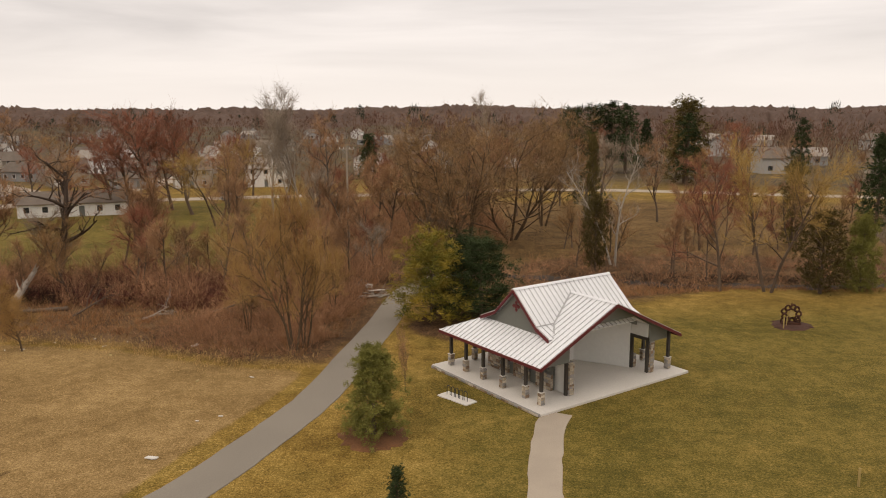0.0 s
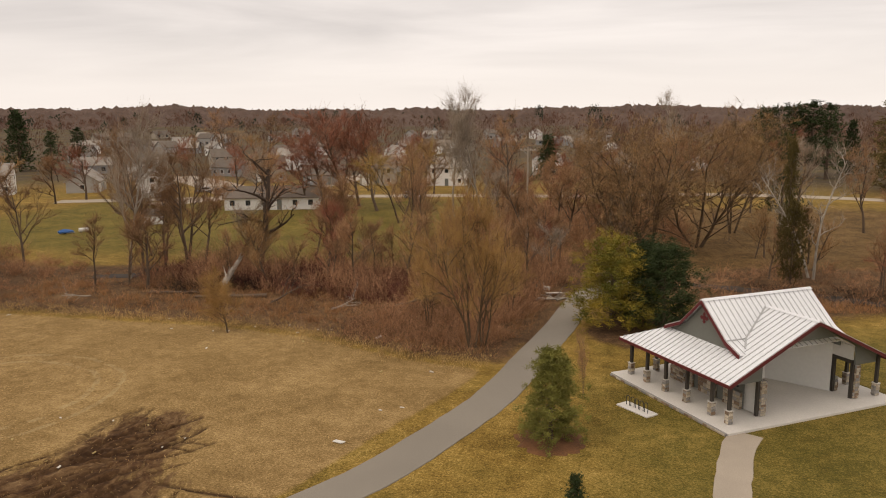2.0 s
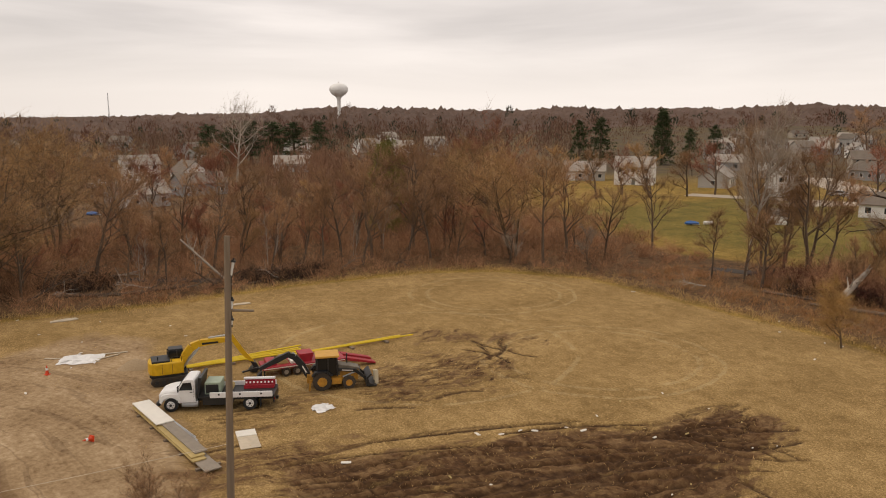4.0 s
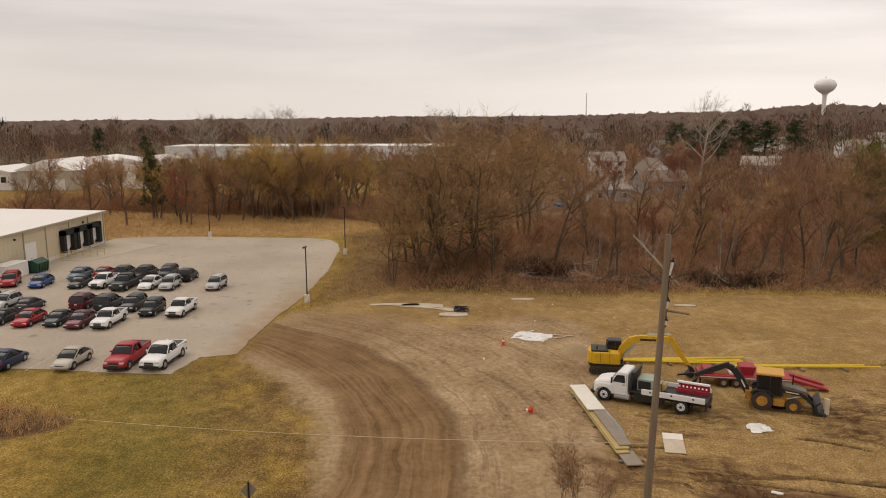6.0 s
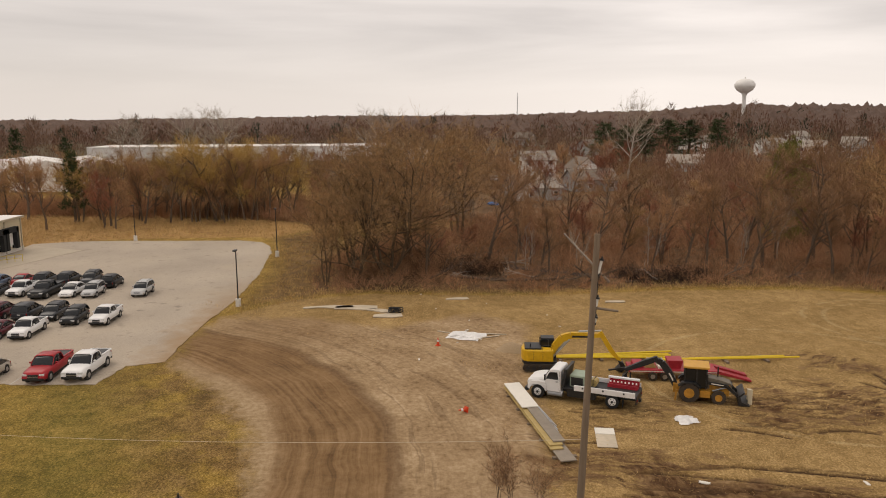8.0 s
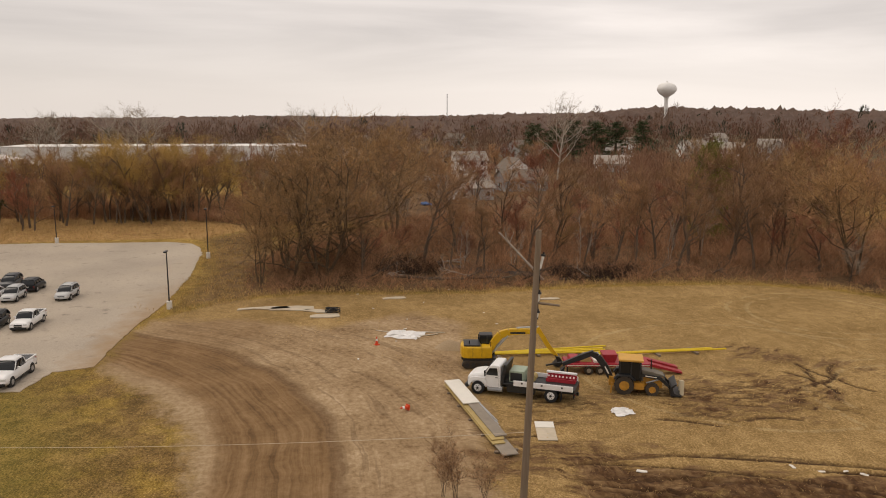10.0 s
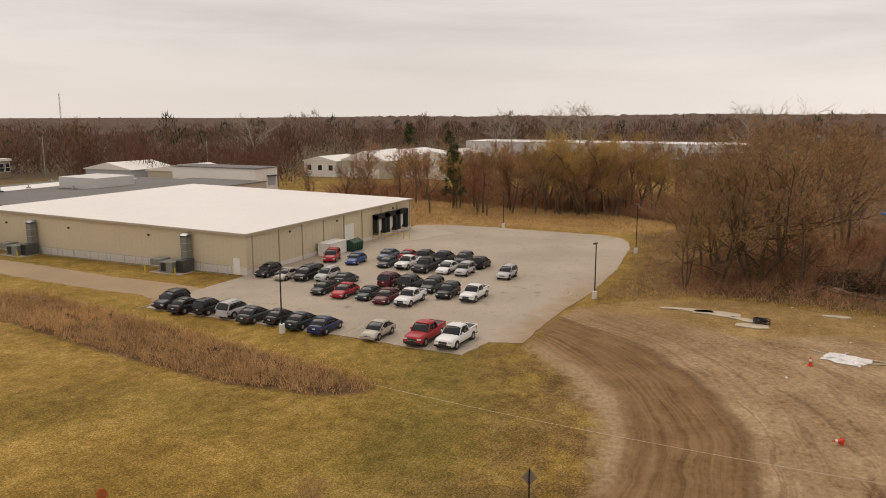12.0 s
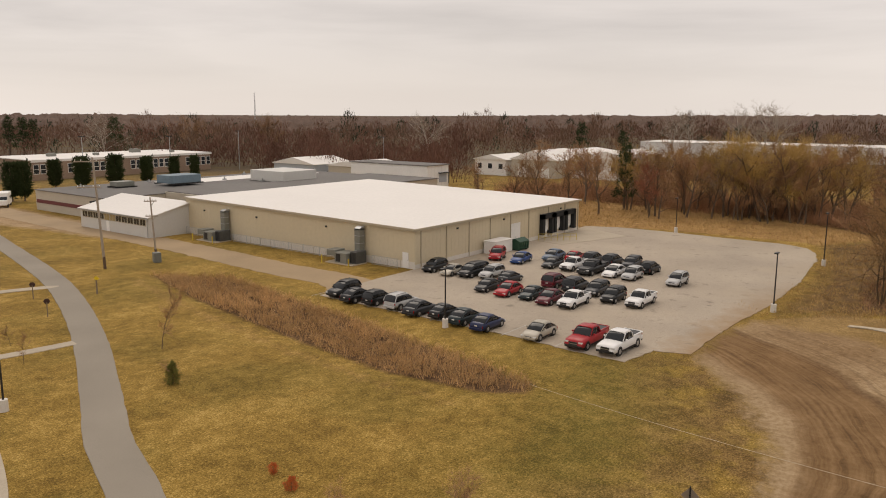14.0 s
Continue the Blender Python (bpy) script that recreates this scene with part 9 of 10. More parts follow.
def house(w, d, h, rise, wall, roof, label, storeys=1, garage=False):
    """A gabled house: ridge along x, front on -y; walls, roof, windows, door, chimney."""
    b = thing("house", label, "house", group="houses beyond the creek")
    part("wall", prism(bmesh.new(), [(-d / 2, -0.2), (d / 2, -0.2), (d / 2, h), (0, h + rise), (-d / 2, h)], 0, -w / 2, w / 2), WALLS[wall], b)
    k = rise / (d / 2)
    r = None
    for s in (-1, 1):
        bm = bmesh.new()
        o = 0.45
        prism(bm, [(s * (d / 2 + o), h - k * o + 0.03), (0, h + rise + 0.03), (0, h + rise + 0.25), (s * (d / 2 + o), h - k * o + 0.22)], 0, -w / 2 - 0.4, w / 2 + 0.4)
        r = part("roof", bm, M[roof], b)
    part("chimney", boxes((w * 0.2, 0.4, h + rise * 0.5, w * 0.2 + 0.7, 1.1, h + rise + 0.8)), M["brick"], r)
    for st in range(storeys):
        z = 0.9 + st * 2.7
        n = max(2, int(w / 3))
        for i in range(n):
            x = -w / 2 + w * (i + 0.5) / n
            for s in (-1, 1):
                if s == -1 and st == 0 and i == n // 2:
                    part("door", boxes((x - 0.5, -d / 2 - 0.05, 0.05, x + 0.5, -d / 2, 2.1)), M["greywall"], b)
                    continue
                y0, y1 = sorted((s * d / 2, s * (d / 2 + 0.05)))
                wd = part("window", boxes((x - 0.6, y0, z, x + 0.6, y1, z + 1.3)), M["whitewall"], b)
                y0, y1 = sorted((s * (d / 2 + 0.05), s * (d / 2 + 0.07)))
                part("pane", boxes((x - 0.5, y0, z + 0.1, x + 0.5, y1, z + 1.2)), M["glassdark"], wd)
        for s in (-1, 1):
            x0, x1 = sorted((s * w / 2, s * (w / 2 + 0.05)))
            wd = part("window", boxes((x0, -0.6, z, x1, 0.6, z + 1.3)), M["whitewall"], b)
            x0, x1 = sorted((s * (w / 2 + 0.05), s * (w / 2 + 0.07)))
            part("pane", boxes((x0, -0.5, z + 0.1, x1, 0.5, z + 1.2)), M["glassdark"], wd)
    if garage:
        part("garage_door", boxes((-w / 2 + 0.6, -d / 2 - 0.08, 0.05, -w / 2 + 3.4, -d / 2, 2.3)), M["palewall"], b)
    return b


HOUSES = [house(11, 8, 5.2, 2.6, "white", "shinglepale", "two-storey white house with grey shingle roof", 2), house(20, 8.5, 2.7, 1.9, "white", "shingle", "long white ranch house with brown shingle roof", 1),
          house(12, 8, 3.0, 2.6, "grey", "shinglepale", "grey gabled house with pale roof", 1, True), house(10, 8, 5.0, 2.6, "tan", "shingle", "two-storey tan house with dark roof", 2, True),
          house(12, 9, 3.0, 2.4, "blue", "shingle", "slate-blue house with dark shingle roof", 1), house(9, 7, 5.2, 2.8, "white", "shingle", "tall white house with dark shingle roof", 2)]


def far_house(w, d, h, rise, wall, roof, label):
    """A plainer gabled house for the far streets."""
    b = thing("house", label, "house", group="houses in the far streets")
    part("wall", prism(bmesh.new(), [(-d / 2, -0.4), (d / 2, -0.4), (d / 2, h), (0, h + rise), (-d / 2, h)], 0, -w / 2, w / 2), WALLS[wall], b)
    k = rise / (d / 2)
    for s in (-1, 1):
        part("roof", prism(bmesh.new(), [(s * (d / 2 + 0.45), h - k * 0.45 + 0.03), (0, h + rise + 0.03), (0, h + rise + 0.25), (s * (d / 2 + 0.45), h - k * 0.45 + 0.22)], 0, -w / 2 - 0.4, w / 2 + 0.4), M[roof], b)
        for x in (-w * 0.25, w * 0.25):
            y0, y1 = sorted((s * d / 2, s * (d / 2 + 0.06)))
            part("window", boxes((x - 0.7, y0, 1.0, x + 0.7, y1, 2.4)), M["glassdark"], b)
    return b


FAR = len(HOUSES)
HOUSES += [far_house(11, 8, 4.6, 2.6, "white", "shinglepale", "white house with pale roof far off"), far_house(12, 8, 3.2, 2.4, "tan", "shingle", "tan house with dark roof far off"),
           far_house(10, 8, 4.8, 2.8, "grey", "shingle", "grey house with dark roof far off"), far_house(13, 9, 3.2, 2.6, "blue", "shinglepale", "slate house with pale roof far off")]
used_house = set()


def settle(i, x, y, turn, size=1.0):
    z = float(hill(np.array(float(x)), np.array(float(y))))
    m = pose(x, y, z, 0, 0, turn) @ Matrix.Scale(size, 4)
    if i not in used_house:
        used_house.add(i)
        HOUSES[i].matrix_basis = m
    else:
        copy_thing(HOUSES[i], m @ Matrix.Diagonal((*(1 / k for k in HOUSES[i].scale), 1)))


for i, x, y, turn in ((0, -170, 160, 40), (2, -152, 174, 120), (5, -127, 168, 130), (2, -189, 157, 50), (1, -84, 153, 22), (4, -98, 210, 20), (3, -82, 212, 15), (0, -62, 216, 10),
                      (2, -185, 25, 100), (0, -258, 36, 95), (5, -217, 43, 10), (4, -206, 43, 100), (0, -334, 165, 60), (2, -272, 90, 70)):
    settle(i, x, y, turn)
hrng = random.Random(8)
for i, x, y in ((3, -120, 215), (4, -142, 232), (5, -165, 215), (2, -112, 240), (0, -135, 262), (3, -160, 255), (4, -185, 240), (2, -95, 262), (5, -70, 255), (0, -40, 262), (3, -18, 268), (1, 8, 300)):
    settle(i, x, y, hrng.uniform(0, 180))
for k in range(52):
    a, r = math.radians(hrng.uniform(2, 42)), hrng.uniform(300, 640)
    settle(FAR + hrng.choice((0, 1, 2, 3)), -math.sin(a) * r, math.cos(a) * r, hrng.uniform(0, 180), 0.95)
for k in range(14):
    a, r = math.radians(hrng.uniform(58, 92)), hrng.uniform(280, 520)
    settle(FAR + hrng.choice((0, 1, 2, 3)), -math.sin(a) * r, math.cos(a) * r, hrng.uniform(0, 180), 1.1)
for k in range(12):
    a, r = math.radians(hrng.uniform(-30, -14)), hrng.uniform(250, 520)
    settle(FAR + hrng.choice((1, 2, 3)), -math.sin(a) * r, math.cos(a) * r, hrng.uniform(0, 180), 1.1)

# garden shed, covered boat and bins on the far lawn
barn = thing("garden_shed", "small white barn-roofed garden shed", "shed", pose(-94, 124, 0, 0, 0, 35))
part("wall", prism(bmesh.new(), [(-1.5, 0), (1.5, 0), (1.5, 1.6), (0.95, 2.4), (0, 2.8), (-0.95, 2.4), (-1.5, 1.6)], 0, -2.0, 2.0), M["whitewall"], barn)
for s in (-1, 1):
    part("roof", prism(bmesh.new(), [(s * 1.6, 1.55), (s * 1.0, 2.42), (0, 2.84), (0, 2.94), (s * 1.06, 2.5), (s * 1.7, 1.58)], 0, -2.15, 2.15), M["shingle"], barn)
part("door", boxes((2.0, -0.7, 0.05, 2.04, 0.7, 1.9)), M["bluegrey"], barn)
M["bluetarp"] = mat("blue_tarpaulin", (0.03, 0.12, 0.34), 0.5, vary=0.15, grain=3, bump=0.1)
for x, y in ((-100.1, 108.6), (-171.8, 14.5)):
    boat = thing("covered_boat", "small boat under a blue tarpaulin on its trailer", "boat", pose(x, y, 0, 0, 0, 60) @ Matrix.Scale(0.55, 4))
    part("cover", loft([[(x_, -w, 0.5), (x_, -w, 0.9), (x_, 0, h), (x_, w, 0.9), (x_, w, 0.5)] for x_, w, h in ((-2.2, 0.8, 1.3), (-0.5, 1.0, 1.7), (1.2, 0.8, 1.4), (2.3, 0.2, 1.0))]), M["bluetarp"], boat)
    part("trailer_frame", boxes((-2.0, -0.5, 0.3, 2.6, 0.5, 0.45)), M["steel"], boat)
    for s in (-1, 1):
        part("wheel", tubes(((-0.4, s * 0.6, 0.28), (-0.4, s * 0.78, 0.28), 0.28, None, 10)), M["rubber"], boat)
tank = thing("storage_tank", "white rounded storage tank on the lawn", "tank", pose(-99, 111.6, 0, 0, 0, 60) @ Matrix.Scale(0.55, 4))
part("tank", tubes(((-1.4, 0, 0.8), (1.4, 0, 0.8), 0.6, None, 14)), M["whitewall"], tank)
part("cradle", boxes((-1.0, -0.5, 0, -0.8, 0.5, 0.4), (0.8, -0.5, 0, 1.0, 0.5, 0.4)), M["steel"], tank)
for x, y, c, k in ((-245, 24, "white", "suv"), (-240, 28, "black", "sedan"), (-236, 20, "silver", "sedan"), (-60, 178, "silver", "van"), (-66, 205, "red", "sedan"), (-110, 172, "black", "suv"), (-118, 178, "silver", "sedan")):
    ob = car(k, c, c + " car parked by the houses")
    ob["group"] = "cars by the houses"
    ob.matrix_basis = pose(x, y, 0.06 + float(hill(np.array(float(x)), np.array(float(y)))), 0, 0, hrng.uniform(0, 360))

# water tower on the ridge
wt = thing("water_tower", "white single-pedestal water tower on the wooded ridge", "water tower", pose(-788, 316, float(hill(np.array(-788.0), np.array(316.0)))))
zt = 53 - float(hill(np.array(-788.0), np.array(316.0)))
bm = bmesh.new()
prof = [(3.6, -0.5), (2.0, 6), (1.9, zt - 17), (3.0, zt - 14.5), (7.5, zt - 11.5), (9.9, zt - 8), (10.0, zt - 5.5), (8.4, zt - 2.6), (5.0, zt - 0.7), (0.6, zt)]
rings = [[bm.verts.new((r * math.cos(2 * math.pi * i / 28), r * math.sin(2 * math.pi * i / 28), z)) for i in range(28)] for r, z in prof]
for a, b in zip(rings[:3], rings[1:4]):
    for i in range(28):
        bm.faces.new((a[i], a[(i + 1) % 28], b[(i + 1) % 28], b[i]))
part("pedestal", bm, M["whitewall"], wt, smooth=True)
bm = bmesh.new()
rings = [[bm.verts.new((r * math.cos(2 * math.pi * i / 28), r * math.sin(2 * math.pi * i / 28), z)) for i in range(28)] for r, z in prof[3:]]
for a, b in zip(rings, rings[1:]):
    for i in range(28):
        bm.faces.new((a[i], a[(i + 1) % 28], b[(i + 1) % 28], b[i]))
part("tank", bm, M["whitewall"], wt, "white rounded tank", smooth=True)
part("vent", tubes(((0, 0, zt - 0.2), (0, 0, zt + 1.6), 0.6)), M["whitewall"], wt)
for x, y, h in ((-966, -1197, 40), (-2060, 230, 52)):
    mast = thing("radio_mast", "thin steel radio mast on the horizon", "mast", pose(x * 0.6, y * 0.6, 0))
    for s in (0, 1, 2):
        a = 2 * math.pi * s / 3
        part("leg", tubes(((1.1 * math.cos(a), 1.1 * math.sin(a), -2), (0.4 * math.cos(a), 0.4 * math.sin(a), h), 0.22, 0.15, 4)), M["steel"], mast)
    for z in range(4, int(h), 5):
        part("brace", tubes(((0.9, 0, z), (-0.5, 0.75, z + 2.5), 0.12, None, 4), ((-0.5, 0.75, z), (-0.5, -0.75, z + 2.5), 0.12, None, 4)), M["steel"], mast)


# ---- poles, cables, signs and litter ----
M["poleold"] = mat("silvered_pole_wood", (0.36, 0.30, 0.235), 0.85, vary=0.22, grain=6, patch=0.6, bump=0.2, stretch=(1, 1, 0.08))


def utility_pole(x, y, h, r=0.16, arms=1, lean=0.0, label="weathered wooden utility pole with cross-arm", z0=0.0, turn=30, half=1.2, step=1.2, shift=0.0):
    p = thing("utility_pole", label, "utility pole", pose(x, y, z0, 0, 0, turn))
    part("pole", tubes(((0, 0, -0.3), (lean, 0, h), r * 1.15, r * 0.7, 10)), M["poleold"], p)
    part("pole_foot", tubes(((0, 0, -0.28), (lean * 1.6 / h, 0, 1.6), r * 1.19, r * 1.14, 10)), M["rustwood"], p, "dark brown treated foot")
    for k in range(arms):
        z = h - 0.5 - k * step
        c = lean * z / h + shift
        a = part("cross_arm", boxes((c - half, 0.08, z - 0.07, c + half, 0.2, z + 0.07)), M["poleold"], p)
        for x_ in (-0.88, -0.38, 0.38, 0.88):
            part("insulator", tubes(((c + x_ * half, 0.14, z + 0.07), (c + x_ * half, 0.14, z + 0.27), 0.06, 0.04, 6)), M["palewall"], a)
        part("arm_brace", tubes(((c - half * 0.6, 0.14, z - 0.05), (lean * z / h, 0.14, z - 0.75), 0.025, None, 4)), M["steel"], a)
    return p


M["rustwood"] = mat("treated_pole_foot", (0.12, 0.078, 0.052), 0.9, vary=0.3, grain=6, patch=0.6, bump=0.2)


# the broken pole that stands before the machines
bp_ = thing("utility_pole", "grey weathered utility pole stripped of its cross-arms", "utility pole", pose(-36.3, 8.0, 0))
part("pole", tubes(((0, 0, -0.4), (-0.4, 0.62, 14.5), 0.20, 0.145, 14)), M["wood"], bp_, "grey weathered round pole")
for z0, z1, o0, o1 in ((12.55, 13.2, 0.17, 0.31), (10.9, 11.3, 0.17, 0.21), (10.1, 10.35, 0.16, 0.18)):
    f = z0 / 14.5
    a, b = Vector((-0.4 * f, 0.62 * f + o0, z0)), Vector((-0.4 * f, 0.62 * f + o1, z1))
    br_ = part("bracket", tubes((a, b, 0.06, 0.075, 8)), M["palewall"], bp_, "pale insulator body")
    part("insulator", tubes((b, b + Vector((0, 0.02, 0.09)), 0.13, 0.11, 10), (b + Vector((0, 0.02, 0.09)), b + Vector((0, 0.03, 0.2)), 0.05, 0.04, 6)), M["black"], br_, "dark insulator cap")
    part("bracket_foot", boxes((a.x - 0.05, a.y - 0.16, a.z - 0.1, a.x + 0.05, a.y + 0.05, a.z + 0.04)), M["black"], br_)
part("arm_stub", tubes(((-0.3, 0.5, 10.85), (-0.25, 1.72, 10.68), 0.07, 0.06, 6)), M["wood"], bp_, "broken cross-arm stub")
part("lead_wire", tubes(((-0.36, 0.72, 12.5), (-0.32, 0.66, 11.4), 0.02, None, 5), ((-0.32, 0.66, 11.4), (-0.3, 0.62, 10.2), 0.02, None, 5)), M["black"], bp_)


def cable(name, a, b, sag, r, label):
    bm = bmesh.new()
    rings_ = []
    side = Vector((b[1] - a[1], a[0] - b[0], 0)).normalized()
    for k in range(25):
        s = k / 24
        p = Vector(a).lerp(Vector(b), s) - Vector((0, 0, sag * 4 * s * (1 - s)))
        rings_.append([bm.verts.new(p + side * r * math.cos(q) + Vector((0, 0, r * math.sin(q)))) for q in (0, 1.257, 2.513, 3.77, 5.027)])
    for r0, r1 in zip(rings_, rings_[1:]):
        for q in range(5):
            bm.faces.new((r0[q], r0[(q + 1) % 5], r1[(q + 1) % 5], r1[q]))
    tagged(link(name, bm, M["boardcream"]), label, "cable")


cable("fallen_cable", (-36.4, 8.1, 4.1), (-47.4, -28.5, 0.1), 0.35, 0.012, "slack pale cable hanging from the pole to the ground")
utility_pole(-50.7, -93.7, 14.2, 0.16, 2, lean=0.55, label="tall leaning wooden utility pole with two cross-arms", turn=-32, half=1.4, step=3.2, shift=0.8)
utility_pole(-20.3, 114.6, 15.5, 0.17, 1, turn=10)
utility_pole(-78.9, 172.3, 13.5, 0.16, 1, turn=20)
utility_pole(-159, 179, 13.0, 0.16, 1, turn=60)
utility_pole(-57.9, -93.5, 8.6, 0.13, 2, lean=0.35, turn=-40, label="grey service pole with short cross-arms", half=0.8, step=2.0)
cab_ = thing("utility_cabinet", "grey-green steel utility cabinet at the pole's foot", "cabinet", pose(-57.4, -92.6, 0, 0, 0, 70))
part("body", soft_box((-0.6, -0.45, 0.0, 0.6, 0.45, 1.3), 0.03), M["greywall"], cab_)
part("door", boxes((-0.5, -0.48, 0.12, -0.02, -0.45, 1.2)), M["greywall"], cab_)
part("door", boxes((0.02, -0.48, 0.12, 0.5, -0.45, 1.2)), M["greywall"], cab_)
for x, y, h in ((-170, -220, 13), (-202, -182, 11), (-140, -215, 12), (-120, -230, 12)):
    l_ = thing("street_lamp", "tall steel floodlight pole in the distance", "street lamp", pose(x, y, 0))
    part("pole", tubes(((0, 0, 0), (0, 0, h), 0.14, 0.1, 6)), M["steel"], l_)
    part("lamp_head", boxes((-1.0, -0.15, h, 1.0, 0.15, h + 0.25)), M["black"], l_)

sign = thing("road_sign", "grey sheet road sign seen from behind", "sign", pose(-34.9, -11.8, 0, 0, 0, 109))
part("post", boxes((-0.04, -0.03, -0.2, 0.04, 0.03, 2.25)), M["black"], sign, "dark steel post")
part("plate", prism(bmesh.new(), [(0, 1.3), (0.43, 1.74), (0, 2.18), (-0.43, 1.74)], 1, 0.035, 0.045), M["boardgrey"], sign, "grey back of a diamond plate")
ts_ = thing("trail_sign", "yellow diamond trail sign on a wooden post", "sign", pose(-42.8, -81.2, 0, 0, 0, 130))
part("post", boxes((-0.06, -0.06, -0.1, 0.06, 0.06, 1.6)), M["wood"], ts_)
part("plate", prism(bmesh.new(), [(-0.3, 1.75), (0, 1.45), (0.3, 1.75), (0, 2.05)], 1, 0.062, 0.08), M["pipeyellow"], ts_)
M["brownsign"] = mat("dark_brown_sign", (0.05, 0.022, 0.015), 0.6, vary=0.2, grain=5, bump=0.05)
for x, y in ((-34.7, -75.6), (-37.3, -84.2)):
    s_ = thing("trail_sign", "dark brown trail marker on a thin post", "sign", pose(x, y, 0, 0, 0, 140))
    part("post", boxes((-0.04, -0.04, -0.1, 0.04, 0.04, 1.5)), M["wood"], s_)
    part("plate", prism(bmesh.new(), [(-0.32, 1.6), (-0.16, 1.35), (0.16, 1.35), (0.32, 1.6), (0.16, 1.85), (-0.16, 1.85)], 1, 0.042, 0.07), M["brownsign"], s_)
for x, y, h in ((21.5, 40.5, 1.1), (29.0, 72.5, 1.1)):
    st = thing("stake", "short pale timber marker stake in the lawn", "stake", pose(x, y, 0))
    part("stake", boxes((-0.05, -0.05, -0.1, 0.05, 0.05, h)), M["boardtan"], st)

# rusted garden sculpture on its mulch bed
M["mulch"] = mat("dark_red_mulch", (0.075, 0.034, 0.022), 0.95, vary=0.4, grain=9, patch=1.0, bump=0.6)
M["rust"] = mat("rusted_steel", (0.07, 0.028, 0.016), 0.85, 0.2, vary=0.35, grain=7, patch=1.5, bump=0.2)


def mulch_bed(x, y, r, label):
    bm = bmesh.new()
    rng = random.Random(int(r * 100))
    rim = [bm.verts.new((x + math.cos(a) * r * k, y + math.sin(a) * r * k, -0.03)) for a, k in ((2 * math.pi * i / 30, rng.uniform(0.86, 1.12)) for i in range(30))]
    mid = [bm.verts.new((x + (v.co.x - x) * 0.8, y + (v.co.y - y) * 0.8, 0.06 + rng.uniform(0, 0.05))) for v in rim]
    for i in range(30):
        bm.faces.new((rim[i], rim[(i + 1) % 30], mid[(i + 1) % 30], mid[i]))
    bm.faces.new(mid)
    return tagged(link("mulch_bed", bm, M["mulch"]), label, "mulch", kind="structure")


mulch_bed(30.2, 73.8, 2.1, "dark red mulch bed under the sculpture")
M["needlebed"] = mat("fallen_needles", (0.17, 0.075, 0.03), 0.95, vary=0.35, grain=9, patch=0.8, bump=0.5)
bed = mulch_bed(-6.1, 45.6, 2.3, "reddish bed of fallen needles under the pine")
bed.data.materials[0] = M["needlebed"]
sc = thing("garden_sculpture", "rusted steel ring sculpture on a mulch bed", "sculpture", pose(30.2, 74.0, 0.08) @ Matrix.Scale(0.56, 4))
for i in range(11):
    a = 2 * math.pi * i / 9
    c = Vector((math.cos(a) * 1.25, 0.2 * math.sin(3 * a), 1.85 + math.sin(a) * 1.2)) if i < 9 else Vector(((i - 9.5) * 2.4, 0.1, 0.65))
    bm = bmesh.new()
    loops = []
    for k in range(12):
        t_ = 2 * math.pi * k / 12
        out = Vector((math.cos(t_), 0, math.sin(t_)))
        mid_ = c + out * 0.42 + Vector((0, 0.1 * math.sin(2 * t_), 0))
        loops.append([bm.verts.new(mid_ + (out * math.cos(q) + Vector((0, 1, 0)) * math.sin(q)) * 0.17) for q in (2 * math.pi * j / 6 for j in range(6))])
    for l0, l1 in zip(loops, loops[1:] + loops[:1]):
        for j in range(6):
            bm.faces.new((l0[j], l0[(j + 1) % 6], l1[(j + 1) % 6], l1[j]))
    part("ring", bm, M["rust"], sc)
part("base", soft_box((-1.6, -0.5, 0.0, 1.6, 0.5, 0.35), 0.05), M["rust"], sc)
part("hub", tubes(((0, -0.15, 1.85), (0, 0.15, 1.85), 0.5, None, 14)), M["boardtan"], sc, "pale hub plate")
part("finial", tubes(((0, 0, 3.2), (0, 0, 3.9), 0.16, 0.05, 8)), M["rust"], sc)
part("stake", boxes((-1.0, -0.75, 0.0, -0.85, -0.65, 1.6)), M["boardtan"], sc, "short pale post")
bench = thing("bench", "wooden park bench at the lawn's edge", "bench", pose(48.5, 87.0, 0, 0, 0, 200))
part("seat", soft_box((-0.9, -0.25, 0.42, 0.9, 0.25, 0.48), 0.01), M["wood"], bench)
part("backrest", soft_box((-0.9, 0.22, 0.6, 0.9, 0.28, 0.95), 0.01), M["wood"], bench)
for s in (-1, 1):
    part("leg", boxes((s * 0.75 - 0.05, -0.22, 0, s * 0.75 + 0.05, 0.26, 0.42)), M["black"], bench)

# scattered scraps of board and plastic blown over the field
srng = random.Random(17)
SPOTS = [(-24.9, 64.4, 0.7), (-18.9, 41.8, 0.62), (-21.2, 55.2, 0.4), (-17.3, 56.3, 0.3), (-31, 61.1, 0.35), (-35.3, 62.3, 0.3), (-17.0, 48.4, 0.25), (-18.3, 47.5, 0.25), (-39.3, 24.5, 0.35),
         (-38.5, 25.8, 0.35), (-38.4, 27.2, 0.3), (-37.9, 28, 0.35), (-36.4, 30.8, 0.4), (-33.3, 34, 0.3), (-39.6, 15.6, 0.5), (-38.4, 57, 0.25), (-64.8, 61.5, 0.35), (-88.1, 30, 0.6)]
SPOTS += [(srng.uniform(-40, -26), srng.uniform(12, 42), srng.uniform(0.1, 0.25)) for _ in range(22)]
SPOTS += [(srng.uniform(-48, -30), srng.uniform(61, 66), srng.uniform(0.15, 0.35)) for _ in range(10)]
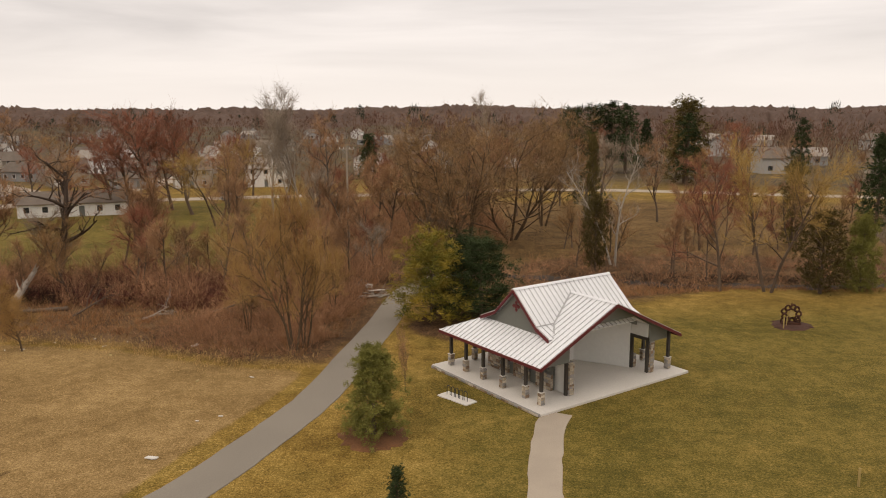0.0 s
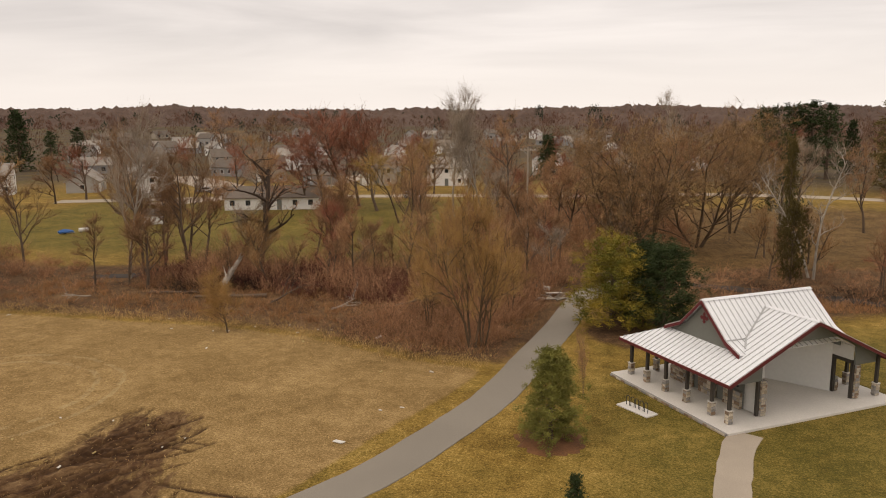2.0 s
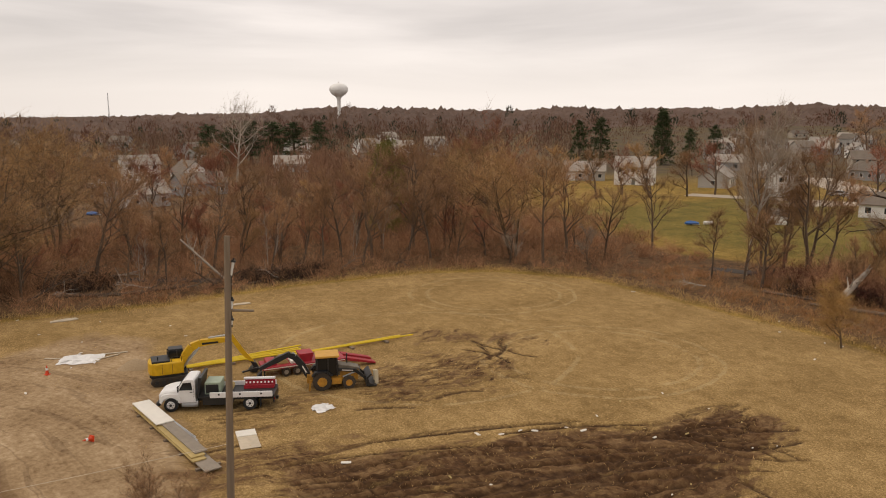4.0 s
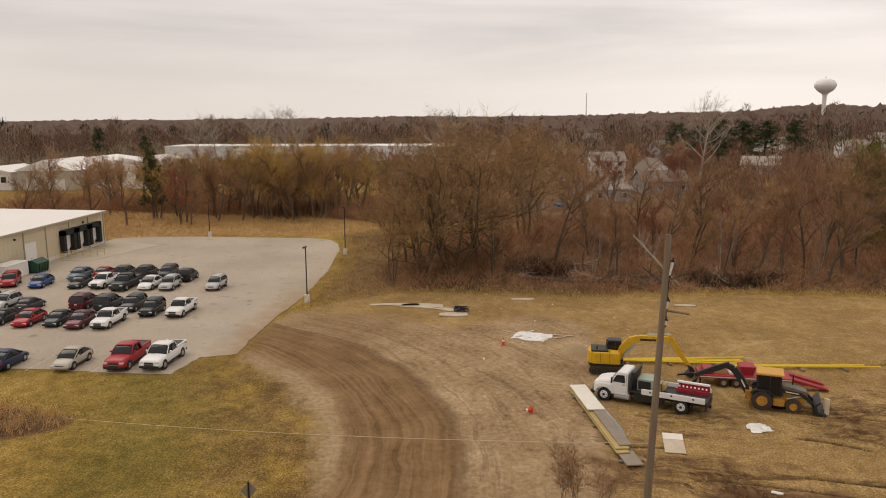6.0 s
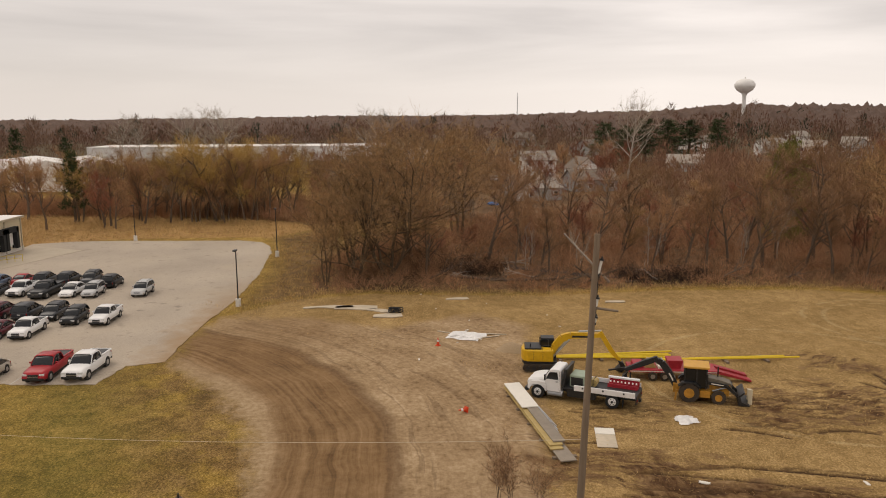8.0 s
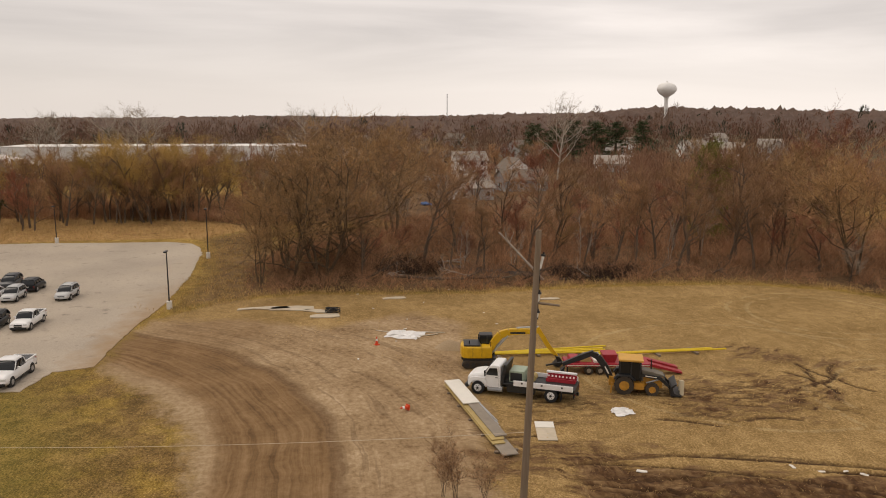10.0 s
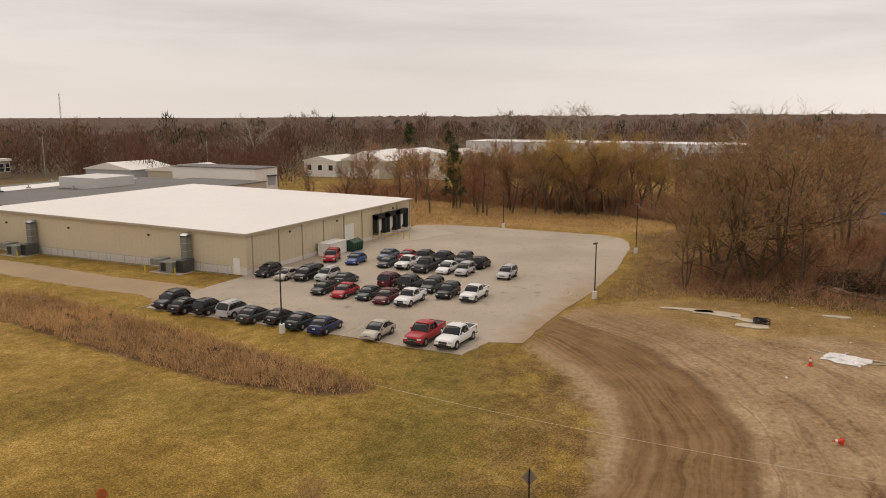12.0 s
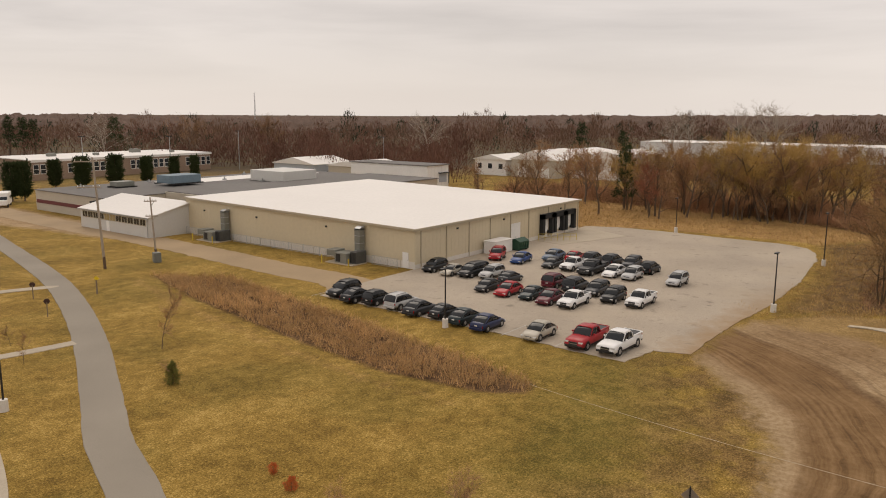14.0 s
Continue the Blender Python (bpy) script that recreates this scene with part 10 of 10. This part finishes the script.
SPOTS += [(srng.uniform(-88, -60), srng.uniform(-2, 14), srng.uniform(0.12, 0.3)) for _ in range(14)]
for x, y, s in SPOTS:
    s *= 0.66
    bm = bmesh.new()
    prism(bm, [(-s, -s * 0.35 * srng.uniform(0.6, 1.2)), (s * 0.8, -s * 0.4), (s, s * 0.3 * srng.uniform(0.5, 1.4)), (-s * 0.3, s * 0.45), (-s * 0.9, s * 0.2)], 2, 0.0, 0.03 + 0.06 * s)
    ob = link("scrap", bm, M["board"] if srng.random() < 0.75 else M["boardtan"])
    ob.matrix_basis = pose(x, y, 0.03, srng.uniform(-8, 8), srng.uniform(-8, 8), srng.uniform(0, 360))
    tagged(ob, "small pale scrap of panel on the ground", "scrap", "scraps blown over the field")

# fallen timber along the creek
def log(x, y, turn, length, r, tilt=0.0, mat_="bark", label="fallen leafless tree trunk in the brush"):
    l_ = thing("fallen_log", label, "log", pose(x, y, 0, 0, -tilt, turn))
    rng = random.Random(int(x * 7 + y))
    part("trunk", tubes(((0, 0, r * 0.7), (length, 0, r * 0.7), r, r * 0.55, 9)), M[mat_], l_)
    for k in range(5):
        s = length * rng.uniform(0.35, 0.95)
        a = rng.uniform(-1.3, 1.3)
        part("limb", tubes(((s, 0, r), (s + rng.uniform(0.4, 1.4), math.sin(a) * 1.4, r + abs(math.cos(a)) * rng.uniform(0.5, 1.6)), r * 0.32, 0.02, 5)), M[mat_], l_)


log(-91.3, 22.0, 270, 8.2, 0.17, 47, "barkpale", "broken pale tree trunk leaning in the brush")
log(-90.8, 19.0, 80, 4.5, 0.13, 25, "bark")
log(-91.2, 20.5, 300, 4.0, 0.12, 35, "bark")
log(-92.5, 10.0, 95, 7.0, 0.22)
log(-95.0, 3.0, 70, 8.0, 0.25)
log(-91.0, 24.0, 110, 5.0, 0.16)
log(-49.5, 77.0, 60, 4.5, 0.42, 50, "barkpale", "splintered pale stump of a broken tree")
log(-43.0, 76.0, 200, 8.0, 0.25)
log(-36.0, 80.0, 160, 6.5, 0.2)
for k, (x, y, a, w, ln, z) in enumerate(((-11.7, 85.2, 62, 0.34, 2.6, 0.34), (-12.9, 86.9, 10, 0.6, 0.8, 0.3), (-12.2, 83.2, 25, 0.16, 3.2, 0.05), (-10.5, 84.0, 60, 0.14, 2.6, 0.05), (-12.6, 84.8, 150, 0.25, 1.6, 0.12))):
    ob = link("plank", soft_box((-ln / 2, -w / 2, 0, ln / 2, w / 2, 0.09 if w < 0.5 else 0.4), 0.015), M["board"] if k < 2 else M["barkpale"])
    ob.matrix_basis = pose(x, y, z if k < 2 else 0.05, 0, 8 if k < 2 else 0, a)
    tagged(ob, "weathered pale plank dumped beside the path", "plank", "timber dumped beside the path")
log(-13.4, 83.0, 20, 3.4, 0.16, 0, "barkpale", "short pale log beside the path end")
log(-12.2, 85.0, 120, 2.6, 0.2, 0, "barkpale", "short pale log beside the path end")
log(-57.0, 74.0, 15, 6.0, 0.2)


# broken-off limbs along the wood's edge
def fallen_branch(seed, bark):
    b = thing("fallen_branch", "leafless branch lying broken at the edge of the brush", "branch", group="fallen branches")
    (tv, tf), _ = grow(seed, 5.5, 1, 0.42, 7, 0.25, 160, 0.10, trunk_r=0.02, twig_w=0.03, deep=2)
    soup("limb", tv, tf, M[bark], b)
    return b


BRANCHES = [fallen_branch(71, "bark"), fallen_branch(72, "barkpale"), fallen_branch(73, "wood")]
lrng = random.Random(29)
SPOTS = [(-93.5, 0.6), (-96.5, 3.5), (-91.5, 7.5), (-90.5, 11.4), (-93.6, 13.5), (-91.6, 17.1), (-92.4, 21.3), (-91.8, 28), (-99, 5.2), (-91.6, 44), (-103, 10.1), (-92.6, 36.5),
         (-88.5, 14.5), (-62, 70), (-47.5, 74.5), (-40.5, 72.5), (-33, 72), (-27, 75)]
for i, (x, y) in enumerate(SPOTS):
    m = pose(x, y, 0.35, 0, 0, lrng.uniform(0, 360)) @ pose(0, 0, 0, lrng.uniform(62, 82), 0, 0) @ Matrix.Scale(lrng.uniform(0.7, 1.25), 4)
    if i < 3:
        BRANCHES[i].matrix_basis = m
    else:
        src = BRANCHES[i % 3]
        copy_thing(src, m @ Matrix.Diagonal((*(1 / k for k in src.scale), 1)))

M["redleaf"] = mat("orange_red_leaves", (0.50, 0.11, 0.025), 0.8, vary=0.4, grain=3, bump=0.0)
rb = make_tree("shrub", conifer(40, 10, 10, 6, 7, "oval", 0.0, 5, 1.5, 0.4), M["bark"], M["redleaf"], "small orange-red leafed shrub on the lawn", "shrub")
rb.matrix_basis = pose(-25.6, -29.9, 0) @ Matrix.Scale(0.085, 4)
copy_thing(rb, pose(-26.3, -32.2, 0, 0, 0, 80) @ Matrix.Scale(0.8, 4))
ribbon("pavement", [(-19.1, -53), (-17.9, -49), (-16.8, -45.5), (-15.5, -41.9), (-13.3, -36.9)], 1.6, M["walk"], 0.055, "pale concrete walk beside the lawn", "walk", 0.0)
camper = thing("camper_van", "white motor caravan parked beyond the factory", "van", pose(-72, -172, 0, 0, 0, 60))
part("body", soft_box((-3.2, -1.15, 0.5, 1.9, 1.15, 3.0), 0.15, 2), M["whitewall"], camper)
part("cab", soft_box((1.8, -1.0, 0.5, 3.2, 1.0, 1.6), 0.15, 2), M["whitewall"], camper)
part("windscreen", prism(bmesh.new(), [(1.9, 1.6), (2.5, 1.6), (2.05, 2.2), (1.9, 2.2)], 1, -0.9, 0.9), M["carglass"], camper)
for x in (-2.2, -0.6):
    part("window", boxes((x - 0.5, 1.15, 1.6, x + 0.5, 1.18, 2.2)), M["carglass"], camper)
for x in (-2.0, 2.3):
    for s in (-1, 1):
        part("wheel", tubes(((x, s * 0.9, 0.38), (x, s * 1.14, 0.38), 0.38, None, 12)), M["rubber"], camper)

# small heap of pale soil by the excavator
bm = bmesh.new()
prng = random.Random(4)
ringz = [[bm.verts.new((1.5 * q * math.cos(k * 0.449) * prng.uniform(0.85, 1.15), 1.1 * q * math.sin(k * 0.449) * prng.uniform(0.85, 1.15), z + prng.uniform(-0.03, 0.03))) for k in range(14)]
         for q, z in ((1.0, -0.08), (0.75, 0.22), (0.45, 0.5), (0.15, 0.68))]
for r0, r1 in zip(ringz, ringz[1:]):
    for k in range(14):
        bm.faces.new((r0[k], r0[(k + 1) % 14], r1[(k + 1) % 14], r1[k]))
bm.faces.new(ringz[-1])
heap = link("dirt_mound", bm, M["gravel"], smooth=True)
heap.matrix_basis = pose(-64.5, 7.5, 0, 0, 0, 80)
tagged(heap, "small mound of pale dry soil on the field", "mound")
